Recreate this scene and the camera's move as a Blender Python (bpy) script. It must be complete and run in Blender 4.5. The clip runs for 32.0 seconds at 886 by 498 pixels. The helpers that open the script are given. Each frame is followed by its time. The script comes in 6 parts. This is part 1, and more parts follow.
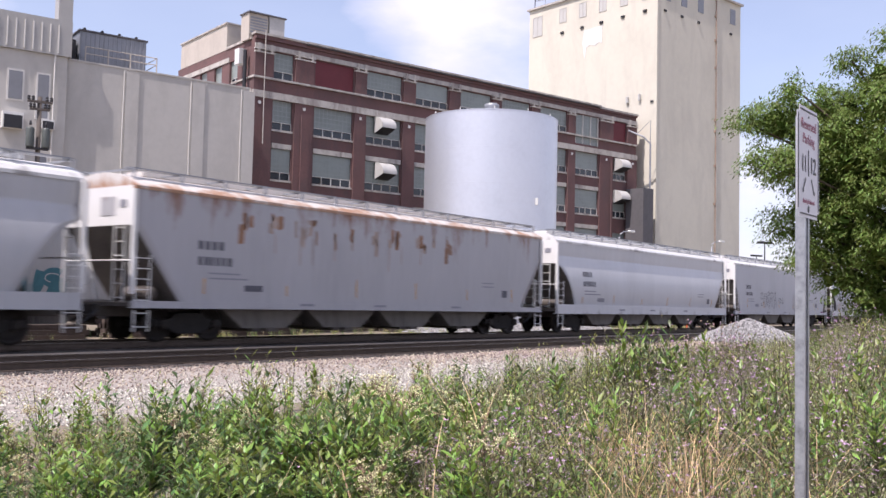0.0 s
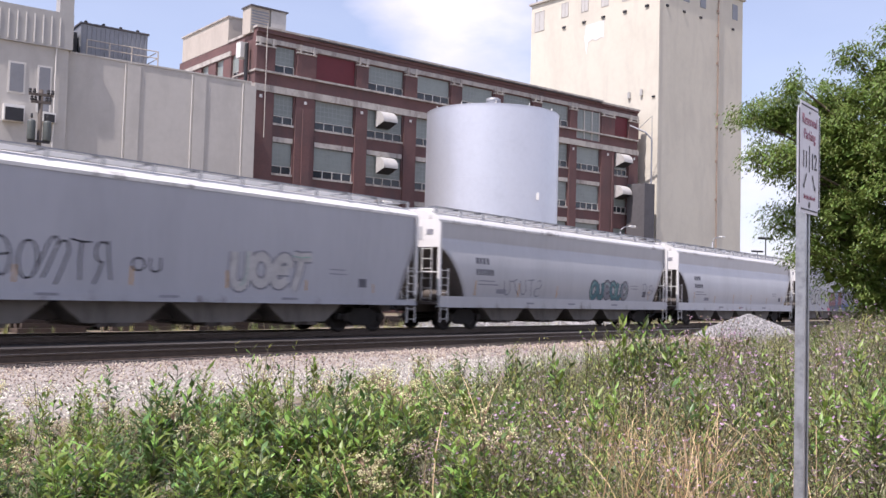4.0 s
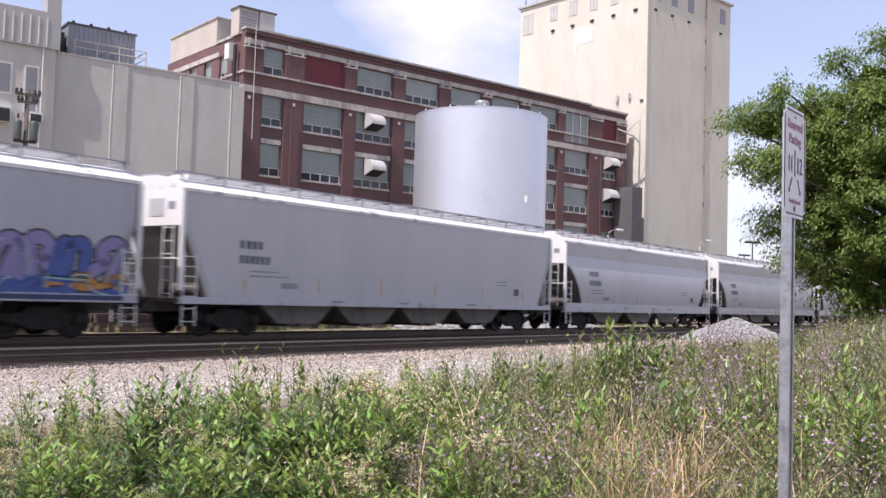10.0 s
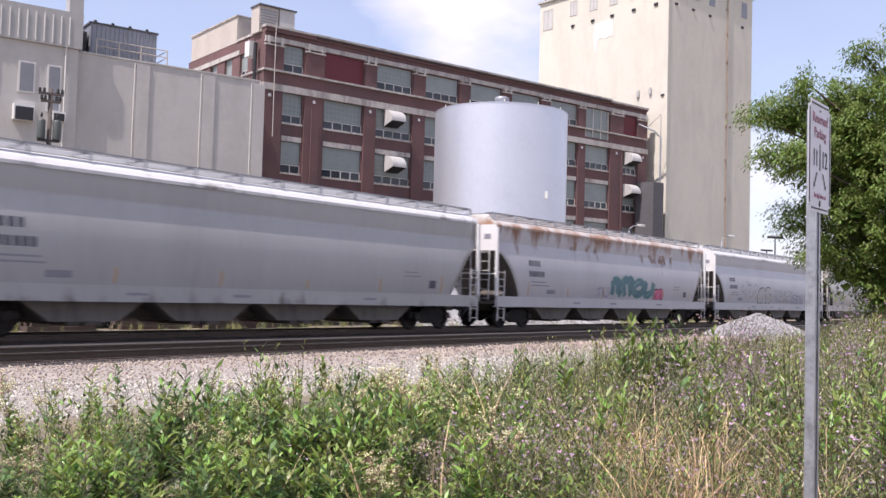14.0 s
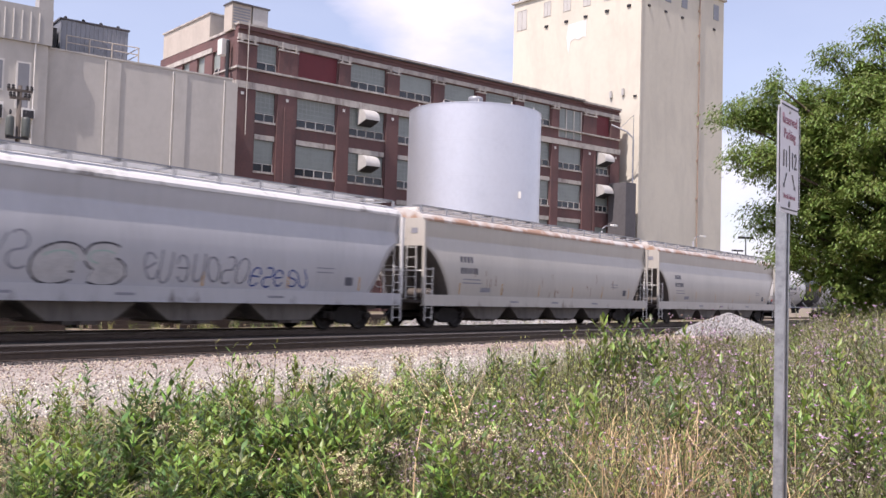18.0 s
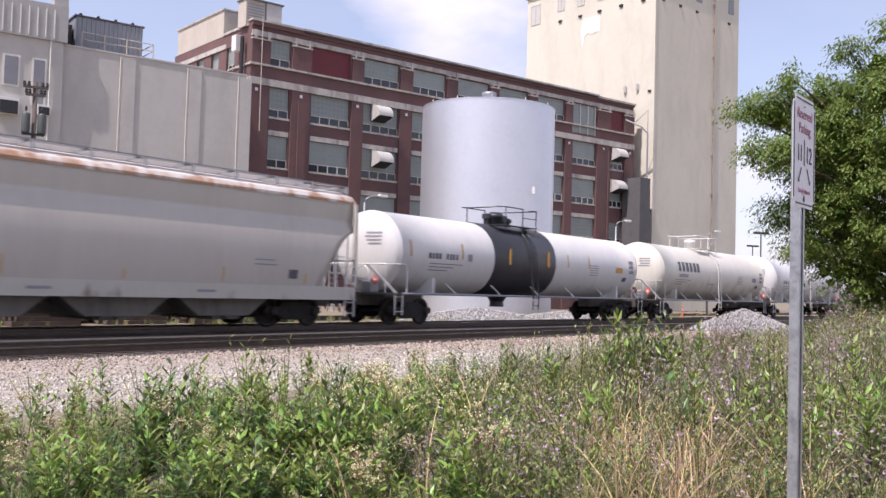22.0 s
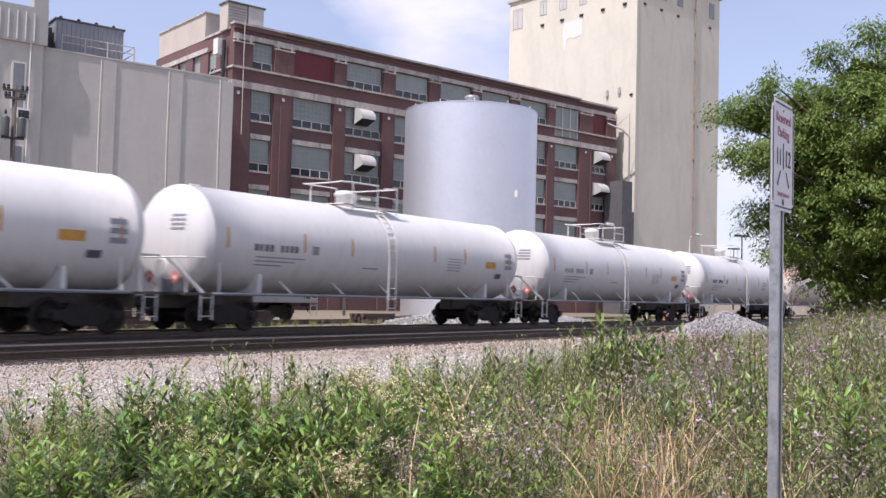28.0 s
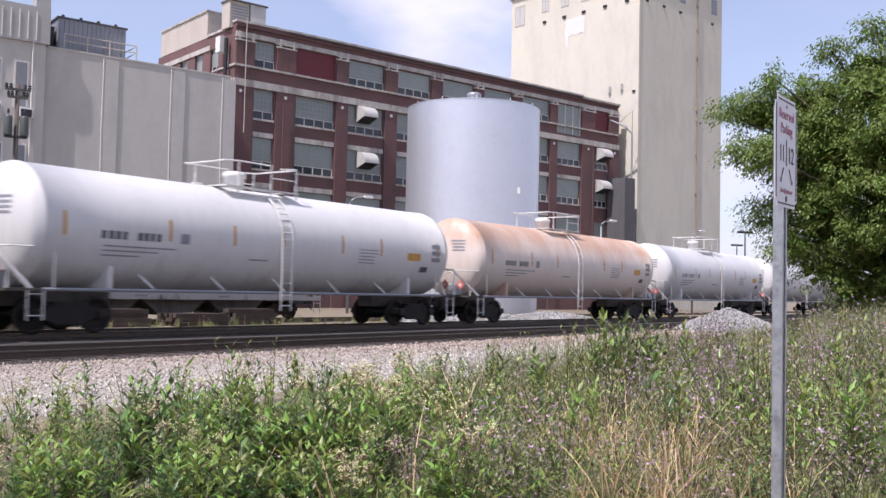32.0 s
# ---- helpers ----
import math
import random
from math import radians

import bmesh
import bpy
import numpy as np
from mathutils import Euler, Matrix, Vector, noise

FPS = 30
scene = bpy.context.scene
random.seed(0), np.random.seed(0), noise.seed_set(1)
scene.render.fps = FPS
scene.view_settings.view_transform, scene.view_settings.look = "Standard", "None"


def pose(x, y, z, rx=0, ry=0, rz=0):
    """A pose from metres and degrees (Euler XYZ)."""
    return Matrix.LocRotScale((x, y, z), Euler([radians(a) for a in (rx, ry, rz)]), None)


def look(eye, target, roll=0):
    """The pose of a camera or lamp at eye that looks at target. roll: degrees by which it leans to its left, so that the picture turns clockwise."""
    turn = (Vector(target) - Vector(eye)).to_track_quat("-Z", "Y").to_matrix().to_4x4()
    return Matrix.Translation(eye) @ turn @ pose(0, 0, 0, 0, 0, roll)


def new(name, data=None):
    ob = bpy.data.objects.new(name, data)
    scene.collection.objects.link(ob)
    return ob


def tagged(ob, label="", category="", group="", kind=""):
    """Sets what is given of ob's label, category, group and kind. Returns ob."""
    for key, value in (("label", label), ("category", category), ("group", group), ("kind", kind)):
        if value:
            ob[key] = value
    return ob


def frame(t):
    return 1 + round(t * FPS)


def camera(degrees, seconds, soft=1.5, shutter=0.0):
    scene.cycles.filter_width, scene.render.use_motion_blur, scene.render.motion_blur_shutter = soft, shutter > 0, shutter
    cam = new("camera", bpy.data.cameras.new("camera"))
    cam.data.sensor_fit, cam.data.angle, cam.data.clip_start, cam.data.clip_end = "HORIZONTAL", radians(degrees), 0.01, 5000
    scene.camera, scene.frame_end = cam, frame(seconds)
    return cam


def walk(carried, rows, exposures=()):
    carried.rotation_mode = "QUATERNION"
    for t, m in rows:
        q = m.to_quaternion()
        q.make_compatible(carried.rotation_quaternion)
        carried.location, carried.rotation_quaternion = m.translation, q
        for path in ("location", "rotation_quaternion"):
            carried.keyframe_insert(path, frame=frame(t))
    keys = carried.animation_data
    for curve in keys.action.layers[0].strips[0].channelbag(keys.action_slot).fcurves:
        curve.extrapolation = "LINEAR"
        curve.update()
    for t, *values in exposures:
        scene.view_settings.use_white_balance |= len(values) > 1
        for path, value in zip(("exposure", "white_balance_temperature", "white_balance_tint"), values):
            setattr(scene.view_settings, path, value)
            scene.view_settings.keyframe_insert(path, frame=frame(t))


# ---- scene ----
cam = camera(49.9, 32.0, shutter=0.4)
EYE_Z = 1.6
# seconds, x, y, height above the tripod's own, yaw, pitch, roll
PATH = [
    (0, -0.0089, -0.004, 0.0011, 0.357, 3.185, -1.315),
    (0.5, -0.0095, -0.0008, -0.0003, 0.151, 2.969, -1.475),
    (1, -0.0083, -0.0004, 0.0002, 0.039, 2.81, -1.374),
    (1.5, -0.0068, 0.0013, -0.0009, -0.036, 2.673, -1.498),
    (2, -0.0081, -0.0028, 0.0001, -0.059, 2.808, -1.633),
    (2.5, -0.0075, -0.0044, -0.0003, 0.197, 3.015, -1.483),
    (3, -0.0066, -0.0053, -0.0005, 0.371, 2.933, -1.5),
    (3.5, -0.0077, -0.006, 0.0001, 0.406, 2.811, -1.538),
    (5.5, -0.0032, -0.0046, 0.0004, 0.219, 3.085, -1.509),
    (6, -0.0048, -0.0048, 0.0004, 0.083, 2.986, -1.551),
    (6.5, -0.0037, -0.0006, -0.0003, 0.021, 2.768, -1.639),
    (7, -0.0044, -0.0027, -0, 0.072, 2.756, -1.637),
    (7.5, -0.0046, -0.0034, 0.0009, 0.14, 2.782, -1.821),
    (8, -0.0055, -0.0054, 0.0011, 0.295, 3.099, -2.025),
    (8.5, -0.0041, -0.0065, 0.0005, 0.244, 3.228, -1.838),
    (9, 0, 0, 0, 0, 3.294, -1.8),
    (9.5, -0.0028, -0.0043, -0.0011, -0.113, 3.306, -1.708),
    (10, -0.0023, -0.0075, -0.0007, -0.331, 3.023, -1.749),
    (10.5, -0.0011, -0.0033, -0.0001, -0.595, 2.937, -1.867),
    (11, -0.0006, 0.0001, -0.0003, -0.658, 2.78, -1.768),
    (11.5, -0.0015, 0.0021, 0.0007, -0.697, 2.711, -1.839),
    (12, -0.0027, 0.0026, -0.0009, -0.65, 2.68, -1.928),
    (12.5, -0.0024, 0.0013, 0.0007, -0.365, 2.508, -1.884),
    (13, -0.001, 0.0012, -0, -0.152, 2.532, -1.565),
    (13.5, -0.0037, 0.0027, 0.0012, 0.896, 2.722, -1.517),
    (15.5, -0.009, 0.0042, 0.0001, 0.533, 2.81, -1.987),
    (16, -0.0075, 0.0074, 0.0003, 0.215, 2.596, -2.009),
    (16.5, -0.0059, 0.0021, 0.0018, 0.07, 2.582, -1.958),
    (17, -0.0015, 0.002, 0.0016, -0.308, 2.833, -1.839),
    (17.5, -0.0016, 0.0049, 0.001, -0.631, 2.855, -1.662),
    (18, -0.0035, 0.0069, -0.0001, -0.693, 2.789, -1.64),
    (18.5, -0.003, 0.0067, -0.0002, -0.285, 2.716, -1.556),
    (19, -0.0007, 0.0013, 0.0013, 0.076, 2.804, -1.626),
    (19.5, 0.0015, -0.0039, 0.0033, 0.192, 3.149, -1.874),
    (20, 0.0028, -0.001, 0.0016, -0.111, 3.333, -1.407),
    (20.5, 0.0031, 0.0017, 0.0008, -0.308, 3.345, -1.462),
    (21, 0.0031, 0.008, -0.0002, -0.34, 3.032, -1.426),
    (21.5, 0.0026, 0.0099, 0.0007, -0.088, 2.688, -1.711),
    (22, 0.0024, 0.0122, -0.0012, 0.137, 2.5, -1.636),
    (22.5, 0.0026, 0.009, -0.0003, 0.429, 2.501, -1.592),
    (23, 0.0026, 0.0056, 0.0003, 0.338, 2.75, -1.564),
    (23.5, 0.0016, 0.0025, 0.0003, 0.274, 2.639, -1.55),
    (24, 0.001, 0.0022, -0.0008, 0.276, 2.656, -1.568),
    (24.5, 0.0023, 0.0051, -0, 0.448, 2.737, -1.755),
    (25, 0.0013, -0.0023, 0, 0.376, 2.872, -2.024),
    (25.5, 0.0023, 0.0029, -0.0002, -0.069, 2.805, -2.175),
    (27.5, 0.0021, 0.0004, -0.0011, -0.57, 2.751, -1.424),
    (28, 0.0046, 0.0038, -0.0009, -0.886, 2.732, -1.468),
    (28.5, 0.0059, 0.0055, -0.001, -1.03, 2.641, -1.415),
    (29, 0.0049, 0.0024, -0, -0.846, 2.669, -1.281),
    (29.5, 0.0053, 0.0038, -0.0003, -0.709, 2.651, -1.204),
    (30, 0.0049, 0.0049, -0.001, -0.601, 2.561, -1.259),
    (30.5, 0.0058, 0.0074, -0.0013, -0.642, 2.522, -1.417),
    (31, 0.0036, 0.0043, 0.0003, -0.825, 2.581, -1.697),
    (31.5, 0.0041, 0.0056, 0.0007, -0.822, 2.582, -1.436),
    (32, 0.0048, 0.006, 0.001, -0.706, 2.572, -1.281),
]
walk(cam, [(t, pose(x, y, EYE_Z + z, 90 + p, r, w)) for t, x, y, z, w, p, r in PATH], exposures=[(0.0, 0.38, 6350, 22), (13.0, 0.39, 6350, 22), (19.0, 0.39, 6600, 23.5), (21.0, 0.36, 6500, 23), (25.0, 0.27, 6400, 22.5), (28.5, 0.25, 6250, 22), (32.0, 0.25, 6200, 22)])

# ---- light ----
SUN_AZ, SUN_EL = -138.5, 60.0
world = bpy.data.worlds.new("sky")
scene.world = world
world.use_nodes = True
wn, wl = world.node_tree.nodes, world.node_tree.links
wn.clear()
w_out = wn.new("ShaderNodeOutputWorld")
w_bg = wn.new("ShaderNodeBackground")
w_bg.inputs["Strength"].default_value = 0.138
w_sky = wn.new("ShaderNodeTexSky")
w_sky.sky_type = "NISHITA"
w_sky.sun_disc = False
w_sky.sun_elevation = radians(SUN_EL)
w_sky.sun_rotation = radians(SUN_AZ)
w_sky.dust_density = 1.0
w_co = wn.new("ShaderNodeTexCoord")
w_map = wn.new("ShaderNodeMapping")
w_map.inputs["Scale"].default_value = (1.0, 1.0, 2.4)
w_map.inputs["Location"].default_value = (0.35, 0.1, 0.25)
w_n = wn.new("ShaderNodeTexNoise")
w_n.inputs["Scale"].default_value = 3.2
w_n.inputs["Detail"].default_value = 8.0
w_n.inputs["Roughness"].default_value = 0.55
w_r = wn.new("ShaderNodeValToRGB")
w_r.color_ramp.elements[0].position = 0.40
w_r.color_ramp.elements[1].position = 0.66
w_r.color_ramp.elements[0].color = (0.27, 0.27, 0.27, 1)
w_mix = wn.new("ShaderNodeMixRGB")
w_n2 = wn.new("ShaderNodeTexNoise")
w_n2.inputs["Scale"].default_value = 5.0
w_n2.inputs["Detail"].default_value = 5.0
w_cl = wn.new("ShaderNodeMixRGB")
w_cl.inputs["Color1"].default_value = (4.1, 4.3, 5.3, 1)
w_cl.inputs["Color2"].default_value = (6.9, 6.9, 7.2, 1)
wl.new(w_co.outputs["Generated"], w_map.inputs["Vector"])
wl.new(w_map.outputs["Vector"], w_n.inputs["Vector"])
wl.new(w_map.outputs["Vector"], w_n2.inputs["Vector"])
def sky_bump(azimuth, height, spread, amount, before):
    """More or less cloud round one direction of the sky."""
    az, el = radians(azimuth), radians(height)
    d = wn.new("ShaderNodeVectorMath")
    d.operation = "DOT_PRODUCT"
    d.inputs[1].default_value = (math.sin(az) * math.cos(el), math.cos(az) * math.cos(el), math.sin(el))
    wl.new(w_co.outputs["Generated"], d.inputs[0])
    r = wn.new("ShaderNodeMapRange")
    r.inputs["From Min"].default_value = math.cos(radians(spread))
    r.inputs["From Max"].default_value = 1.0
    r.inputs["To Max"].default_value = amount
    wl.new(d.outputs["Value"], r.inputs["Value"])
    a = wn.new("ShaderNodeMath")
    wl.new(before, a.inputs[0])
    wl.new(r.outputs[0], a.inputs[1])
    return a.outputs[0]


w_cover = sky_bump(-16.0, 17.0, 14.0, -0.34, w_n.outputs["Fac"])
w_cover = sky_bump(-2.0, 19.0, 9.0, 0.36, w_cover)
w_cover = sky_bump(19.0, 7.0, 6.0, -0.02, w_cover)
w_cover = sky_bump(21.0, 19.0, 9.0, -0.2, w_cover)
# the cloud lies low and thins out overhead
w_sep = wn.new("ShaderNodeSeparateXYZ")
wl.new(w_co.outputs["Generated"], w_sep.inputs[0])
w_thin = wn.new("ShaderNodeMath")
w_thin.operation = "MULTIPLY_ADD"
w_thin.inputs[1].default_value = -0.34
wl.new(w_sep.outputs["Z"], w_thin.inputs[0])
wl.new(w_cover, w_thin.inputs[2])
w_lift = wn.new("ShaderNodeMath")
w_lift.inputs[1].default_value = 0.06
wl.new(w_thin.outputs[0], w_lift.inputs[0])
wl.new(w_lift.outputs[0], w_r.inputs["Fac"])
wl.new(w_n2.outputs["Fac"], w_cl.inputs["Fac"])
wl.new(w_r.outputs["Color"], w_mix.inputs["Fac"])
wl.new(w_sky.outputs["Color"], w_mix.inputs["Color1"])
wl.new(w_cl.outputs["Color"], w_mix.inputs["Color2"])
wl.new(w_mix.outputs["Color"], w_bg.inputs["Color"])
wl.new(w_bg.outputs["Background"], w_out.inputs["Surface"])

sun = new("sun", bpy.data.lights.new("sun", "SUN"))
sun.data.energy = 4.7
sun.data.angle = radians(0.5)
sun.data.color = (1.0, 0.96, 0.88)
_a, _e = radians(SUN_AZ), radians(SUN_EL)
SUN_WAY = Vector((math.sin(_a) * math.cos(_e), math.cos(_a) * math.cos(_e), math.sin(_e)))
sun.matrix_world = look(SUN_WAY * 200, (0, 0, 0))


# ---- materials ----
def mat(name, color, rough=0.6, metal=0.0, var=0.25, scale=1.5, fine=14.0, bump=0.0, tint=None, spec=0.5, rand=0.0, streak=False, trans=0.0):
    """A painted or raw surface: colour varied at two scales, with fine relief."""
    m = bpy.data.materials.new(name)
    m.use_nodes = True
    n, l = m.node_tree.nodes, m.node_tree.links
    b = n["Principled BSDF"]
    b.inputs["Roughness"].default_value = rough
    b.inputs["Metallic"].default_value = metal
    b.inputs["Specular IOR Level"].default_value = spec
    co = n.new("ShaderNodeTexCoord")
    mp = n.new("ShaderNodeMapping")
    mp.inputs["Scale"].default_value = (1, 1, 0.18) if streak else (1, 1, 1)
    l.new(co.outputs["Object"], mp.inputs["Vector"])
    a = n.new("ShaderNodeTexNoise")
    a.inputs["Scale"].default_value = scale
    a.inputs["Detail"].default_value = 6
    a.inputs["Roughness"].default_value = 0.65
    f = n.new("ShaderNodeTexNoise")
    f.inputs["Scale"].default_value = fine
    f.inputs["Detail"].default_value = 4
    l.new(mp.outputs["Vector"], a.inputs["Vector"])
    l.new(mp.outputs["Vector"], f.inputs["Vector"])
    add = n.new("ShaderNodeMath")
    add.operation = "MULTIPLY_ADD"
    add.inputs[1].default_value = 0.35
    l.new(f.outputs["Fac"], add.inputs[0])
    sc = n.new("ShaderNodeMath")
    sc.operation = "MULTIPLY"
    sc.inputs[1].default_value = 0.65
    l.new(a.outputs["Fac"], sc.inputs[0])
    l.new(sc.outputs[0], add.inputs[2])
    rp = n.new("ShaderNodeValToRGB")
    dark = tuple(c * (1 - var) for c in color) if tint is None else tint
    lite = tuple(min(1, c * (1 + var * 0.6)) for c in color)
    rp.color_ramp.elements[0].position, rp.color_ramp.elements[0].color = 0.33, (*dark, 1)
    rp.color_ramp.elements[1].position, rp.color_ramp.elements[1].color = 0.67, (*lite, 1)
    e = rp.color_ramp.elements.new(0.5)
    e.color = (*color, 1)
    l.new(add.outputs[0], rp.inputs["Fac"])
    out = rp.outputs["Color"]
    if rand:
        oi = n.new("ShaderNodeObjectInfo")
        hsv = n.new("ShaderNodeHueSaturation")
        mr = n.new("ShaderNodeMapRange")
        mr.inputs["To Min"].default_value, mr.inputs["To Max"].default_value = 1 - rand, 1 + rand
        l.new(oi.outputs["Random"], mr.inputs["Value"])
        l.new(mr.outputs[0], hsv.inputs["Value"])
        l.new(out, hsv.inputs["Color"])
        out = hsv.outputs["Color"]
    l.new(out, b.inputs["Base Color"])
    if bump:
        bp = n.new("ShaderNodeBump")
        bp.inputs["Strength"].default_value = bump
        bp.inputs["Distance"].default_value = 0.02
        l.new(f.outputs["Fac"], bp.inputs["Height"])
        l.new(bp.outputs["Normal"], b.inputs["Normal"])
    if trans:
        tr = n.new("ShaderNodeBsdfTranslucent")
        l.new(out, tr.inputs["Color"])
        mx = n.new("ShaderNodeMixShader")
        mx.inputs["Fac"].default_value = trans
        l.new(b.outputs[0], mx.inputs[1])
        l.new(tr.outputs[0], mx.inputs[2])
        l.new(mx.outputs[0], n["Material Output"].inputs["Surface"])
    return m


M = {}
def stained(m, color, scale, much):
    """Lay broad runs of a second colour down a wall, as rain leaves them."""
    n, l = m.node_tree.nodes, m.node_tree.links
    b = n["Principled BSDF"]
    src = b.inputs["Base Color"].links[0].from_socket
    co = n.new("ShaderNodeTexCoord")
    mp = n.new("ShaderNodeMapping")
    mp.inputs["Scale"].default_value = (scale, scale, scale * 0.3)
    no = n.new("ShaderNodeTexNoise")
    no.inputs["Scale"].default_value = 2.0
    no.inputs["Detail"].default_value = 9
    no.inputs["Roughness"].default_value = 0.68
    no.inputs["Distortion"].default_value = 0.5
    rp = n.new("ShaderNodeMapRange")
    rp.inputs["From Min"].default_value, rp.inputs["From Max"].default_value = 0.47, 0.68
    rp.inputs["To Max"].default_value = much
    mx = n.new("ShaderNodeMixRGB")
    mx.inputs["Color2"].default_value = (*color, 1)
    l.new(co.outputs["Object"], mp.inputs["Vector"])
    l.new(mp.outputs["Vector"], no.inputs["Vector"])
    l.new(no.outputs["Fac"], rp.inputs["Value"])
    l.new(rp.outputs[0], mx.inputs["Fac"])
    l.new(src, mx.inputs["Color1"])
    l.new(mx.outputs["Color"], b.inputs["Base Color"])
    return m


M["dry_ground"] = mat("dry_ground", (0.185, 0.15, 0.11), 0.95, var=0.35, scale=0.35, fine=6, bump=0.3, tint=(0.16, 0.15, 0.07))
M["ballast"] = mat("ballast", (0.32, 0.285, 0.25), 0.9, var=0.35, scale=2.0, fine=40, bump=0.8)
M["dark_bed"] = mat("dark_bed", (0.050, 0.043, 0.040), 0.9, var=0.4, scale=1.2, fine=30, bump=0.6)
M["rail"] = mat("rail", (0.10, 0.075, 0.06), 0.55, 0.5, var=0.3, scale=4)
M["rail_head"] = mat("rail_head", (0.45, 0.43, 0.42), 0.25, 0.9, var=0.15, scale=8)
M["tie"] = mat("tie", (0.075, 0.055, 0.045), 0.9, var=0.4, scale=6, fine=30, bump=0.5, rand=0.3)
M["brick"] = stained(mat("brick", (0.142, 0.075, 0.071), 0.85, var=0.3, scale=0.3, fine=6.0, bump=0.2, tint=(0.105, 0.060, 0.057)), (0.088, 0.066, 0.066), 0.3, 0.6)
M["stone"] = stained(mat("stone", (0.46, 0.43, 0.39), 0.8, var=0.2, scale=1.2, fine=8, tint=(0.30, 0.27, 0.24)), (0.16, 0.13, 0.12), 0.5, 0.7)
M["concrete"] = stained(mat("concrete", (0.47, 0.45, 0.415), 0.88, var=0.09, scale=0.25, fine=2.2, bump=0.05), (0.40, 0.38, 0.35), 0.22, 0.75)
M["tower_wall"] = stained(mat("tower_wall", (0.62, 0.585, 0.49), 0.85, var=0.07, scale=0.16, fine=1.6, bump=0.05), (0.50, 0.47, 0.40), 0.2, 0.6)
M["fresh_patch"] = mat("fresh_patch", (0.68, 0.665, 0.63), 0.85, var=0.08)
M["faded_glass"] = mat("faded_glass", (0.50, 0.49, 0.46), 0.4, var=0.1)
M["beige_paint"] = stained(mat("beige_paint", (0.47, 0.42, 0.36), 0.7, var=0.08), (0.35, 0.30, 0.26), 0.3, 0.5)
M["joint"] = mat("joint", (0.62, 0.60, 0.56), 0.8, var=0.1)
M["glass_block"] = mat("glass_block", (0.225, 0.255, 0.238), 0.3, var=0.18, scale=0.8, fine=7, rand=0.12)
_m = M["glass_block"]
_n, _l = _m.node_tree.nodes, _m.node_tree.links
_b = _n["Principled BSDF"]
_src = _b.inputs["Base Color"].links[0].from_socket
_co, _sp, _cb, _br = _n.new("ShaderNodeTexCoord"), _n.new("ShaderNodeSeparateXYZ"), _n.new("ShaderNodeCombineXYZ"), _n.new("ShaderNodeTexBrick")
_br.offset = 0.0
for _k, _v in (("Scale", 1.0), ("Mortar Size", 0.022), ("Brick Width", 0.4), ("Row Height", 0.4)):
    _br.inputs[_k].default_value = _v
_br.inputs["Mortar"].default_value = (0.265, 0.295, 0.275, 1)
_l.new(_co.outputs["Object"], _sp.inputs[0])
_l.new(_sp.outputs["X"], _cb.inputs["X"])
_l.new(_sp.outputs["Z"], _cb.inputs["Y"])
_l.new(_cb.outputs[0], _br.inputs["Vector"])
_l.new(_src, _br.inputs["Color1"])
_l.new(_src, _br.inputs["Color2"])
_l.new(_br.outputs["Color"], _b.inputs["Base Color"])
M["window_glass"] = mat("window_glass", (0.035, 0.042, 0.048), 0.12, var=0.3, scale=1, rand=0.3)
M["office_glass"] = mat("office_glass", (0.20, 0.205, 0.22), 0.25, var=0.12)
M["red_panel"] = mat("red_panel", (0.13, 0.018, 0.024), 0.6, var=0.12)
M["white_metal"] = mat("white_metal", (0.66, 0.65, 0.62), 0.5, var=0.12)
M["grey_metal"] = mat("grey_metal", (0.27, 0.28, 0.30), 0.45, 0.3, var=0.15)
M["dark_metal"] = mat("dark_metal", (0.03, 0.03, 0.034), 0.6, 0.3, var=0.3)
M["panel_metal"] = mat("panel_metal", (0.37, 0.36, 0.34), 0.5, 0.1, var=0.08)
M["roof_dark"] = mat("roof_dark", (0.10, 0.095, 0.10), 0.7, var=0.2)
M["silver"] = mat("silver", (0.66, 0.68, 0.73), 0.40, 0.7, var=0.06, scale=0.3, fine=3)
M["hood_metal"] = mat("hood_metal", (0.46, 0.45, 0.43), 0.55, var=0.15, scale=2)
M["galv"] = mat("galv", (0.36, 0.38, 0.40), 0.45, 0.7, var=0.4, scale=11, fine=45)
M["sign_white"] = mat("sign_white", (0.60, 0.59, 0.62), 0.4, var=0.05)
M["sign_red"] = mat("sign_red", (0.36, 0.14, 0.19), 0.5, var=0.1)
M["sign_black"] = mat("sign_black", (0.02, 0.02, 0.022), 0.5, var=0.1)


# ---- mesh helpers ----
def mesh_of(name, bm, material, smooth=False):
    me = bpy.data.meshes.new(name)
    bm.normal_update()
    bm.to_mesh(me)
    bm.free()
    if material:
        me.materials.append(material)
    if smooth:
        me.shade_smooth()
    return me


def part(name, bm, material, parent, label="", smooth=False):
    ob = new(name, mesh_of(name, bm, material, smooth))
    ob.parent = parent
    return tagged(ob, label) if label else ob


def share(name, me, parent, m=None, label=""):
    """One more object on a mesh that others use too."""
    ob = new(name, me)
    ob.parent = parent
    if m is not None:
        ob.matrix_basis = m
    return tagged(ob, label) if label else ob


def empty(name, m, label, category, group="", kind=""):
    ob = new(name)
    ob.matrix_world = m
    return tagged(ob, label, category, group, kind)


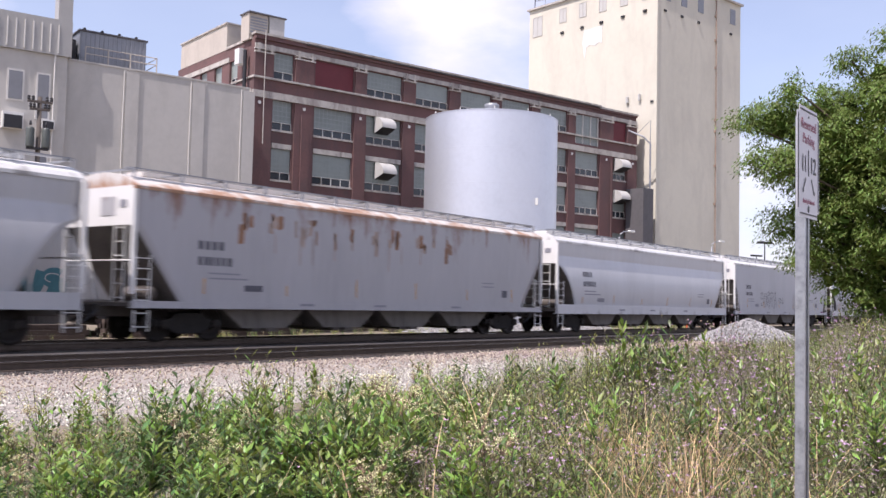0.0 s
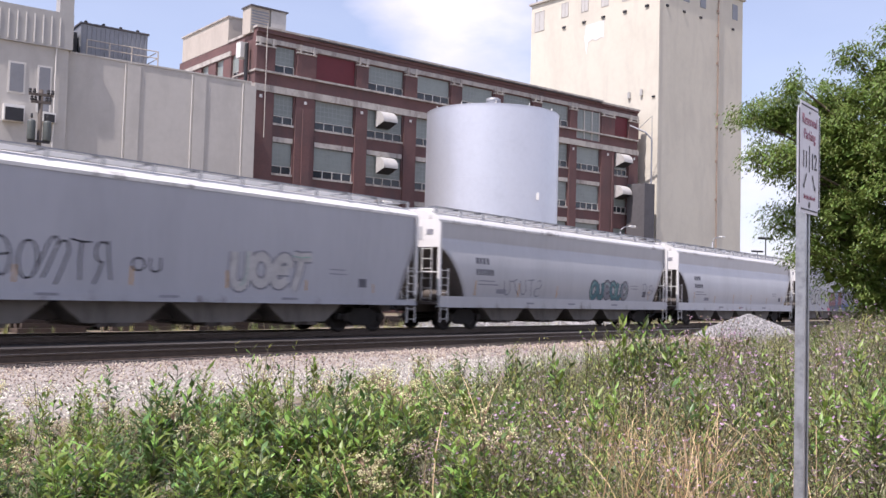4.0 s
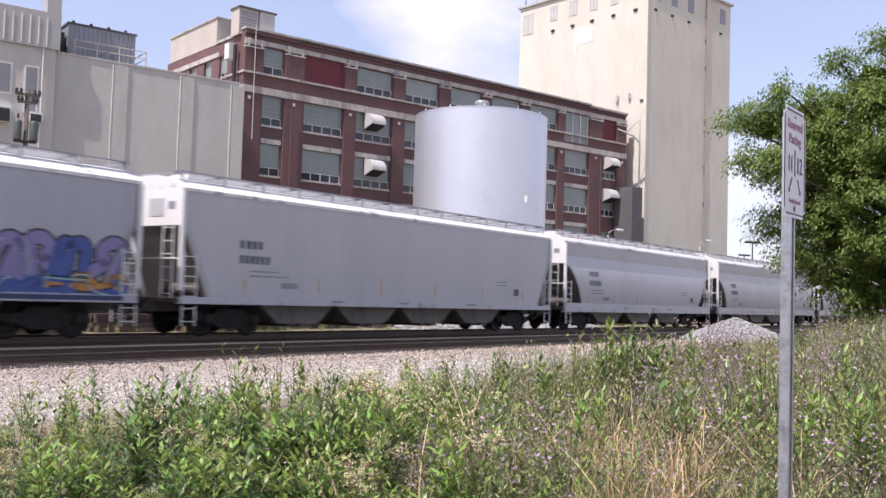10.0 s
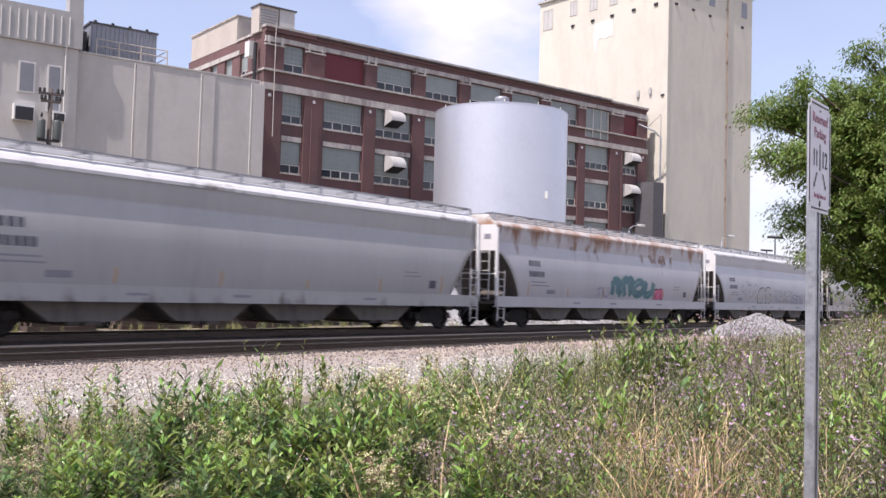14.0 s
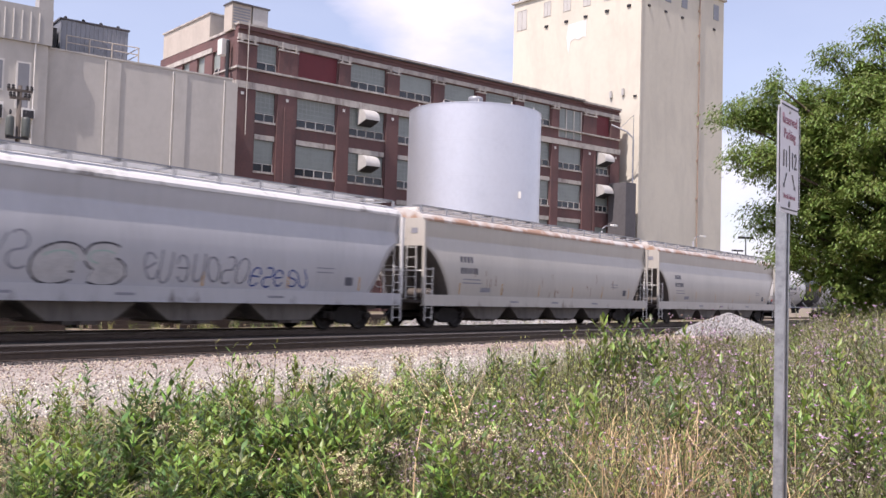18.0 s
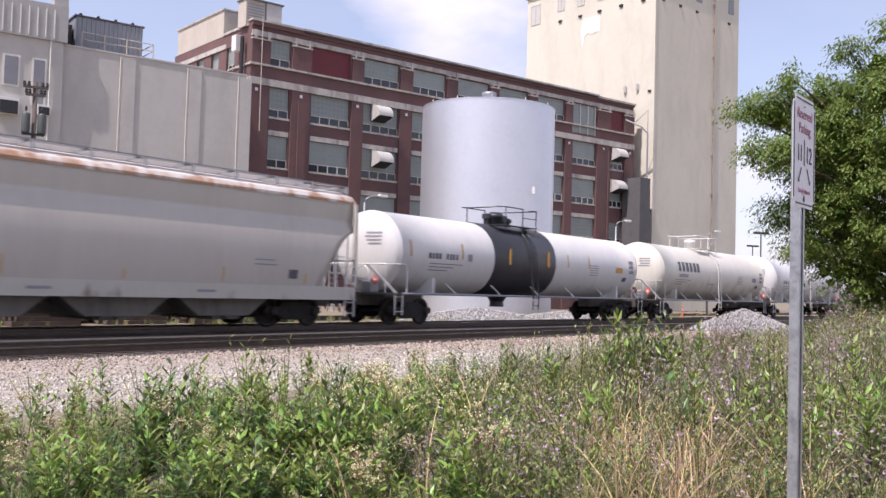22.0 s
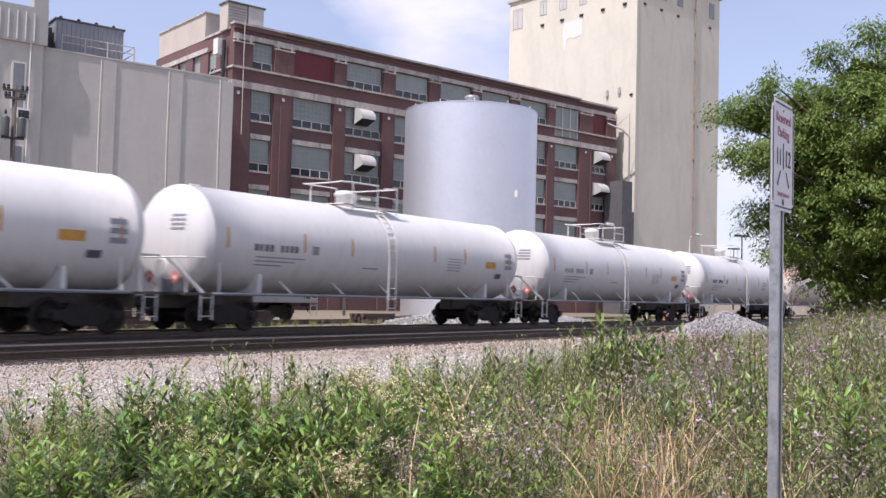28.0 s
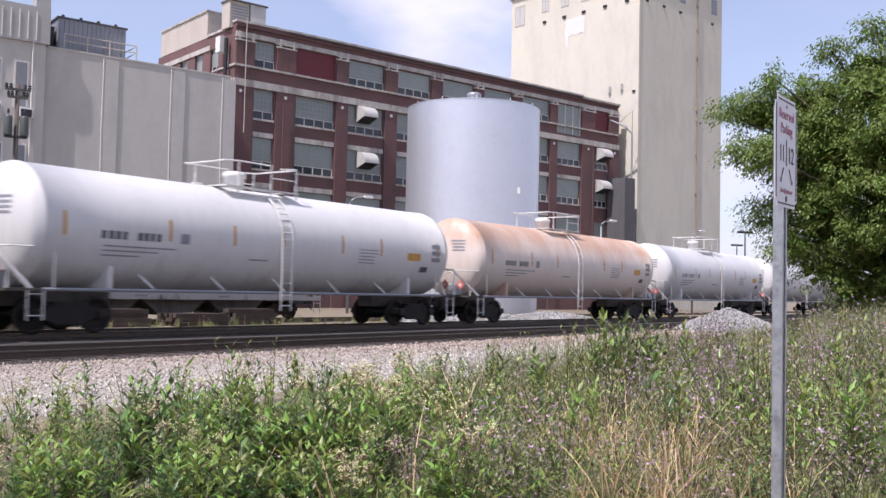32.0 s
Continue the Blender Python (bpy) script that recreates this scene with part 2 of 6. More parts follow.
def box(bm, x0, x1, y0, y1, z0, z1):
    v = [bm.verts.new(c) for c in ((x0, y0, z0), (x1, y0, z0), (x1, y1, z0), (x0, y1, z0), (x0, y0, z1), (x1, y0, z1), (x1, y1, z1), (x0, y1, z1))]
    for f in ((3, 2, 1, 0), (4, 5, 6, 7), (0, 1, 5, 4), (1, 2, 6, 5), (2, 3, 7, 6), (3, 0, 4, 7)):
        bm.faces.new([v[i] for i in f])
    return bm


def bx(*c):
    return box(bmesh.new(), *c)


def soft_box(x0, x1, y0, y1, z0, z1, r=0.02):
    bm = bx(x0, x1, y0, y1, z0, z1)
    bmesh.ops.bevel(bm, geom=bm.edges[:], offset=r, segments=2, affect="EDGES")
    return bm


def tube(bm, pts, r, seg=8, caps=True):
    """A round bar through the points."""
    pts = [Vector(p) for p in pts]
    rings = []
    for i, p in enumerate(pts):
        d = (pts[min(i + 1, len(pts) - 1)] - pts[max(i - 1, 0)]).normalized()
        a = d.cross(Vector((0, 0, 1)) if abs(d.z) < 0.9 else Vector((1, 0, 0))).normalized()
        b = d.cross(a)
        rr = r[i] if isinstance(r, (list, tuple)) else r
        rings.append([bm.verts.new(p + (a * math.cos(6.28319 * k / seg) + b * math.sin(6.28319 * k / seg)) * rr) for k in range(seg)])
    for p, q in zip(rings, rings[1:]):
        for k in range(seg):
            bm.faces.new((p[k], p[(k + 1) % seg], q[(k + 1) % seg], q[k]))
    if caps:
        bm.faces.new(rings[0][::-1])
        bm.faces.new(rings[-1])
    return bm


def turned(profile, seg=48, axis="z", caps=True):
    """A body of revolution; profile is (radius, height)."""
    bm = bmesh.new()
    rings = []
    for r, h in profile:
        ring = []
        for k in range(seg):
            a = 2 * math.pi * k / seg
            c = (r * math.cos(a), r * math.sin(a), h) if axis == "z" else (h, r * math.cos(a), r * math.sin(a))
            ring.append(bm.verts.new(c))
        rings.append(ring)
    for p, q in zip(rings, rings[1:]):
        for k in range(seg):
            bm.faces.new((p[k], p[(k + 1) % seg], q[(k + 1) % seg], q[k]))
    if caps:
        bm.faces.new(rings[0][::-1])
        bm.faces.new(rings[-1])
    bmesh.ops.recalc_face_normals(bm, faces=bm.faces[:])
    return bm


def prism(outline, y0, y1):
    """The (x, z) outline drawn out from y0 to y1."""
    bm = bmesh.new()
    a = [bm.verts.new((x, y0, z)) for x, z in outline]
    b = [bm.verts.new((x, y1, z)) for x, z in outline]
    bm.faces.new(a)
    bm.faces.new(b[::-1])
    for i in range(len(a)):
        j = (i + 1) % len(a)
        bm.faces.new((a[j], a[i], b[i], b[j]))
    bmesh.ops.recalc_face_normals(bm, faces=bm.faces[:])
    return bm


def wall_with_holes(bm, u0, u1, z0, z1, holes, y0, y1):
    """A wall in the x-z plane between y0 and y1, with the openings (u0, u1, z0, z1) cut right through."""
    us = sorted({u0, u1, *[h[0] for h in holes], *[h[1] for h in holes]})
    zs = sorted({z0, z1, *[h[2] for h in holes], *[h[3] for h in holes]})
    solid = lambda i, j: 0 <= i < len(us) - 1 and 0 <= j < len(zs) - 1 and not any(
        h[0] <= (us[i] + us[i + 1]) / 2 <= h[1] and h[2] <= (zs[j] + zs[j + 1]) / 2 <= h[3] for h in holes)
    vs = {}

    def v(i, j, k):
        if (i, j, k) not in vs:
            vs[i, j, k] = bm.verts.new((us[i], (y0, y1)[k], zs[j]))
        return vs[i, j, k]
    for i in range(len(us) - 1):
        for j in range(len(zs) - 1):
            if not solid(i, j):
                continue
            bm.faces.new((v(i, j, 0), v(i + 1, j, 0), v(i + 1, j + 1, 0), v(i, j + 1, 0)))
            bm.faces.new((v(i, j, 1), v(i, j + 1, 1), v(i + 1, j + 1, 1), v(i + 1, j, 1)))
            if not solid(i - 1, j):
                bm.faces.new((v(i, j, 0), v(i, j + 1, 0), v(i, j + 1, 1), v(i, j, 1)))
            if not solid(i + 1, j):
                bm.faces.new((v(i + 1, j, 0), v(i + 1, j, 1), v(i + 1, j + 1, 1), v(i + 1, j + 1, 0)))
            if not solid(i, j - 1):
                bm.faces.new((v(i, j, 0), v(i, j, 1), v(i + 1, j, 1), v(i + 1, j, 0)))
            if not solid(i, j + 1):
                bm.faces.new((v(i, j + 1, 0), v(i + 1, j + 1, 0), v(i + 1, j + 1, 1), v(i, j + 1, 1)))
    return bm


# ---- the line of the tracks ----
TH = radians(36.61)
ALONG, ACROSS = Vector((math.sin(TH), math.cos(TH), 0)), Vector((-math.cos(TH), math.sin(TH), 0))
TRACK_TURN = 90 - 36.61
RAIL_Z, TRAIN_P, EMPTY_P = 0.35, 22.85, 17.25


def on_line(s, p, z=0.0):
    """The pose at s metres along the tracks and p metres across from the camera; local x runs along them, y away from the camera."""
    c = ALONG * s + ACROSS * p
    return pose(c.x, c.y, z, 0, 0, TRACK_TURN)


def plan(x, y):
    """(s, p) of a place."""
    return x * ALONG.x + y * ALONG.y, x * ACROSS.x + y * ACROSS.y


# ---- ground ----
def ground_height(x, y):
    """Flat by the tracks, with a low bank that rises on the far side of the sign."""
    s, p = plan(x, y)
    bank = 0.8 * max(0.0, min(1.0, (x - 0.34 * y) / 2.4)) * max(0.0, min(1.0, (11.5 - p) / 4.0)) * max(0.0, min(1.0, (y - 3.0) / 8.0))
    rough = 0.06 * noise.noise(Vector((x * 0.35, y * 0.35, 0))) if -60 < x < 80 and -20 < y < 90 else 0.0
    return bank + (rough if p < 11 else 0.0) - (0.03 if p > 9 else 0.0)


def make_ground():
    near = [i * 0.75 - 24 for i in range(65)]
    far = [26, 34, 46, 64, 90, 130, 200, 330, 600, 1200, 2500]
    xs = [-f for f in far[::-1]] + near + far
    ys = [-f for f in far[::-1]] + near + far
    ys = sorted(set(ys + [28 + 2 * i for i in range(20)]))
    verts = [(x, y, ground_height(x, y)) for y in ys for x in xs]
    w = len(xs)
    faces = [(j * w + i, j * w + i + 1, (j + 1) * w + i + 1, (j + 1) * w + i) for j in range(len(ys) - 1) for i in range(w - 1)]
    me = bpy.data.meshes.new("ground")
    me.from_pydata(verts, [], faces)
    me.materials.append(M["dry_ground"])
    me.shade_smooth()
    tagged(new("ground", me), "dry tan earth and worn grass beside the tracks", "ground", kind="structure")


make_ground()


def lengthwise(profile, s0, s1, step):
    """A strip along the tracks with the cross-section (p, z), in tracks' space."""
    bm = bmesh.new()
    n = max(1, int((s1 - s0) / step))
    rings = []
    for i in range(n + 1):
        s = s0 + (s1 - s0) * i / n
        rings.append([bm.verts.new((s, p, z)) for p, z in profile])
    for a, b in zip(rings, rings[1:]):
        for k in range(len(profile) - 1):
            bm.faces.new((a[k], b[k], b[k + 1], a[k + 1]))
    return bm


def make_tracks():
    base = on_line(0, 0)
    bed = new("ballast_bed", mesh_of("ballast_bed", lengthwise([(10.6, -0.06), (11.6, 0.03), (13.6, 0.06), (14.6, 0.16), (15.75, 0.17)], -450, 700, 25.0), M["ballast"]))
    bed.matrix_world = base
    tagged(bed, "shoulder of crushed grey-pink limestone beside the tracks", "ballast", kind="structure")
    bed = new("track_bed", mesh_of("track_bed", lengthwise([(15.75, 0.17), (15.9, 0.175), (19.6, 0.175), (20.2, 0.15), (20.8, 0.175), (25.0, 0.17), (26.2, 0.0), (26.4, -0.06)], -450, 700, 25.0), M["dark_bed"]))
    bed.matrix_world = base
    tagged(bed, "oil-blackened cinder and ballast between the tracks", "track bed", kind="structure")
    rail = [(-0.07, 0.0), (-0.07, 0.015), (-0.012, 0.035), (-0.012, 0.125), (-0.036, 0.135), (-0.036, 0.166), (0.036, 0.166), (0.036, 0.135), (0.012, 0.125), (0.012, 0.035), (0.07, 0.015), (0.07, 0.0)]
    for name, p0, lab in (("track_near", EMPTY_P, "empty railway track with rusty rails and dark ties"), ("track_far", TRAIN_P, "railway track with worn rails carrying the freight train")):
        tr = empty(name, on_line(0, p0, 0.0), lab, "railway track", kind="structure")
        for side in (-0.7525, 0.7525):
            bm = lengthwise([(side + a, RAIL_Z - 0.168 + b) for a, b in rail], -450, 700, 50.0)
            r = part("rail", bm, M["rail"], tr)
            top = bmesh.new()
            box(top, -450, 700, side - 0.034, side + 0.034, RAIL_Z - 0.004, RAIL_Z)
            part("rail_head", top, M["rail_head"], r, "polished running surface")
        tie = mesh_of("tie", soft_box(-0.11, 0.11, -1.3, 1.3, 0.03, RAIL_Z - 0.166, 0.012), M["tie"])
        for i in range(150):
            share("tie", tie, tr, pose(-14 + i * 0.56, 0, 0))


make_tracks()


# ---- the brick factory ----
BRICK_X, BRICK_Y, BRICK_TURN = -16.4, 77.0, 90 - 50.9
BAYS = [(5.78, 9.70), (11.15, 15.0), (16.6, 20.45), (22.0, 25.95), (27.35, 31.25), (32.7, 36.7), (38.0, 41.65)]
ROWS = [(2.95, 5.65), (7.2, 9.85), (11.42, 14.02), (15.58, 18.05)]


def window(parent, u0, u1, z0, z1, y=0.16, lower=0.62, panes=4, light=True):
    """Glass-block lights over a row of small panes in a pale frame, with a stone sill."""
    w = part("window", bx(u0, u1, y, y + 0.06, z0 + lower + 0.05, z1), M["glass_block"], parent)
    bm = bmesh.new()
    step = (u1 - u0) / panes
    for i in range(panes + 1):
        c = min(max(u0 + i * step, u0 + 0.03), u1 - 0.03)
        box(bm, c - 0.03, c + 0.03, y - 0.05, y + 0.05, z0, z0 + lower)
    box(bm, u0, u1, y - 0.045, y + 0.045, z0 + lower, z0 + lower + 0.05)
    part("frame", bm, M["joint"], w)
    for i in range(panes):
        part("pane", bx(u0 + i * step + 0.06, u0 + (i + 1) * step - 0.06, y, y + 0.02, z0 + 0.05, z0 + lower - 0.04), M["window_glass"], w)
    part("sill", bx(u0 - 0.05, u1 + 0.05, -0.09, y, z0 - 0.17, z0), M["stone"], w)
    return w


def hood(parent, u, z):
    """A rounded white sheet-metal air intake hood on the wall."""
    prof = [(0.0, 0.0), (0.0, 1.5)] + [(-1.3 * math.sin(a), 0.55 + 0.95 * math.cos(a)) for a in [i * math.pi / 16 for i in range(1, 9)]] + [(-1.3, 0.42)]
    bm = bmesh.new()
    half = 0.76
    a = [bm.verts.new((u - half, y, z + h)) for y, h in prof]
    b = [bm.verts.new((u + half, y, z + h)) for y, h in prof]
    bm.faces.new(a)
    bm.faces.new(b[::-1])
    for i in range(len(a) - 1):
        bm.faces.new((a[i + 1], a[i], b[i], b[i + 1]))
    bmesh.ops.recalc_face_normals(bm, faces=bm.faces[:])
    h = part("air_hood", bm, M["hood_metal"], parent, "rounded pale grey sheet-metal air hood")
    mo = bmesh.new()
    mo.faces.new([mo.verts.new(c) for c in ((u - half + 0.05, -1.295, z + 0.41), (u + half - 0.05, -1.295, z + 0.41), (u + half - 0.05, -0.02, z - 0.012), (u - half + 0.05, -0.02, z - 0.012))])
    part("mouth", mo, M["dark_metal"], h, "dark open mouth")
    return h


def make_brick_factory():
    f = empty("brick_factory", pose(BRICK_X, BRICK_Y, 0, 0, 0, BRICK_TURN), "long dark red brick factory with stone bands and glass-block windows", "factory building")
    L, H, DEEP = 47.9, 22.9, 15.0
    holes = []
    small = (1.8, 3.65)
    end = (44.0, 46.2)
    for z0, z1 in ROWS:
        holes += [(u0, u1, z0, z1) for u0, u1 in BAYS] + [(*small, z0, z1), (*end, z0, z1 - 0.2)]
    top = (19.85, 22.05)
    holes += [(u0, u1, *top) for u0, u1 in BAYS[:-1]] + [(*small, top[0], top[1]), (*end, *top)]
    holes += [(38.0, 41.65, 18.9, 22.05)]
    part("front_wall", wall_with_holes(bmesh.new(), 0, L, 0, H, holes, 0.0, 0.42), M["brick"], f)
    side_holes = [(u, u + 1.5, z, z + 2.1) for u in (2.6, 5.6, 8.6, 11.8) for z in (19.6, 15.7)]
    s = part("side_wall", wall_with_holes(bmesh.new(), 0, DEEP, 0, H, side_holes, 0.0, 0.42), M["brick"], f)
    s.matrix_basis = pose(0, 0.42, 0, 0, 0, 90) @ pose(0, -0.42, 0)
    for (a, b, c, d) in side_holes:
        w = window(s, a, b, c, d, panes=2)
    r = part("far_side_wall", bx(L - 0.42, L, 0.42, DEEP, 0, H), M["brick"], f)
    part("back_wall", bx(0.42, L - 0.42, DEEP - 0.42, DEEP, 0, H), M["brick"], f)
    part("roof", bx(0.42, L - 0.42, 0.42, DEEP - 0.42, H - 0.9, H - 0.7), M["roof_dark"], f)
    for z0, z1 in ROWS:
        for u0, u1 in BAYS:
            window(f, u0, u1, z0, z1)
        window(f, *small, z0, z1, panes=2)
        window(f, *end, z0, z1 - 0.2, panes=3)
    for k, (u0, u1) in enumerate(BAYS[:-1]):
        if k == 0:
            part("blank_panel", bx(u0, u1, 0.1, 0.18, *top), M["red_panel"], f, "window opening closed with a flat dark red panel")
        else:
            window(f, u0, u1, *top)
    part("blank_panel", bx(*end, 0.1, 0.18, *top), M["red_panel"], f, "narrow opening closed with a flat dark red panel")
    window(f, *small, *top, panes=2)
    tall = part("glass_panel", bx(38.0, 41.65, 0.12, 0.2, 18.9, 22.05), M["glass_block"], f, "tall pale green-grey translucent panel")
    bm = bmesh.new()
    for i in range(4):
        c = 38.0 + 3.65 * i / 3
        box(bm, min(max(c - 0.05, 38.0), 41.55), min(max(c + 0.05, 38.1), 41.65), 0.04, 0.14, 18.9, 22.05)
    part("mullions", bm, M["joint"], tall)
    # pilasters, proud of the wall
    edges = [(0.0, 1.7), (3.8, 5.6)] + [(a[1] + 0.1, b[0] - 0.1) for a, b in zip(BAYS, BAYS[1:])] + [(41.75, 43.9), (46.3, L)]
    for a, b in edges:
        part("pilaster", bx(a, b, -0.16, 0.0, 0, 18.05), M["brick"], f)
        p = part("pilaster", bx(a, b, -0.16, 0.0, 19.82, 21.75), M["brick"], f)
        bm = bmesh.new()
        box(bm, a - 0.06, b + 0.06, -0.26, 0.0, 21.75, 21.87)
        box(bm, a - 0.06, b + 0.06, -0.26, 0.0, 22.02, 22.14)
        for c in (a + 0.15, b - 0.35):
            box(bm, c, c + 0.2, -0.30, -0.26, 21.75, 22.5)
        part("capital", bm, M["stone"], p, "pale stone bracket")
    for u in [(a[1] + b[0]) / 2 for a, b in zip(BAYS, BAYS[1:])] + [4.7, 42.8, 0.5, 47.2]:
        part("anchor_plate", bx(u - 0.12, u + 0.12, -0.2, -0.16, 17.5, 17.75), M["white_metal"], f)
    part("belt_course", bx(-0.12, L, -0.24, 0.0, 18.05, 18.62), M["stone"], f, "weathered pale stone band")
    part("sill_course", bx(-0.12, L, -0.22, 0.0, 19.66, 19.82), M["stone"], f, "thin pale stone band")
    for z0, z1 in ROWS[:-1]:
        for u0, u1 in BAYS + [small]:
            part("lintel", bx(u0, u1, -0.06, 0.16, z1, z1 + 0.42), M["stone"], f)
    part("frieze", bx(0.0, L, -0.10, 0.0, 22.14, 22.52), M["stone"], f, "pale stone band over the top windows")
    part("parapet", bx(4.75, 41.7, -0.12, 0.42, 22.9, 23.16), M["brick"], f)
    part("coping", bx(4.75, 41.7, -0.34, 0.5, 23.16, 23.36), M["roof_dark"], f)
    part("coping_edge", bx(4.75, 41.7, -0.40, -0.34, 23.26, 23.42), M["stone"], f)
    part("parapet", bx(0.0, 4.75, -0.2, 0.42, 22.9, 23.25), M["brick"], f)
    part("parapet", bx(41.7, L, -0.2, 0.42, 22.9, 23.1), M["brick"], f)
    part("coping", bx(-0.1, 4.8, -0.28, 0.5, 23.25, 23.42), M["stone"], f)
    part("coping", bx(41.6, L + 0.1, -0.28, 0.5, 23.1, 23.3), M["stone"], f)
    part("coping", bx(-0.1, 0.55, 0.5, 5.1, 22.9, 23.1), M["stone"], f)
    part("rear_block", bx(0.4, L, DEEP + 0.05, 30.0, 0, 19.6), M["brick"], f, "lower brick wing at the back")
    part("rear_coping", bx(0.2, L, DEEP + 0.05, 30.2, 19.6, 19.8), M["stone"], f)
    part("side_band", bx(-0.2, 0.0, 0.0, DEEP, 18.05, 18.62), M["stone"], f)
    part("side_band", bx(-0.1, 0.0, 4.5, DEEP, 21.7, 22.1), M["stone"], f)
    part("side_band", bx(-0.12, 0.0, 0.0, 4.0, 19.66, 19.82), M["stone"], f)
    for u, z in ((12.78, 16.55), (12.98, 12.45), (44.95, 16.45), (44.85, 12.9)):
        hood(f, u, z)
    # drain pipes down the front
    for u, z0, z1 in ((0.8, 14.2, 23.6), (4.4, 9.0, 17.0), (43.4, 7.0, 17.5)):
        part("drain_pipe", tube(bmesh.new(), [(u, -0.34, z0), (u, -0.34, z1)], 0.042), M["stone"] if z1 > 20 else M["brick"], f)
    part("vent_box", bx(-0.75, -0.1, 1.3, 2.1, 20.9, 22.2), M["white_metal"], f, "white sheet-metal vent box")
    part("pipe", tube(bmesh.new(), [(-0.4, 0.9, 15.0), (-0.4, 0.9, 22.0)], 0.16), M["dark_metal"], f)
    # on the roof
    part("stair_house", bx(-0.3, 1.45, 0.6, 2.0, 22.9, 25.1), M["beige_paint"], f, "pale sheet-metal stair housing on the roof corner")
    part("stair_house_roof", bx(-0.4, 3.1, 0.4, 2.1, 25.1, 25.22), M["roof_dark"], f)
    part("fan_cabinet", bx(1.55, 2.95, 0.5, 1.7, 22.9, 25.1), M["hood_metal"], f, "pale metal fan cabinet beside the stair housing")
    for k in range(6):
        part("louvre", bx(-0.2, 1.35, 0.56, 0.6, 23.5 + k * 0.24, 23.62 + k * 0.24), M["grey_metal"], f)
    part("roof_house", bx(-0.03, 4.5, 5.2, 14.8, 22.9, 25.2), M["beige_paint"], f, "long cream-painted roof house with a flat roof")
    part("roof_house_roof", bx(-0.15, 4.6, 5.1, 14.9, 25.2, 25.32), M["stone"], f)
    return f


make_brick_factory()


# ---- the pale concrete tower ----
M["rusty_pipe"] = mat("rusty_pipe", (0.30, 0.22, 0.17), 0.7, var=0.4, scale=1.5, fine=8)
def make_tower():
    t = empty("grain_tower", pose(23.0, 107.0, 0, 0, 0, 90 - 48.8), "tall windowless cream concrete grain tower with stained walls", "tower")
    W, D, H = 17.1, 20.2, 39.6
    part("wall_shell", bx(0, W, 0, D, 0, H), M["tower_wall"], t)
    part("roof", bx(-0.28, W + 0.28, -0.28, D + 0.28, H, H + 0.24), M["stone"], t, "thin pale overhanging flat roof")
    for u in (1.3, 4.55, 7.9, 14.75):
        part("window", bx(u, u + 1.15, -0.05, 0.0, 36.9, 38.8), M["grey_metal"], t)
        part("wall_vent", bx(u - 0.1, u + 0.35, -0.12, 0.0, 35.5, 35.75), M["dark_metal"], t)
    for v in (0.95, 4.2, 7.4, 10.55, 13.8, 17.9):
        z0, z1 = (36.95, 38.8) if v < 17 else (36.0, 38.6)
        wide = 1.2 if v < 17 else 1.7
        w = part("window", bx(-0.02, 0.0, v, v + wide, z0, z1), M["faded_glass"], t, "bricked-up window painted over pale")
        fr = bmesh.new()
        for a, b, c, d in ((v, v + 0.1, z0, z1), (v + wide - 0.1, v + wide, z0, z1), (v + 0.1, v + wide - 0.1, z0, z0 + 0.1), (v + 0.1, v + wide - 0.1, z1 - 0.1, z1), (v + wide / 2 - 0.04, v + wide / 2 + 0.04, z0 + 0.1, z1 - 0.1)):
            box(fr, -0.05, -0.02, a, b, c, d)
        part("frame", fr, M["concrete"], w)
    for v in (1.45, 4.65, 7.9, 10.95, 14.2):
        part("wall_vent", bx(-0.16, 0.0, v, v + 0.5, 35.5, 35.78), M["dark_metal"], t)
    for v, z in ((2.1, 25.2), (3.85, 25.1)):
        part("wall_lamp", soft_box(-0.3, 0.0, v, v + 0.35, z, z + 0.85, 0.08), M["hood_metal"], t)
    part("wall_vent", bx(-0.14, 0.0, 0.4, 0.8, 24.85, 25.05), M["dark_metal"], t)
    # a mast with a stay on the roof edge
    mast = tube(bmesh.new(), [(0.3, 19.6, H), (0.3, 19.6, H + 2.6)], 0.06, 6)
    tube(mast, [(0.3, 19.6, H + 1.3), (0.3, 17.8, H + 1.2), (0.3, 17.8, H)], 0.045, 6)
    part("mast", mast, M["dark_metal"], t)
    ragged = [(8.0, 35.3), (10.9, 35.2), (11.15, 33.6), (11.0, 33.0), (10.95, 32.2), (10.7, 31.6), (10.5, 33.0), (9.9, 33.3), (9.2, 33.0), (8.5, 33.3), (8.05, 33.1)]
    pm = prism(ragged, 0.0, 0.03)
    for q in pm.verts:
        q.co = (-q.co.y, q.co.x, q.co.z)
    bmesh.ops.recalc_face_normals(pm, faces=pm.faces[:])
    part("patch", pm, M["fresh_patch"], t, "fresh pale repair patch with a ragged edge")
    c = part("conduit", tube(bmesh.new(), [(11.65, -0.12, 6.0), (11.65, -0.12, 39.3)], 0.07), M["rusty_pipe"], t)
    for z in (14, 18.6, 22.8, 24.2, 30.6, 34, 37):
        part("bracket", bx(11.42, 11.6, -0.2, 0.0, z, z + 0.3), M["rusty_pipe"], t)
    part("corner_trim", bx(-0.06, 0.25, -0.06, 0.25, 0, H), M["tower_wall"], t)
    # a low dark block put in for the shadow between the tower and the factory
    a = empty("annex", pose(21.3, 104.3, 0, 0, 0, 90 - 48.8), "narrow dark block in place of the shadow between factory and tower", "annex")
    part("wall_shell", bx(-0.6, 1.2, -0.2, 2.2, 0, 14.6), M["roof_dark"], a)
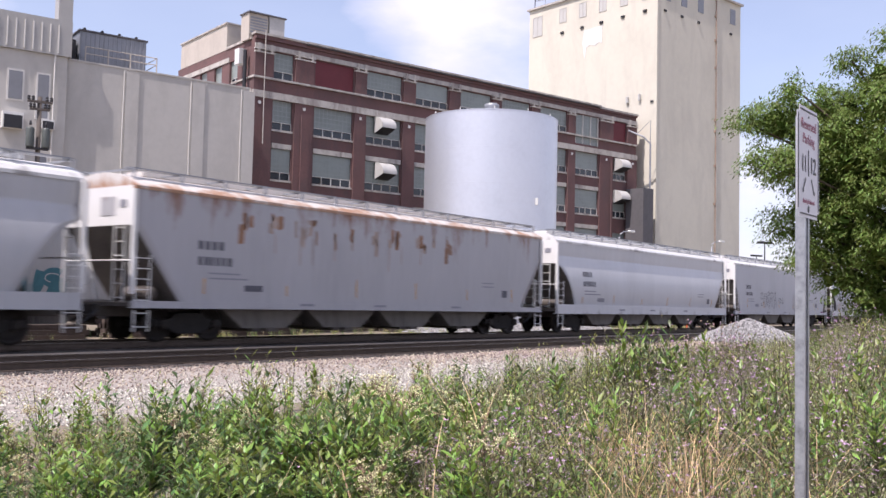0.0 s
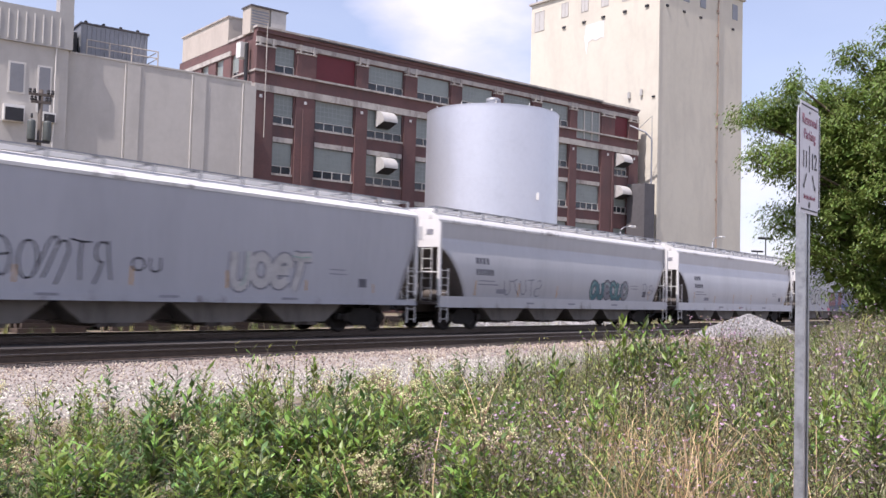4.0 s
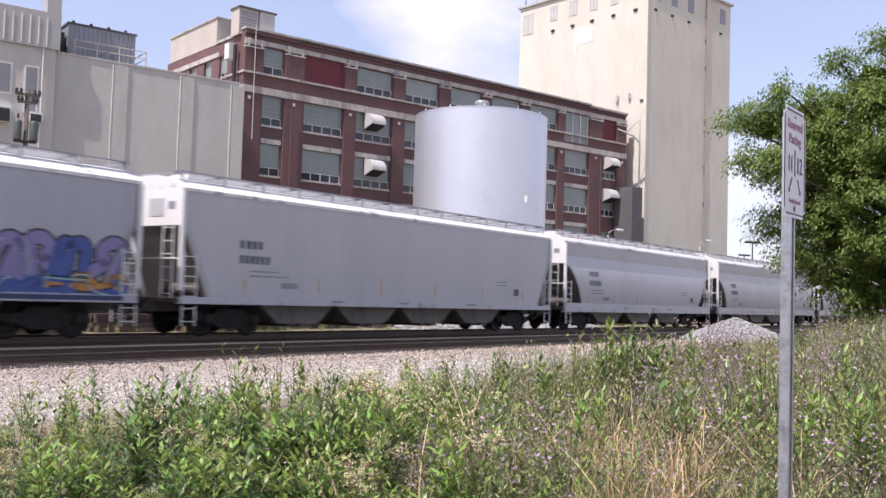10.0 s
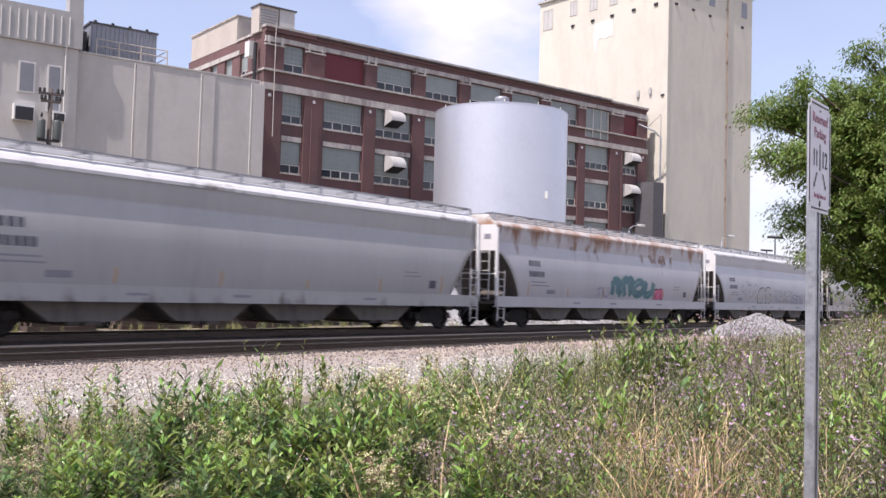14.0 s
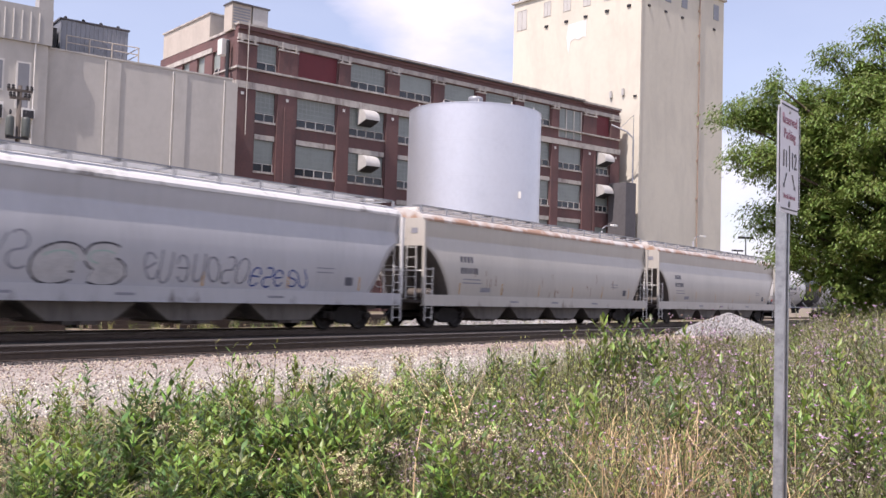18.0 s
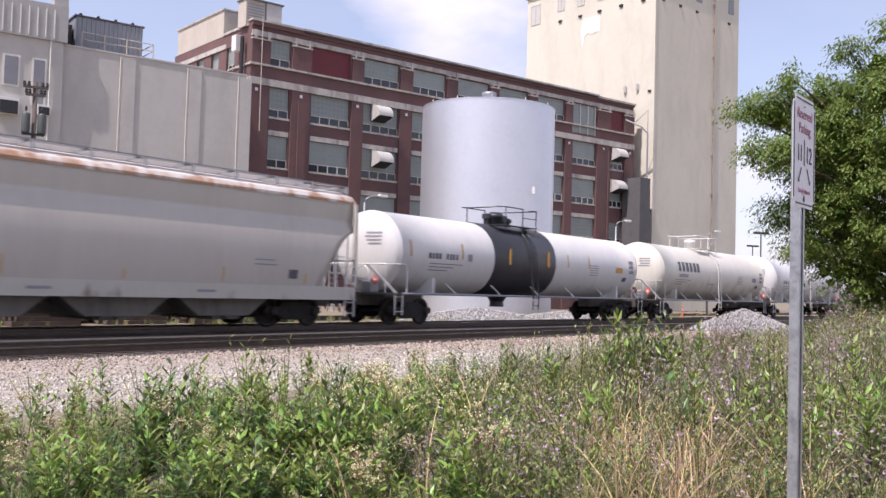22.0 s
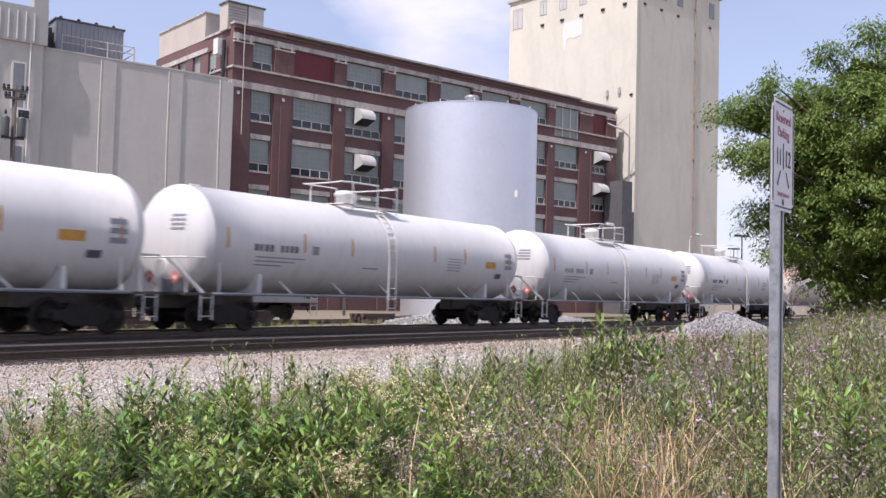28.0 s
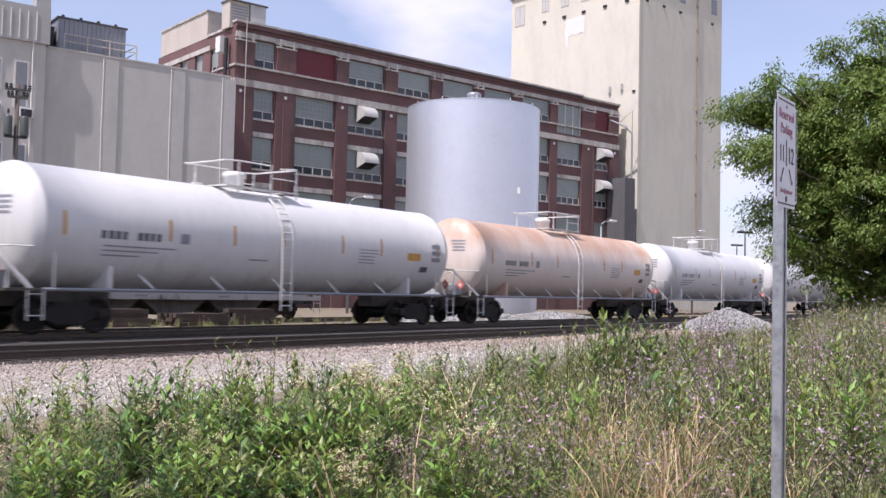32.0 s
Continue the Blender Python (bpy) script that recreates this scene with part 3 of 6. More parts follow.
    p = empty("overhead_pipe", pose(0, 0, 0), "thin steel pipe running from the factory roof to the ground", "pipe")
    part("pipe_run", tube(bmesh.new(), [(19.6, 105.6, 21.2), (21.2, 105.0, 20.4), (21.9, 104.8, 19.6), (21.9, 104.8, 6.0)], 0.10), M["grey_metal"], p)
    part("stay", tube(bmesh.new(), [(20.4, 105.3, 20.7), (21.9, 104.8, 22.2), (21.9, 104.8, 19.6)], 0.05), M["grey_metal"], p)


make_tower()


# ---- the silver storage tank ----
def make_storage_tank():
    t = empty("storage_tank", pose(2.95, 72.5, 0), "big silver-painted steel storage tank with weld seams", "storage tank")
    R, H = 5.06, 15.5
    part("shell", turned([(R, 0), (R, H)], 96, caps=False), M["silver"], t, smooth=True)
    part("roof", turned([(R + 0.03, H - 0.05), (R + 0.03, H), (3.2, H + 0.18), (1.2, H + 0.3), (0.05, H + 0.34)], 96), M["silver"], t)
    for z in (2.6, 5.1, 7.7, 10.2, 12.8):
        part("weld_seam", turned([(R, z - 0.03), (R + 0.0025, z - 0.02), (R + 0.0025, z + 0.02), (R, z + 0.03)], 96, caps=False), M["silver"], t, smooth=True)
    v = part("roof_vent", turned([(0.42, H + 0.2), (0.42, H + 0.62), (0.5, H + 0.64), (0.5, H + 0.7), (0.42, H + 0.72), (0.42, H + 0.98), (0.56, H + 1.02), (0.56, H + 1.32), (0.4, H + 1.4), (0.05, H + 1.43)], 24), M["grey_metal"], t, smooth=True)
    for k in range(5):
        a = radians(-150 + k * 30)
        part("lifting_lug", tube(bmesh.new(), [(R * 0.97 * math.cos(a), R * 0.97 * math.sin(a), H), (R * 0.97 * math.cos(a), R * 0.97 * math.sin(a), H + 0.22)], 0.035, 6), M["white_metal"], t)
    part("hatch_rail", tube(bmesh.new(), [(-1.4, -1, H + 0.25), (-1.4, -1, H + 0.7), (-0.7, -1.1, H + 0.7), (-0.7, -1.1, H + 0.25)], 0.03), M["white_metal"], t)
    part("plate", bx(3.12, 3.30, -4.1, -3.88, 8.75, 9.25), M["white_metal"], t)


make_storage_tank()


# ---- the concrete warehouse ----
def make_warehouse():
    w = empty("concrete_warehouse", pose(-16.07, 74.0, 0, 0, 0, 90 - 53.5), "grey concrete-panel warehouse with pale vertical joints", "warehouse")
    H, D = 17.95, 26.0
    part("front_wall", bx(-13.9, 0.0, 0, D, 0, H), M["concrete"], w)
    part("coping", bx(-13.9, 0.05, -0.06, 0.5, H, H + 0.12), M["concrete"], w)
    for u in (-0.67, -4.77, -9.8):
        part("drain_joint", tube(bmesh.new(), [(u, -0.08, 0), (u + 0.04, -0.08, H * 0.4), (u - 0.03, -0.08, H * 0.7), (u, -0.08, H - 0.15)], 0.04), M["joint"], w, "pale vertical downpipe")
        part("pier", bx(u + 0.12, u + 1.1, -0.09, 0.0, 0, H - 0.2), M["concrete"], w)
    # the taller block beside it
    b = empty("office_block", pose(-16.07, 74.0, 0, 0, 0, 90 - 53.5), "grey concrete block with a ribbed metal upper storey", "office building")
    part("wall_shell", bx(-32, -13.9, -0.5, D, 0, 18.0), M["concrete"], b)
    part("upper_storey", bx(-32, -13.7, -0.7, D, 18.0, 20.5), M["panel_metal"], b, "beige ribbed metal cladding")
    rib = mesh_of("rib", bx(-0.035, 0.035, -0.76, -0.7, 18.15, 20.1), M["joint"])
    for i in range(24):
        share("rib", rib, b, pose(-14.6 - i * 0.55, 0, 0))
    part("chimney", bx(-14.62, -13.68, -0.5, 0.6, 20.5, 27.0), M["panel_metal"], b)
    part("downpipe", tube(bmesh.new(), [(-14.75, -0.62, 4), (-14.75, -0.62, 18.0)], 0.055), M["joint"], b)
    for u0, u1, z0, z1 in ((-17.75, -16.65, 14.5, 16.65), (-15.9, -14.95, 13.4, 16.65), (-20.2, -19.0, 14.5, 16.65), (-17.6, -16.4, 8.6, 11.0), (-15.7, -14.9, 8.6, 11.0)):
        fr = part("window", bx(u0, u1, -0.56, -0.5, z0, z1), M["joint"], b)
        part("pane", bx(u0 + 0.12, u1 - 0.12, -0.58, -0.56, z0 + 0.12, z1 - 0.12), M["office_glass"], fr)
    for u, z, wide, high in ((-18.0, 12.55, 1.3, 1.1), (-15.55, 12.75, 0.85, 0.65)):
        h = part("exhaust_hood", prism([(u, z), (u, z + high), (u + wide, z + high), (u + wide, z)], -1.1, -0.5), M["white_metal"], b)
        part("mouth", bx(u + 0.08, u + wide - 0.08, -1.14, -1.1, z, z + high * 0.8), M["dark_metal"], h)
    # housing and rail on the warehouse roof
    g = empty("roof_chiller", pose(-16.07, 74.0, 0, 0, 0, 90 - 53.5), "grey-green ribbed metal chiller housing on the warehouse roof", "roof unit")
    part("casing", bx(-12.75, -7.95, 1.0, 4.0, H, H + 2.5), M["grey_metal"], g)
    rb = mesh_of("rib", bx(-0.05, 0.05, 0.95, 1.0, H, H + 2.48), M["grey_metal"])
    for k in range(15):
        share("rib", rb, g, pose(-12.6 + k * 0.32, 0, 0))
    for k in range(4):
        part("lifting_lug", turned([(0.12, H + 2.62), (0.12, H + 2.78), (0.04, H + 2.84)], 10), M["dark_metal"], g).matrix_basis = pose(-12.4 + k * 1.25, 1.2, 0)
    part("cap", bx(-12.85, -7.85, 0.9, 4.1, H + 2.5, H + 2.62), M["roof_dark"], g)
    part("fan_guard", bx(-13.6, -12.9, 1.4, 3.4, H, H + 1.9), M["dark_metal"], g)
    r = empty("roof_railing", pose(-16.07, 74.0, 0, 0, 0, 90 - 53.5), "cream tubular safety railing along the warehouse roof", "railing")
    for z in (H + 0.75, H + 1.25):
        part("top_rail", tube(bmesh.new(), [(-12.5, 0.3, z), (-7.35, 0.3, z), (-7.35, 3.0, z)], 0.04), M["beige_paint"], r)
    for u in (-12.5, -10.9, -9.3, -7.35):
        part("post", tube(bmesh.new(), [(u, 0.3, H), (u, 0.3, H + 1.25)], 0.05), M["beige_paint"], r)
    part("post", tube(bmesh.new(), [(-7.35, 3.0, H), (-7.35, 3.0, H + 1.25)], 0.05), M["beige_paint"], r)


make_warehouse()


# ---- poles and lamps ----
M["pole_wood"] = mat("pole_wood", (0.09, 0.075, 0.065), 0.9, var=0.3, scale=3, fine=20, streak=True)
M["can_grey"] = mat("can_grey", (0.075, 0.085, 0.078), 0.5, var=0.2)
M["lamp_glass"] = mat("lamp_glass", (0.75, 0.75, 0.72), 0.3, var=0.05)


def make_utility_pole(x, y, top):
    u = empty("utility_pole", pose(x, y, 0, 0, 0, 30), "dark wooden utility pole with transformers and insulators", "utility pole")
    part("pole", tube(bmesh.new(), [(0, 0, 0), (0, 0, top)], [0.15, 0.11], 12), M["pole_wood"], u, smooth=True)
    for z, w in ((top - 0.35, 0.62), (top - 0.75, 0.5)):
        arm = part("crossarm", bx(-w, w, -0.16, -0.05, z, z + 0.13), M["pole_wood"], u)
        for k in (-0.9, -0.55, 0.55, 0.9):
            part("insulator", turned([(0.06, z + 0.13), (0.1, z + 0.2), (0.06, z + 0.26), (0.09, z + 0.32), (0.02, z + 0.38)], 10), M["dark_metal"], arm).matrix_basis = pose(k * w, -0.1, 0)
    for k in (-0.55, 0.42):
        t = part("transformer", turned([(0.20, 0), (0.21, 0.05), (0.21, 0.95), (0.18, 1.03), (0.05, 1.08)], 20), M["can_grey"], u, "grey oil-filled transformer can", smooth=True)
        t.matrix_basis = pose(k * 0.8, -0.3, top - 2.75)
        part("bushing", turned([(0.05, 1.15), (0.07, 1.25), (0.04, 1.4)], 8), M["dark_metal"], t)
    part("platform", bx(-0.6, 0.5, -0.4, -0.02, top - 2.85, top - 2.76), M["dark_metal"], u)


make_utility_pole(-22.0, 50.0, 12.0)


def make_street_lamp(hx, hy, hz, arm=1.5):
    u = empty("street_lamp", pose(hx - arm * 0.8, hy - arm * 0.6, 0, 0, 0, 37), "slim grey street lamp with a curved arm", "street lamp", "street lamps behind the tracks")
    part("pole", tube(bmesh.new(), [(0, 0, 0), (0, 0, hz - 0.5)], [0.11, 0.07], 10), M["grey_metal"], u, smooth=True)
    part("arm", tube(bmesh.new(), [(0, 0, hz - 0.52), (0.12, 0, hz - 0.25), (0.5, 0, hz - 0.06), (arm - 0.3, 0, hz)], 0.045, 8), M["grey_metal"], u, smooth=True)
    h = part("lamp_head", soft_box(arm - 0.4, arm + 0.35, -0.17, 0.17, hz - 0.05, hz + 0.14, 0.06), M["lamp_glass"], u, "pale oval lamp head")


for c in ((-14.9, 60.0, 8.0), (-4.5, 66.0, 8.0), (15.6, 82.0, 8.0), (26.2, 92.0, 8.0)):
    make_street_lamp(*c)


def make_floodlight(x, y, top):
    u = empty("light_mast", pose(x, y, 0, 0, 0, 20), "tall thin light mast with a crossbar", "light mast")
    part("mast", tube(bmesh.new(), [(0, 0, 0), (0, 0, top)], [0.16, 0.09], 8), M["dark_metal"], u)
    for k in (-1, 1):
        part("floodlight", bx(min(k * 0.2, k * 1.3), max(k * 0.2, k * 1.3), -0.25, 0.25, top - 0.1, top + 0.25), M["dark_metal"], u)
    part("crossbar", tube(bmesh.new(), [(-1.2, 0, top - 0.05), (1.2, 0, top - 0.05)], 0.06, 6), M["dark_metal"], u)


make_floodlight(49.5, 150.0, 12.0)
make_floodlight(63.0, 196.0, 12.5)


def make_marker():
    c = ALONG * 66.0 + ACROSS * 27.5
    u = empty("marker_post", pose(c.x, c.y, 0), "small orange plastic marker post on a base", "marker post")
    M["orange_plastic"] = mat("orange_plastic", (0.75, 0.16, 0.05), 0.5, var=0.1)
    part("post", turned([(0.06, 0.04), (0.05, 0.95), (0.02, 1.0)], 10), M["orange_plastic"], u)
    part("base", soft_box(-0.22, 0.22, -0.22, 0.22, 0, 0.05, 0.015), M["dark_metal"], u)
    part("band", turned([(0.062, 0.6), (0.058, 0.78)], 10, caps=False), M["white_metal"], u)


make_marker()


# ---- the sign ----
def lettering(name, text, size, material, parent, m, squeeze=1.0, label=""):
    """Words in the built-in font as a thin mesh."""
    cu = bpy.data.curves.new(name, "FONT")
    cu.body, cu.size, cu.align_x, cu.extrude = text, size, "CENTER", 0.0006
    tmp = bpy.data.objects.new(name, cu)
    me = bpy.data.meshes.new_from_object(tmp)
    bpy.data.objects.remove(tmp)
    for v in me.vertices:
        v.co.x *= squeeze
    me.materials.append(material)
    return share(name, me, parent, m, label)


def make_sign():
    a, b = Vector((1.392, 3.85)), Vector((1.572, 4.085))
    w = (b - a).length
    turn = math.degrees(math.atan2(b.y - a.y, b.x - a.x))
    s = empty("parking_sign", pose((a.x + b.x) / 2, (a.y + b.y) / 2, 0, 0, 0, turn), "white and red parking sign on a galvanised steel post", "sign")
    bm = bx(-w / 2, w / 2, -0.001, 0.001, 1.985, 2.447)
    bmesh.ops.bevel(bm, geom=[e for e in bm.edges if abs(e.verts[0].co.y - e.verts[1].co.y) > 0.001], offset=0.028, segments=5, affect="EDGES")
    plate = part("plate", bm, M["sign_white"], s, "white reflective sheet with red lettering")
    rim = bmesh.new()
    for x0, x1, z0, z1 in ((-w / 2 + 0.012, -w / 2 + 0.018, 2.02, 2.41), (w / 2 - 0.018, w / 2 - 0.012, 2.02, 2.41), (-w / 2 + 0.04, w / 2 - 0.04, 1.997, 2.003), (-w / 2 + 0.04, w / 2 - 0.04, 2.429, 2.435)):
        box(rim, x0, x1, -0.003, -0.0015, z0, z1)
    part("border", rim, M["sign_black"], plate)
    up = lambda z, x=0.0: pose(x, -0.003, z, 90, 0, 0)
    lettering("word", "Reserved", 0.060, M["sign_red"], plate, up(2.355), 0.88)
    lettering("word", "Parking", 0.060, M["sign_red"], plate, up(2.294), 0.88)
    lettering("numerals", "11", 0.10, M["sign_black"], plate, up(2.175, -0.06), 0.7)
    lettering("numerals", "12", 0.10, M["sign_black"], plate, up(2.175, 0.06), 0.8)
    lettering("word", "Strictly Enforced", 0.027, M["sign_red"], plate, up(2.045), 0.85)
    part("divider", bx(-0.004, 0.004, -0.003, -0.0015, 2.16, 2.27), M["sign_black"], plate)
    for sx in (-1, 1):
        bm = bmesh.new()
        q = [(0.03, 2.15), (0.045, 2.15), (0.075, 2.10), (0.085, 2.107), (0.08, 2.085), (0.058, 2.092), (0.066, 2.097)]
        bm.faces.new([bm.verts.new((sx * x, -0.0025, z)) for x, z in q])
        part("arrow", bm, M["sign_black"], plate)
    part("logo", turned([(0.012, -0.0025), (0.012, -0.0015)], 20), M["sign_black"], plate).matrix_basis = pose(0, 0, 2.02, 90, 0, 0) @ pose(0, 0, 0.004)
    for z in (2.41, 2.03):
        part("bolt", turned([(0.007, 0), (0.006, 0.004), (0.001, 0.006)], 10), M["galv"], plate).matrix_basis = pose(0, -0.001, z, 90, 0, 0)
    # a U-shaped post with holes down its flange
    prof = [(-0.030, 0.003), (-0.030, 0.006), (-0.016, 0.006), (-0.014, 0.048), (0.014, 0.048), (0.016, 0.006), (0.030, 0.006), (0.030, 0.003), (0.012, 0.003), (0.010, 0.044), (-0.010, 0.044), (-0.012, 0.003)]
    bm = bmesh.new()
    lo = [bm.verts.new((x, y, -0.4)) for x, y in prof]
    hi = [bm.verts.new((x, y, 2.42)) for x, y in prof]
    for i in range(len(prof)):
        j = (i + 1) % len(prof)
        bm.faces.new((lo[i], lo[j], hi[j], hi[i]))
    bm.faces.new(hi)
    bmesh.ops.recalc_face_normals(bm, faces=bm.faces[:])
    post = part("post", bm, M["galv"], s, "galvanised steel channel post")
    hole = mesh_of("bolt_hole", turned([(0.005, 0), (0.005, 0.001)], 8), M["joint"])
    for i in range(40):
        share("bolt_hole", hole, post, pose(0.0, 0.0485, 1.9 - i * 0.055, -90, 0, 0))


make_sign()


# ---- gravel ----
def scatter_mesh(name, protos, spots, materials, label, category, kind="stuff", smooth=False):
    """Many small pieces in one mesh. protos: (verts, faces, material numbers); spots: (proto, matrix)."""
    vs, tri, mi = [], [], []
    base = 0
    arr = [(np.array(v, float), np.array(f, int), np.array(k, int)) for v, f, k in protos]
    for i, m in spots:
        v, f, k = arr[i]
        m = np.array(m)
        vs.append(v @ m[:3, :3].T + m[:3, 3])
        tri.append(f + base)
        mi.append(k)
        base += len(v)
    vs, tri, mi = np.concatenate(vs), np.concatenate(tri), np.concatenate(mi)
    me = bpy.data.meshes.new(name)
    me.vertices.add(len(vs))
    me.vertices.foreach_set("co", vs.ravel())
    me.loops.add(tri.size)
    me.loops.foreach_set("vertex_index", tri.ravel())
    me.polygons.add(len(tri))
    me.polygons.foreach_set("loop_start", np.arange(0, tri.size, 3))
    for m in materials:
        me.materials.append(m)
    me.polygons.foreach_set("material_index", mi)
    me.update(calc_edges=True)
    if smooth:
        me.shade_smooth()
    return tagged(new(name, me), label, category, kind=kind)


def island(m, amount=0.35, hue=0.03):
    """Vary a material from piece to piece of a joined mesh."""
    n, l = m.node_tree.nodes, m.node_tree.links
    b = n["Principled BSDF"]
    src = b.inputs["Base Color"].links[0].from_socket
    geo = n.new("ShaderNodeNewGeometry")
    mr = n.new("ShaderNodeMapRange")
    mr.inputs["To Min"].default_value, mr.inputs["To Max"].default_value = 1 - amount, 1 + amount
    mh = n.new("ShaderNodeMapRange")
    mh.inputs["To Min"].default_value, mh.inputs["To Max"].default_value = 0.5 - hue, 0.5 + hue
    hs = n.new("ShaderNodeHueSaturation")
    l.new(geo.outputs["Random Per Island"], mr.inputs["Value"])
    l.new(geo.outputs["Random Per Island"], mh.inputs["Value"])
    l.new(mr.outputs[0], hs.inputs["Value"])
    l.new(mh.outputs[0], hs.inputs["Hue"])
    l.new(src, hs.inputs["Color"])
    for k in list(src.links):
        if k.to_node != hs:
            l.new(hs.outputs["Color"], k.to_socket)
    return m


M["stone_chip"] = island(mat("stone_chip", (0.48, 0.455, 0.40), 0.85, var=0.25, scale=6, fine=50), 0.6, 0.03)
M["brown_chip"] = island(mat("brown_chip", (0.38, 0.305, 0.255), 0.85, var=0.3, scale=6, fine=50), 0.6, 0.04)
M["dark_chip"] = island(mat("dark_chip", (0.06, 0.052, 0.048), 0.85, var=0.3, scale=6, fine=50), 0.5, 0.02)
M["heap_stone"] = island(mat("heap_stone", (0.34, 0.33, 0.325), 0.85, var=0.2, scale=6, fine=50), 0.45, 0.01)
rng = random.Random(7)


def chip():
    """One sharp crushed stone."""
    pts = [Vector((rng.uniform(-1, 1), rng.uniform(-1, 1), rng.uniform(-1, 1))).normalized() * rng.uniform(0.75, 1.1) for _ in range(9)]
    bm = bmesh.new()
    for p in pts:
        bm.verts.new((p.x, p.y * 0.8, p.z * 0.6))
    bmesh.ops.convex_hull(bm, input=bm.verts[:])
    bm.verts.ensure_lookup_table()
    loose = [v for v in bm.verts if not v.link_faces]
    bmesh.ops.delete(bm, geom=loose, context="VERTS")
    bmesh.ops.triangulate(bm, faces=bm.faces[:])
    bm.verts.index_update()
    out = ([tuple(v.co) for v in bm.verts], [[v.index for v in f.verts] for f in bm.faces], [0] * len(bm.faces))
    bm.free()
    return out


CHIPS = [chip() for _ in range(10)]


def bed_height(p):
    for (a, za), (b, zb) in zip(((10.6, -0.06), (11.6, 0.03), (13.6, 0.06), (14.6, 0.16), (15.2, 0.17)), ((11.6, 0.03), (13.6, 0.06), (14.6, 0.16), (15.2, 0.17), (99, 0.17))):
        if a <= p <= b:
            return za + (zb - za) * (p - a) / (b - a)
    return -0.06


def make_stones():
    pale, brown, black = [], [], []
    for _ in range(80000):
        s = -5 + 45 * rng.random() ** 1.7
        p = rng.uniform(10.0, 16.3) if rng.random() < 0.86 else rng.uniform(16.3, 19.5)
        c = ALONG * s + ACROSS * p
        k = (0.012 + 0.024 * rng.random() ** 1.8) * (1 + max(0, s - 12) * 0.03)
        m = pose(c.x, c.y, bed_height(p) + k * rng.uniform(0.1, 0.6), rng.uniform(0, 360), rng.uniform(0, 360), rng.uniform(0, 360)) @ Matrix.Scale(k, 4)
        edge = 13.7 + 0.5 * noise.noise(Vector((s * 0.4, 2.0, 0))) + rng.gauss(0, 0.35)
        (black if p > 15.75 + rng.uniform(-0.2, 0.2) else brown if p > edge else pale).append((rng.randrange(10), m))
    scatter_mesh("dark_stones", CHIPS, black, [M["dark_chip"]], "loose soot-black ballast stones between the rails", "gravel")
    scatter_mesh("ballast_stones", CHIPS, pale, [M["stone_chip"]], "loose crushed limestone, pale grey", "gravel")
    scatter_mesh("rusty_stones", CHIPS, brown, [M["brown_chip"]], "loose crushed stone stained rusty brown", "gravel")


make_stones()


def make_heap(s, p, rx, ry, h, count, size, seed):
    r = random.Random(seed)
    top = lambda u, v: h * max(0.0, 1 - math.hypot(u, v)) ** 0.85
    bm = bmesh.new()
    n = 28
    grid = [[bm.verts.new((rx * (i / n * 2 - 1), ry * (j / n * 2 - 1), top(i / n * 2 - 1, j / n * 2 - 1) - 0.05 + 0.05 * noise.noise(Vector((i * 0.6, j * 0.6, seed))))) for i in range(n + 1)] for j in range(n + 1)]
    for j in range(n):
        for i in range(n):
            bm.faces.new((grid[j][i], grid[j][i + 1], grid[j + 1][i + 1], grid[j + 1][i]))
    heap = empty("gravel_heap", on_line(s, p, 0.05), "low heap of loose grey crushed stone", "gravel heap")
    part("core", bm, M["heap_stone"], heap, smooth=True)
    spots = []
    for _ in range(count):
        a, d = r.uniform(0, 6.283), math.sqrt(r.random())
        u, v = d * math.cos(a), d * math.sin(a)
        k = r.uniform(0.6, 1.4) * size
        spots.append((r.randrange(10), pose(rx * u, ry * v, top(u, v) + 0.2 * k, r.uniform(0, 360), r.uniform(0, 360), 0) @ Matrix.Scale(k, 4)))
    st = scatter_mesh("loose_stone", CHIPS, spots, [M["heap_stone"]], "", "", "")
    st.parent = heap


make_heap(41.9, 14.6, 3.3, 2.5, 1.12, 6500, 0.05, 3)
make_heap(44.0, 30.5, 5.5, 3.0, 0.62, 2500, 0.07, 5)
make_heap(55.0, 31.0, 4.0, 2.5, 0.42, 1200, 0.07, 9)


# ---- weeds ----
def leaf_mat(name, color, trans=0.45, amount=0.4, hue=0.03, rough=0.5):
    return island(mat(name, color, rough, var=0.2, scale=9, fine=40, trans=trans), amount, hue)


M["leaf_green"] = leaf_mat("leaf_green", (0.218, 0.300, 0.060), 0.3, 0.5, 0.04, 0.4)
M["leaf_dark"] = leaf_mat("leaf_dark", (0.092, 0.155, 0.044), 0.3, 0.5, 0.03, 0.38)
M["leaf_yellow"] = leaf_mat("leaf_yellow", (0.43, 0.43, 0.125), 0.35, 0.4, 0.03)
M["stem_green"] = leaf_mat("stem_green", (0.10, 0.08, 0.05), 0.1)
M["grey_green"] = leaf_mat("grey_green", (0.41, 0.385, 0.25), 0.3)
M["straw"] = leaf_mat("straw", (0.68, 0.47, 0.28), 0.3, 0.4, 0.015)
M["cream_bud"] = leaf_mat("cream_bud", (0.85, 0.80, 0.50), 0.3, 0.25)
M["brown_bud"] = leaf_mat("brown_bud", (0.36, 0.225, 0.16), 0.1, 0.35)
M["mauve"] = leaf_mat("mauve", (0.55, 0.36, 0.53), 0.3, 0.4, 0.03)
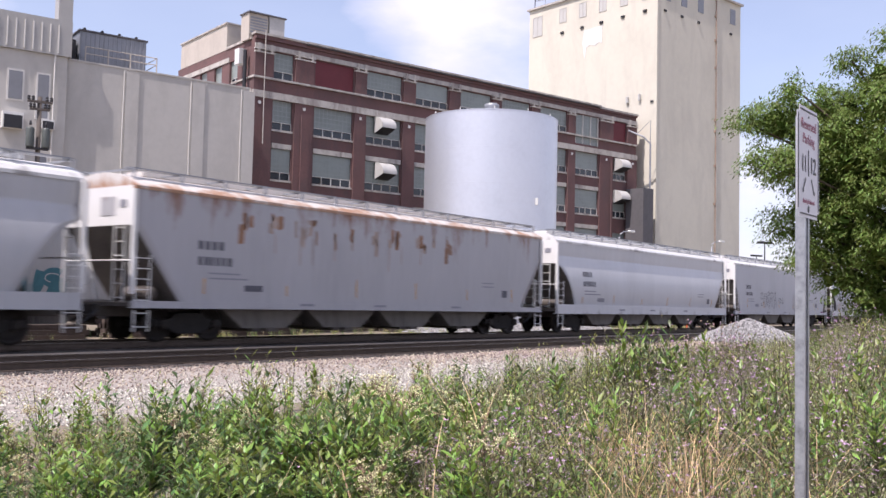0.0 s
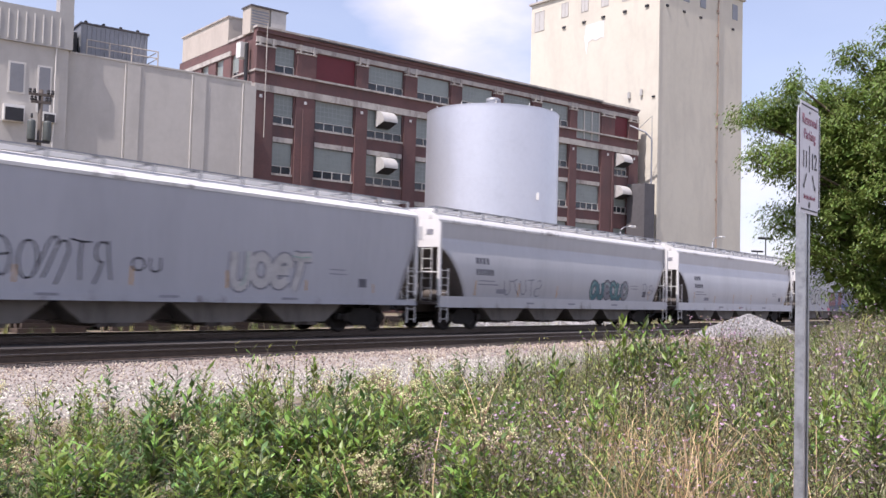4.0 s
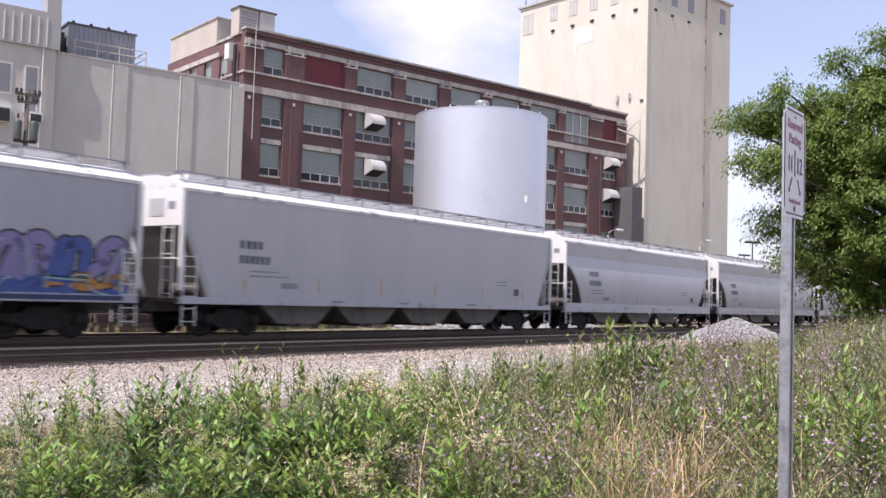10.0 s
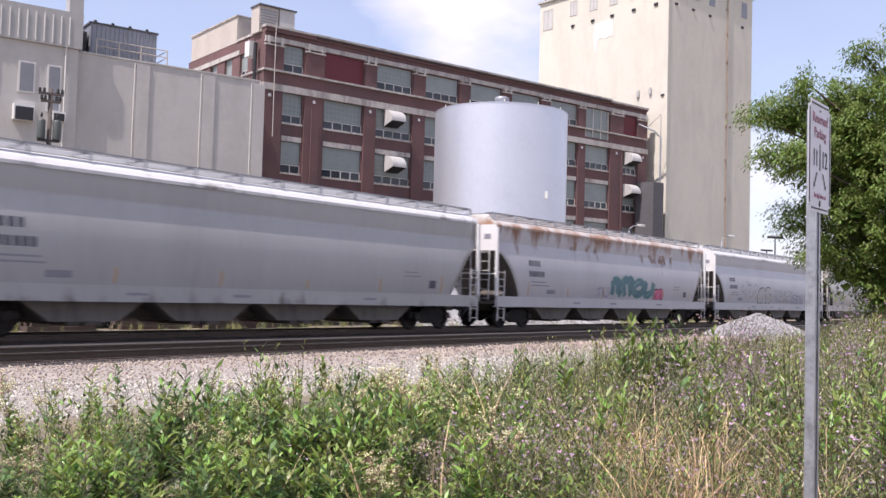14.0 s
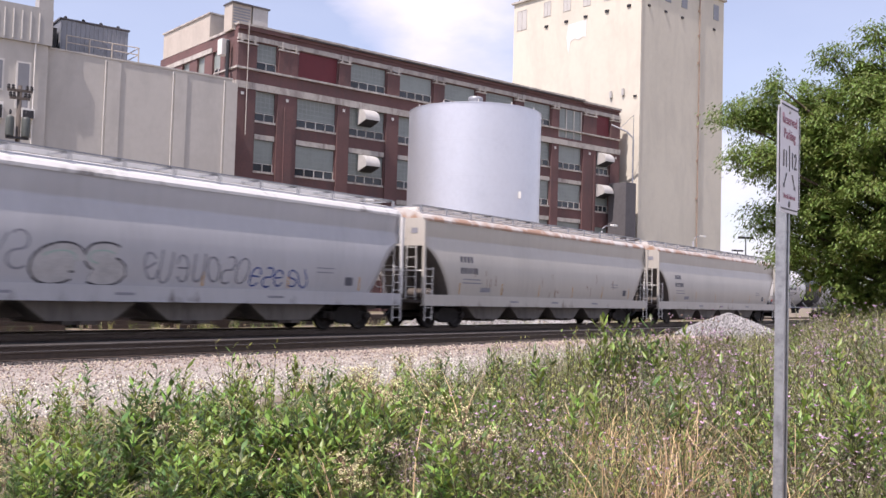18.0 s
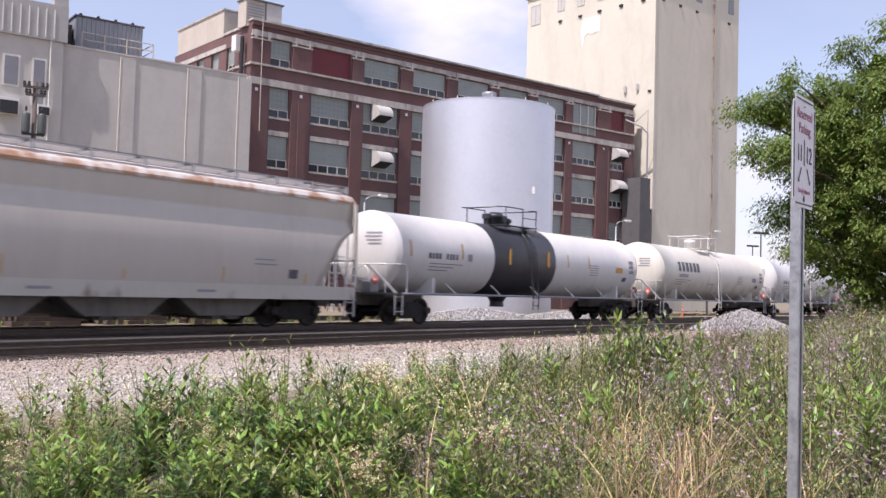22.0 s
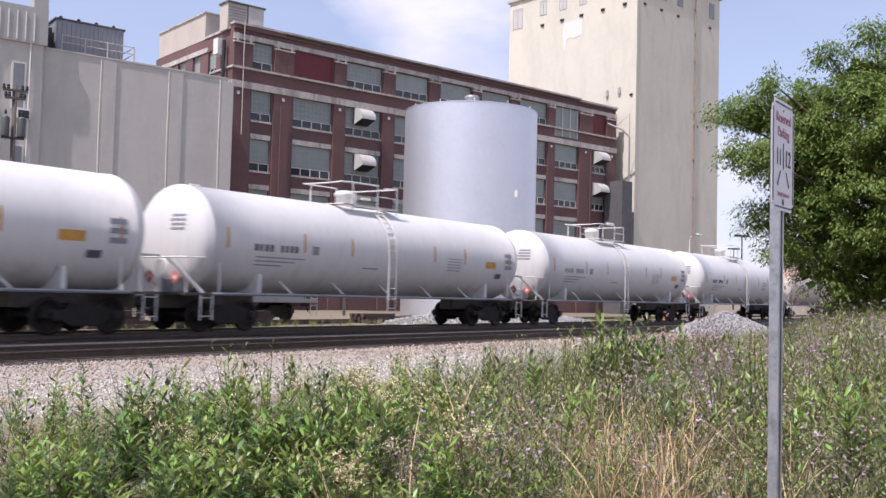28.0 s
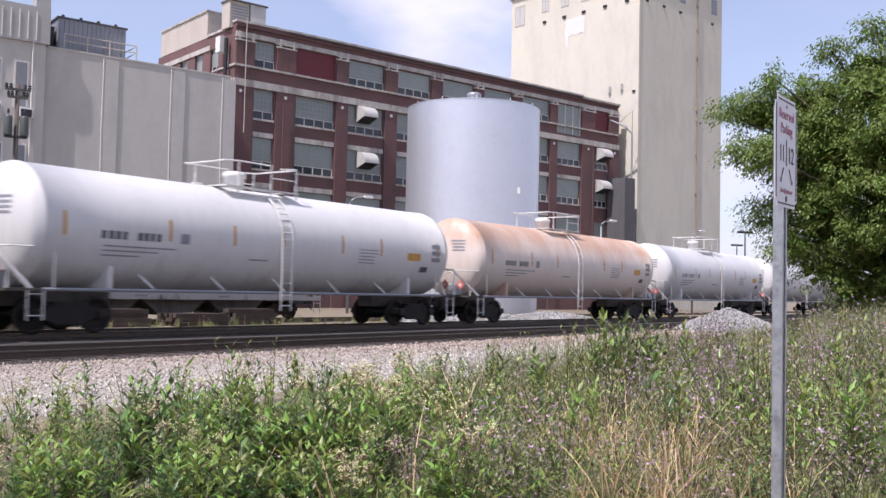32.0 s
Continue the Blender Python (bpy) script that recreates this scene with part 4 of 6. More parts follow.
LEAVES = [M["leaf_green"], M["leaf_dark"], M["leaf_yellow"], M["stem_green"], M["grey_green"], M["straw"], M["cream_bud"], M["brown_bud"], M["mauve"]]
GREEN, DARK, YELLOW, STEM, GREY, STRAW, CREAM, BROWN, MAUVE = range(9)


class Sprig:
    """Collects the triangles of one plant."""

    def __init__(self):
        self.v, self.f, self.k = [], [], []

    def tri(self, *faces, kind):
        self.f += [list(t) for t in faces]
        self.k += [kind] * len(faces)

    def leaf(self, at, way, side, long, wide, kind, droop=0.25):
        """A pointed leaf, folded a little along its rib, bending down to the tip."""
        at, way = Vector(at), Vector(way).normalized()
        side = (Vector(side) - way * way.dot(Vector(side))).normalized()
        up = side.cross(way)
        n = len(self.v)
        mid = at + way * long * 0.45
        self.v += [tuple(at), tuple(mid + side * wide * 0.5 + up * wide * 0.18), tuple(mid), tuple(mid - side * wide * 0.5 + up * wide * 0.18), tuple(at + way * long - Vector((0, 0, droop * long)))]
        self.tri((n, n + 1, n + 2), (n, n + 2, n + 3), (n + 1, n + 4, n + 2), (n + 2, n + 4, n + 3), kind=kind)

    def stalk(self, pts, r, kind):
        """A thin three-sided stem."""
        n = len(self.v)
        for i, p in enumerate(pts):
            rr = r * (1 - 0.6 * i / max(1, len(pts) - 1))
            for k in range(3):
                self.v.append((p[0] + rr * math.cos(2.094 * k), p[1] + rr * math.sin(2.094 * k), p[2]))
        for i in range(len(pts) - 1):
            for k in range(3):
                a, b = n + i * 3 + k, n + i * 3 + (k + 1) % 3
                self.tri((a, b, b + 3), (a, b + 3, a + 3), kind=kind)

    def blade(self, pts, w, kind, turn):
        """A grass blade through the points."""
        n = len(self.v)
        sx, sy = math.cos(turn) * w, math.sin(turn) * w
        for i, p in enumerate(pts):
            q = 1 - i / len(pts)
            self.v += [(p[0] + sx * q, p[1] + sy * q, p[2]), (p[0] - sx * q, p[1] - sy * q, p[2])]
        for i in range(len(pts) - 1):
            a = n + 2 * i
            self.tri((a, a + 1, a + 3), (a, a + 3, a + 2), kind=kind)

    def bud(self, at, r, kind):
        n = len(self.v)
        x, y, z = at
        self.v += [(x + r, y, z), (x - r * 0.5, y + r * 0.87, z), (x - r * 0.5, y - r * 0.87, z), (x, y, z + r * 1.1), (x, y, z - r * 1.1)]
        self.tri((n, n + 1, n + 3), (n + 1, n + 2, n + 3), (n + 2, n, n + 3), (n + 1, n, n + 4), (n + 2, n + 1, n + 4), (n, n + 2, n + 4), kind=kind)

    def done(self):
        return self.v, self.f, self.k


def bend(r, h, lean, n=5):
    a = r.uniform(0, 6.283)
    return [(lean * h * (i / n) ** 1.8 * math.cos(a), lean * h * (i / n) ** 1.8 * math.sin(a), h * i / n) for i in range(n + 1)]


def leafy(r, leaf=GREEN, other=DARK, size=1.0, stems=3, bloom=False, sparse=0.0, spread=1.0):
    """A bushy weed: several bare-footed stems, lance leaves up to the tip, some with panicles of cream buds."""
    p = Sprig()
    for st in range(stems):
        h = r.uniform(0.7, 1.0) if st else 1.0
        a0, lean = r.uniform(0, 6.283), r.uniform(0.04, 0.34) * spread if st else 0.06 * spread
        pts = [(lean * h * (q / 5) ** 1.3 * math.cos(a0), lean * h * (q / 5) ** 1.3 * math.sin(a0), h * q / 5) for q in range(6)]
        p.stalk(pts, 0.0065, STEM)
        count = int(r.randint(14, 19) * (1 - sparse))
        for i in range(count):
            low = 0.22 if spread < 1.5 else 0.06
            q = low + (1 - low) * (i + r.random() * 0.6) / count
            k = min(4, int(q * 5))
            t = q * 5 - k
            at = [pts[k][j] + (pts[k + 1][j] - pts[k][j]) * t for j in range(3)]
            a = i * 2.4 + r.uniform(-0.5, 0.5)
            long = r.uniform(0.12, 0.22) * (1.15 - 0.4 * q) * size
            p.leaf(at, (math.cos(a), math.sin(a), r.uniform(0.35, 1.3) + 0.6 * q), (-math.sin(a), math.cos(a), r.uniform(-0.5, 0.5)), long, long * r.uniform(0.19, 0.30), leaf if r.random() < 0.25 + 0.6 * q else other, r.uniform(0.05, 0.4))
        if bloom:
            top = pts[-1]
            for _ in range(r.randint(12, 17)):
                a, d = r.uniform(0, 6.283), r.uniform(0.02, 0.14)
                e = (top[0] + d * math.cos(a), top[1] + d * math.sin(a), top[2] + r.uniform(-0.05, 0.08))
                p.stalk([(top[0], top[1], top[2] - 0.10), e], 0.0026, BROWN)
                for _ in range(r.randint(3, 6)):
                    p.bud((e[0] + r.gauss(0, 0.014), e[1] + r.gauss(0, 0.014), e[2] + r.gauss(0, 0.012)), r.uniform(0.006, 0.011), r.choice((CREAM, CREAM, CREAM, BROWN)))
    return p.done()


def knapweed(r, flowers):
    """Wiry grey-green stems that fork into small heads, mauve or gone brown."""
    p = Sprig()
    h = r.uniform(0.85, 1.0)
    for st in range(2):
        pts = bend(r, h * r.uniform(0.5, 0.65), r.uniform(0.1, 0.8))
        p.stalk(pts, 0.0032, GREY)
        for _ in range(r.randint(6, 9)):
            k = r.randint(2, 5)
            b = pts[k]
            a, d = r.uniform(0, 6.283), r.uniform(0.05, 0.28)
            e = (b[0] + d * math.cos(a), b[1] + d * math.sin(a), b[2] + h * r.uniform(0.12, 0.40))
            m = (b[0] + 0.6 * d * math.cos(a), b[1] + 0.6 * d * math.sin(a), b[2] + (e[2] - b[2]) * 0.5)
            p.stalk([b, m, e], 0.0017, GREY)
            if r.random() < flowers:
                for _ in range(r.randint(3, 6)):
                    c, u = r.uniform(0, 6.283), r.uniform(0.012, 0.024)
                    p.leaf(e, (math.cos(c), math.sin(c), r.uniform(0.3, 1.4)), (-math.sin(c), math.cos(c), 0), u * 1.5, u * 0.9, MAUVE, 0.1)
            else:
                p.bud(e, 0.006, r.choice((GREY, STEM, GREY)))
            for q in (0.3, 0.7):
                at = [b[j] + (m[j] - b[j]) * q for j in range(3)]
                c = r.uniform(0, 6.283)
                p.leaf(at, (math.cos(c), math.sin(c), 0.9), (-math.sin(c), math.cos(c), 0), r.uniform(0.03, 0.07), 0.008, GREY)
        for _ in range(10):
            b = pts[int(r.uniform(0.05, 0.75) * 5)]
            c = r.uniform(0, 6.283)
            p.leaf(b, (math.cos(c), math.sin(c), 0.8), (-math.sin(c), math.cos(c), 0), r.uniform(0.06, 0.12), 0.012, r.choice((GREY, GREEN, DARK)))
    return p.done()


def grass(r, kind, count=26, tall=1.0):
    p = Sprig()
    for _ in range(count):
        a, ox, oy = r.uniform(0, 6.283), r.uniform(-0.09, 0.09), r.uniform(-0.09, 0.09)
        h = r.uniform(0.45, 1.0) * tall
        out = r.uniform(0.05, 0.5) * h
        pts = [(ox + out * q ** 2 * math.cos(a), oy + out * q ** 2 * math.sin(a), h * (q - 0.25 * q ** 3 * r.random())) for q in (0, 0.3, 0.6, 0.85, 1.0)]
        p.blade(pts, r.uniform(0.0025, 0.0055), r.choice((kind, kind, kind, DARK, GREY)), a + 1.57 + r.uniform(-0.5, 0.5))
    return p.done()


def straw_tuft(r):
    """A few long dry blades and stalks, arching over or snapped."""
    p = Sprig()
    for _ in range(r.randint(3, 6)):
        a, ox, oy = r.uniform(0, 6.283), r.uniform(-0.08, 0.08), r.uniform(-0.08, 0.08)
        h, out = r.uniform(0.5, 1.0), r.uniform(0.05, 0.6)
        if r.random() < 0.35:
            nod = r.uniform(0.12, 0.3)
            pts = [(0, 0, 0), (out * 0.2, 0, h * 0.5), (out * 0.5, 0, h * 0.95), (out * 0.7 + nod * 0.6, 0, h), (out + nod, 0, h - nod)]
        else:
            pts = [(out * q ** 2, 0, h * (q - 0.2 * q ** 3 * out)) for q in (0, 0.3, 0.6, 0.85, 1.0)]
        pts = [(ox + x * math.cos(a), oy + x * math.sin(a), z) for x, _y, z in pts]
        if r.random() < 0.5:
            p.stalk(pts, r.uniform(0.002, 0.004), STRAW)
        else:
            p.blade(pts, r.uniform(0.004, 0.008), STRAW, a + 1.57 + r.uniform(-0.6, 0.6))
    return p.done()


def umbel(r):
    """A dry brown-purple seed stand above the other weeds."""
    p = Sprig()
    pts = bend(r, 0.7, 0.05)
    p.stalk(pts, 0.004, STEM)
    for _ in range(12):
        a, d = r.uniform(0, 6.283), r.uniform(0.03, 0.2)
        b = pts[r.randint(2, 5)]
        e = (b[0] + d * math.cos(a), b[1] + d * math.sin(a), b[2] + r.uniform(0.12, 0.3))
        p.stalk([b, e], 0.0022, STEM)
        for _ in range(3):
            p.bud((e[0] + r.uniform(-0.01, 0.01), e[1] + r.uniform(-0.01, 0.01), e[2]), r.uniform(0.005, 0.009), r.choice((BROWN, MAUVE, GREY)))
    return p.done()


def make_weeds():
    r = random.Random(21)
    protos = {
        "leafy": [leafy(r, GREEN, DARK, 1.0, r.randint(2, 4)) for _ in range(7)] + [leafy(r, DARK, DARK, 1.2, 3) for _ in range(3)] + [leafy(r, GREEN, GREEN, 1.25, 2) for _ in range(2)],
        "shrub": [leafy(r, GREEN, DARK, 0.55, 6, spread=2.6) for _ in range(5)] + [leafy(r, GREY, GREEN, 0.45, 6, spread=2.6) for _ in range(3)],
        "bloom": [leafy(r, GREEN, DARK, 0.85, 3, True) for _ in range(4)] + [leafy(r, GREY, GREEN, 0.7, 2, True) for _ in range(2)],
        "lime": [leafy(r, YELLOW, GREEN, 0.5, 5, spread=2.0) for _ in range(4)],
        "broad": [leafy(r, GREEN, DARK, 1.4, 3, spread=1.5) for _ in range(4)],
        "pale": [leafy(r, GREY, STRAW, 0.6, 3, False, 0.25) for _ in range(4)],
        "knap": [knapweed(r, 0.06) for _ in range(5)],
        "flower": [knapweed(r, 0.75) for _ in range(4)],
        "grass": [grass(r, GREEN) for _ in range(3)] + [grass(r, YELLOW) for _ in range(3)] + [grass(r, DARK)],
        "straw": [straw_tuft(r) for _ in range(8)],
        "umbel": [umbel(r) for _ in range(4)],
    }
    groups = {k: [] for k in protos}

    def tall(x, y):
        """How high the growth stands there."""
        q = max(0.0, min(1.0, (x + 1.5) / 5.0))
        return 0.72 + 0.20 * q + 0.62 * noise.noise(Vector((x * 1.1, y * 1.1, 3.0)))

    def add(kind, x, y, k):
        w = 0.4 + 0.6 * k
        groups[kind].append((r.randrange(len(protos[kind])), pose(x, y, ground_height(x, y) - 0.02, r.uniform(-9, 9), r.uniform(-9, 9), r.uniform(0, 360)) @ Matrix.Diagonal((w, w, k, 1))))

    for _ in range(4300):
        # a fan of ground on this side of the tracks
        d = 6.3 + 10.5 * r.random() ** 1.1
        a = radians(r.uniform(-31, 31))
        x, y = d * math.tan(a), d
        s, p = plan(x, y)
        far_left = max(0.0, min(1.0, (-x - 2.2) / 1.6))
        edge = 9.15 + 1.2 * noise.noise(Vector((s * 0.30, 1.7, 0))) - 0.35 * max(0.0, min(1.0, (s - 8.0) / 4.0)) + 2.6 * max(0.0, min(1.0, (s - 17.0) / 7.0)) - 1.5 * far_left
        if p > edge:
            if p < edge + 1.9 and r.random() < 0.34 - 0.12 * (p - edge):
                add("pale" if r.random() < 0.55 else "bloom" if r.random() < 0.3 else "leafy", x, y, r.uniform(0.35, 0.72))
            continue
        thin = noise.noise(Vector((x * 0.9, y * 0.9, 9.0)))
        if r.random() < 0.34 + 1.25 * thin:
            continue
        q = x / max(1.0, y)
        h = tall(x, y) * r.uniform(0.6, 1.12) * (1 - 0.15 * far_left)
        if d < 7.6:
            h *= 0.78
        if p > edge - 1.6:
            h *= 0.72
        if x < 1.5 and y > 8.6:
            h = min(h, 0.72)
        u = r.random()
        patch = noise.noise(Vector((x * 0.9, y * 0.9, 5.0)))
        spot = noise.noise(Vector((x * 1.3, y * 1.3, 11.0)))
        if q < 0.02 + 0.16 * patch:
            if p < edge - 1.6 and spot > 0.2 and q > -0.3 and u < 0.30 or p < edge - 1.6 and -0.12 < q < 0.04 and y < 9.5 and u < 0.15 or u < 0.05:
                add("bloom", x, y, h * 1.05)
            elif p > edge - 0.7 and u < 0.4:
                add("pale", x, y, h * 0.9)
            elif y < 8.4 and spot < 0.1 and u < 0.55:
                add("broad", x, y, h * 0.85)
            elif u < 0.86:
                add("leafy", x, y, h)
            elif u < 0.95:
                add("grass", x, y, h * 0.6)
            else:
                add("flower" if spot < -0.2 else "knap", x, y, h * 0.9)
        elif (spot > 0.2 or q > 0.40 and spot > -0.1 or q < 0.14 and y < 7.9 or 0.2 < q < 0.32 and y > 10) and u < 0.5:
            add("flower", x, y, h * (1.0 if y < 10 else 1.12))
        elif patch > 0.05 and u < 0.8:
            add("shrub" if u < 0.36 else "lime" if u < 0.60 else "leafy", x, y, h * 0.98)
        else:
            add("knap" if u < 0.28 else "grass" if u < 0.52 else "shrub" if u < 0.70 else "lime" if u < 0.80 else "leafy" if u < 0.84 else "pale" if u < 0.88 else "flower", x, y, h * 1.0)
    # low growth underneath
    for _ in range(900):
        d = 6.0 + 6.5 * r.random()
        a = radians(r.uniform(-31, 31))
        x, y = d * math.tan(a), d
        if plan(x, y)[1] < 9.6:
            add("grass", x, y, r.uniform(0.2, 0.45))
    for _ in range(700):
        d = 6.2 + 8.0 * r.random()
        x, y = d * r.uniform(0.02, 0.58), d
        if plan(x, y)[1] < 9.3:
            add("shrub" if r.random() < 0.7 else "knap", x, y, r.uniform(0.35, 0.7))
    # dry straw beside the sign
    for _ in range(125):
        y = r.uniform(6.0, 8.4)
        x = r.gauss(0.245, 0.065) * y
        add("straw", x, y, r.uniform(0.5, 0.95) if y < 7.6 else r.uniform(0.6, 1.0))
    for _ in range(40):
        y = r.uniform(6.2, 10.5)
        add("straw", r.uniform(-0.1, 0.46) * y, y, r.uniform(0.5, 1.1))
    # further off, beyond the sign and up to the heap
    for _ in range(5200):
        d = 15 + 30 * r.random() ** 1.3
        a = radians(r.uniform(3, 31))
        x, y = d * math.tan(a), d
        s, p = plan(x, y)
        if p > 9.0 + 3.4 * max(0.0, min(1.0, (s - 18.0) / 7.0)) + 0.8 * noise.noise(Vector((s * 0.2, 0, 0))) or p < 1:
            continue
        h = r.uniform(0.5, 0.95) if p < 9 else r.uniform(0.4, 0.75)
        u = r.random()
        add("knap" if u < 0.34 else "flower" if u < 0.52 else "grass" if u < 0.74 else "shrub" if u < 0.88 else "lime", x, y, h)
    # worn grass between the train and the siding
    for _ in range(900):
        sx, px = r.uniform(2, 75), r.uniform(26.8, 33.0)
        if noise.noise(Vector((sx * 0.25, px * 0.4, 4.0))) > -0.05:
            c = ALONG * sx + ACROSS * px
            add("pale" if r.random() < 0.3 else "grass", c.x, c.y, r.uniform(0.25, 0.6))
    # a few tall stands against the rails
    for x, y, n, k in ((1.15, 12.0, 9, 1.15), (2.5, 12.6, 14, 1.45), (2.9, 13.4, 10, 1.4), (-2.25, 10.6, 4, 1.12), (0.25, 11.2, 6, 0.95), (-3.6, 10.4, 4, 0.8)):
        for _ in range(n):
            add("leafy" if r.random() < 0.45 else "shrub" if r.random() < 0.4 else "lime", x + r.gauss(0, 0.28), y + r.gauss(0, 0.35), k * r.uniform(0.7, 1.0))
    for _ in range(34):
        x = r.uniform(2.7, 5.0)
        add("umbel", x, 13.2 + (x - 2.8) * 1.1 + r.gauss(0, 0.7), r.uniform(1.25, 1.65))
    names = {"leafy": ("leafy_weeds", "tall green leafy weeds with lance-shaped leaves"), "bloom": ("flowering_weeds", "green weeds with cream and rusty seed heads"), "lime": ("yellowing_weeds", "yellow-green leafy weeds turning pale"), "shrub": ("bushy_weeds", "small-leaved bushy green weeds"), "pale": ("withering_weeds", "pale olive weeds drying out beside the stones"), "broad": ("broad_leaved_weeds", "dark green weeds with broad drooping leaves"), "knap": ("knapweed", "wiry grey-green knapweed gone to seed"), "flower": ("flowering_knapweed", "knapweed with pinkish mauve flower heads"), "grass": ("green_grass", "long green and grey-green grass"), "straw": ("dry_grass", "dry straw-coloured grass stalks"), "umbel": ("seed_stalks", "dry brown and purple seed stalks")}
    for k, spots in groups.items():
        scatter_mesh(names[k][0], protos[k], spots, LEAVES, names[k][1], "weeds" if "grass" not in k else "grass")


make_weeds()


# ---- the tree ----
M["bark"] = mat("bark", (0.10, 0.075, 0.055), 0.9, var=0.4, scale=5, fine=25, bump=0.6, streak=True)
M["tree_leaf"] = island(mat("tree_leaf", (0.165, 0.228, 0.052), 0.45, var=0.15, scale=3, trans=0.32), 0.45, 0.03)


def make_tree(x, y, seed):
    """Trunk and forking limbs that reach into lobes of foliage, with gaps between the lobes."""
    r = random.Random(seed)
    t = empty("tree", pose(x, y, ground_height(x, y) - 0.1), "broad green leafy tree with low hanging branches", "tree")
    wood = bmesh.new()
    tube(wood, [(0, 0, 0), (0.05, 0, 0.8), (0.02, 0.05, 1.7), (-0.1, 0.1, 3.0), (-0.05, 0.1, 5.4)], [0.30, 0.24, 0.2, 0.15, 0.08], 10)
    part("trunk", wood, M["bark"], t, smooth=True)
    # a round head of many boughs, with longer boughs reaching out over the tracks
    lobes = []
    golden = math.pi * (3 - math.sqrt(5))
    for i in range(58):
        h = 1 - 2 * (i + 0.5) / 58
        q = math.sqrt(1 - h * h)
        d = Vector((q * math.cos(golden * i), q * math.sin(golden * i), h))
        out = r.uniform(2.55, 3.15) * (1.0 if d.z > -0.2 else 0.95)
        lobes.append(((0.35 + d.x * out, d.y * out * 0.95, 4.25 + d.z * out), r.uniform(0.72, 1.0), 1.0))
    for i in range(14):
        d = Vector((r.gauss(0, 1), r.gauss(0, 1), r.gauss(0, 1))).normalized() * r.uniform(0.6, 1.9)
        lobes.append(((0.35 + d.x, d.y, 4.1 + d.z), 1.0, 0.9))
    for x, z, rad in ((-4.75, 5.62, 0.42), (-4.2, 5.85, 0.5), (-3.7, 5.6, 0.7), (-3.1, 5.5, 0.75), (-4.55, 4.62, 0.42), (-4.0, 4.5, 0.6), (-3.4, 4.65, 0.75), (-3.8, 6.4, 0.3), (-3.5, 6.05, 0.38), (-2.7, 5.1, 0.8), (-2.6, 6.1, 0.7), (-2.8, 4.1, 0.7),
                      (-3.75, 3.0, 0.5), (-3.3, 3.35, 0.65), (-2.9, 2.4, 0.7), (-3.35, 2.2, 0.4), (-2.3, 1.75, 0.7), (-1.7, 1.2, 0.7), (-1.0, 0.9, 0.8), (0.1, 0.9, 0.9), (1.2, 1.0, 0.9), (-2.1, 7.25, 0.42), (-1.2, 7.75, 0.42), (-0.4, 7.85, 0.5)):
        lobes.append(((x, r.uniform(-0.6, 0.5), z), rad, 1.1))
    sp = Sprig()
    for (cx, cy, cz), rad, full in lobes:
        c = Vector((cx, cy, cz))
        root = Vector((0, 0.05, max(1.0, min(4.6, cz * 0.55))))
        mid = (root + c) / 2 + Vector((r.uniform(-0.2, 0.2), r.uniform(-0.2, 0.2), 0.15))
        bm = tube(bmesh.new(), [root, mid, c], [0.07, 0.04, 0.02], 6, caps=False)
        for _ in range(int(52 * rad * rad * full) + 6):
            d = Vector((r.gauss(0, 1), r.gauss(0, 1), r.gauss(0, 1))).normalized()
            at = c + Vector((d.x, d.y, d.z * 0.85)) * rad * r.random() ** 0.4 * (1 + 0.35 * noise.noise(d * 2.2 + c))
            if r.random() < 0.1:
                tube(bm, [c + (at - c) * 0.1, c + (at - c) * 0.6 + Vector((0, 0, 0.06)), at], [0.025, 0.014, 0.006], 4, caps=False)
            # a twig of drooping leaves that points away from the bough
            away = math.atan2(d.y, d.x)
            for k in range(66):
                a = away + r.gauss(0, 1.0)
                o = Vector((math.cos(away), math.sin(away), -0.45)) * r.uniform(-0.2, 0.28) + Vector((r.gauss(0, 0.11), r.gauss(0, 0.11), r.gauss(0, 0.08)))
                sp.leaf(at + o, (math.cos(a), math.sin(a), r.uniform(-1.0, 0.15)), (-math.sin(a), math.cos(a), r.uniform(-0.5, 0.5)), r.uniform(0.07, 0.125), r.uniform(0.03, 0.05), 0, 0.3)
        # oversized leaves added inside the boughs to block light and darken the crown
        for _ in range(int(70 * rad * rad) if rad > 0.65 else 0):
            at = c + Vector((r.gauss(0, 1), r.gauss(0, 1), r.gauss(0, 1))).normalized() * rad * 0.5 * r.random() ** 0.4
            a = r.uniform(0, 6.283)
            sp.leaf(at, (math.cos(a), math.sin(a), r.uniform(-0.6, 0.6)), (-math.sin(a), math.cos(a), r.uniform(-1, 1)), 0.34, 0.26, 0, 0.2)
        part("limb", bm, M["bark"], t, smooth=True)
    crown = scatter_mesh("crown", [sp.done()], [(0, Matrix.Identity(4))], [M["tree_leaf"]], "", "", "")
    crown.parent = t
    return t


make_tree(12.2, 24.0, 4)


def make_log():
    t = empty("fallen_log", pose(-2.35, 8.3, ground_height(-2.35, 8.3) + 0.02, 0, 0, 12), "short weathered log lying in the weeds", "log")
    part("stem", tube(bmesh.new(), [(-0.45, 0, 0.05), (-0.1, 0.02, 0.09), (0.5, 0, 0.13)], [0.075, 0.08, 0.065], 10), M["bark"], t, smooth=True)
    part("cut_end", tube(bmesh.new(), [(-0.462, 0, 0.05), (-0.452, 0, 0.05)], 0.07, 10), M["straw"], t)


make_log()


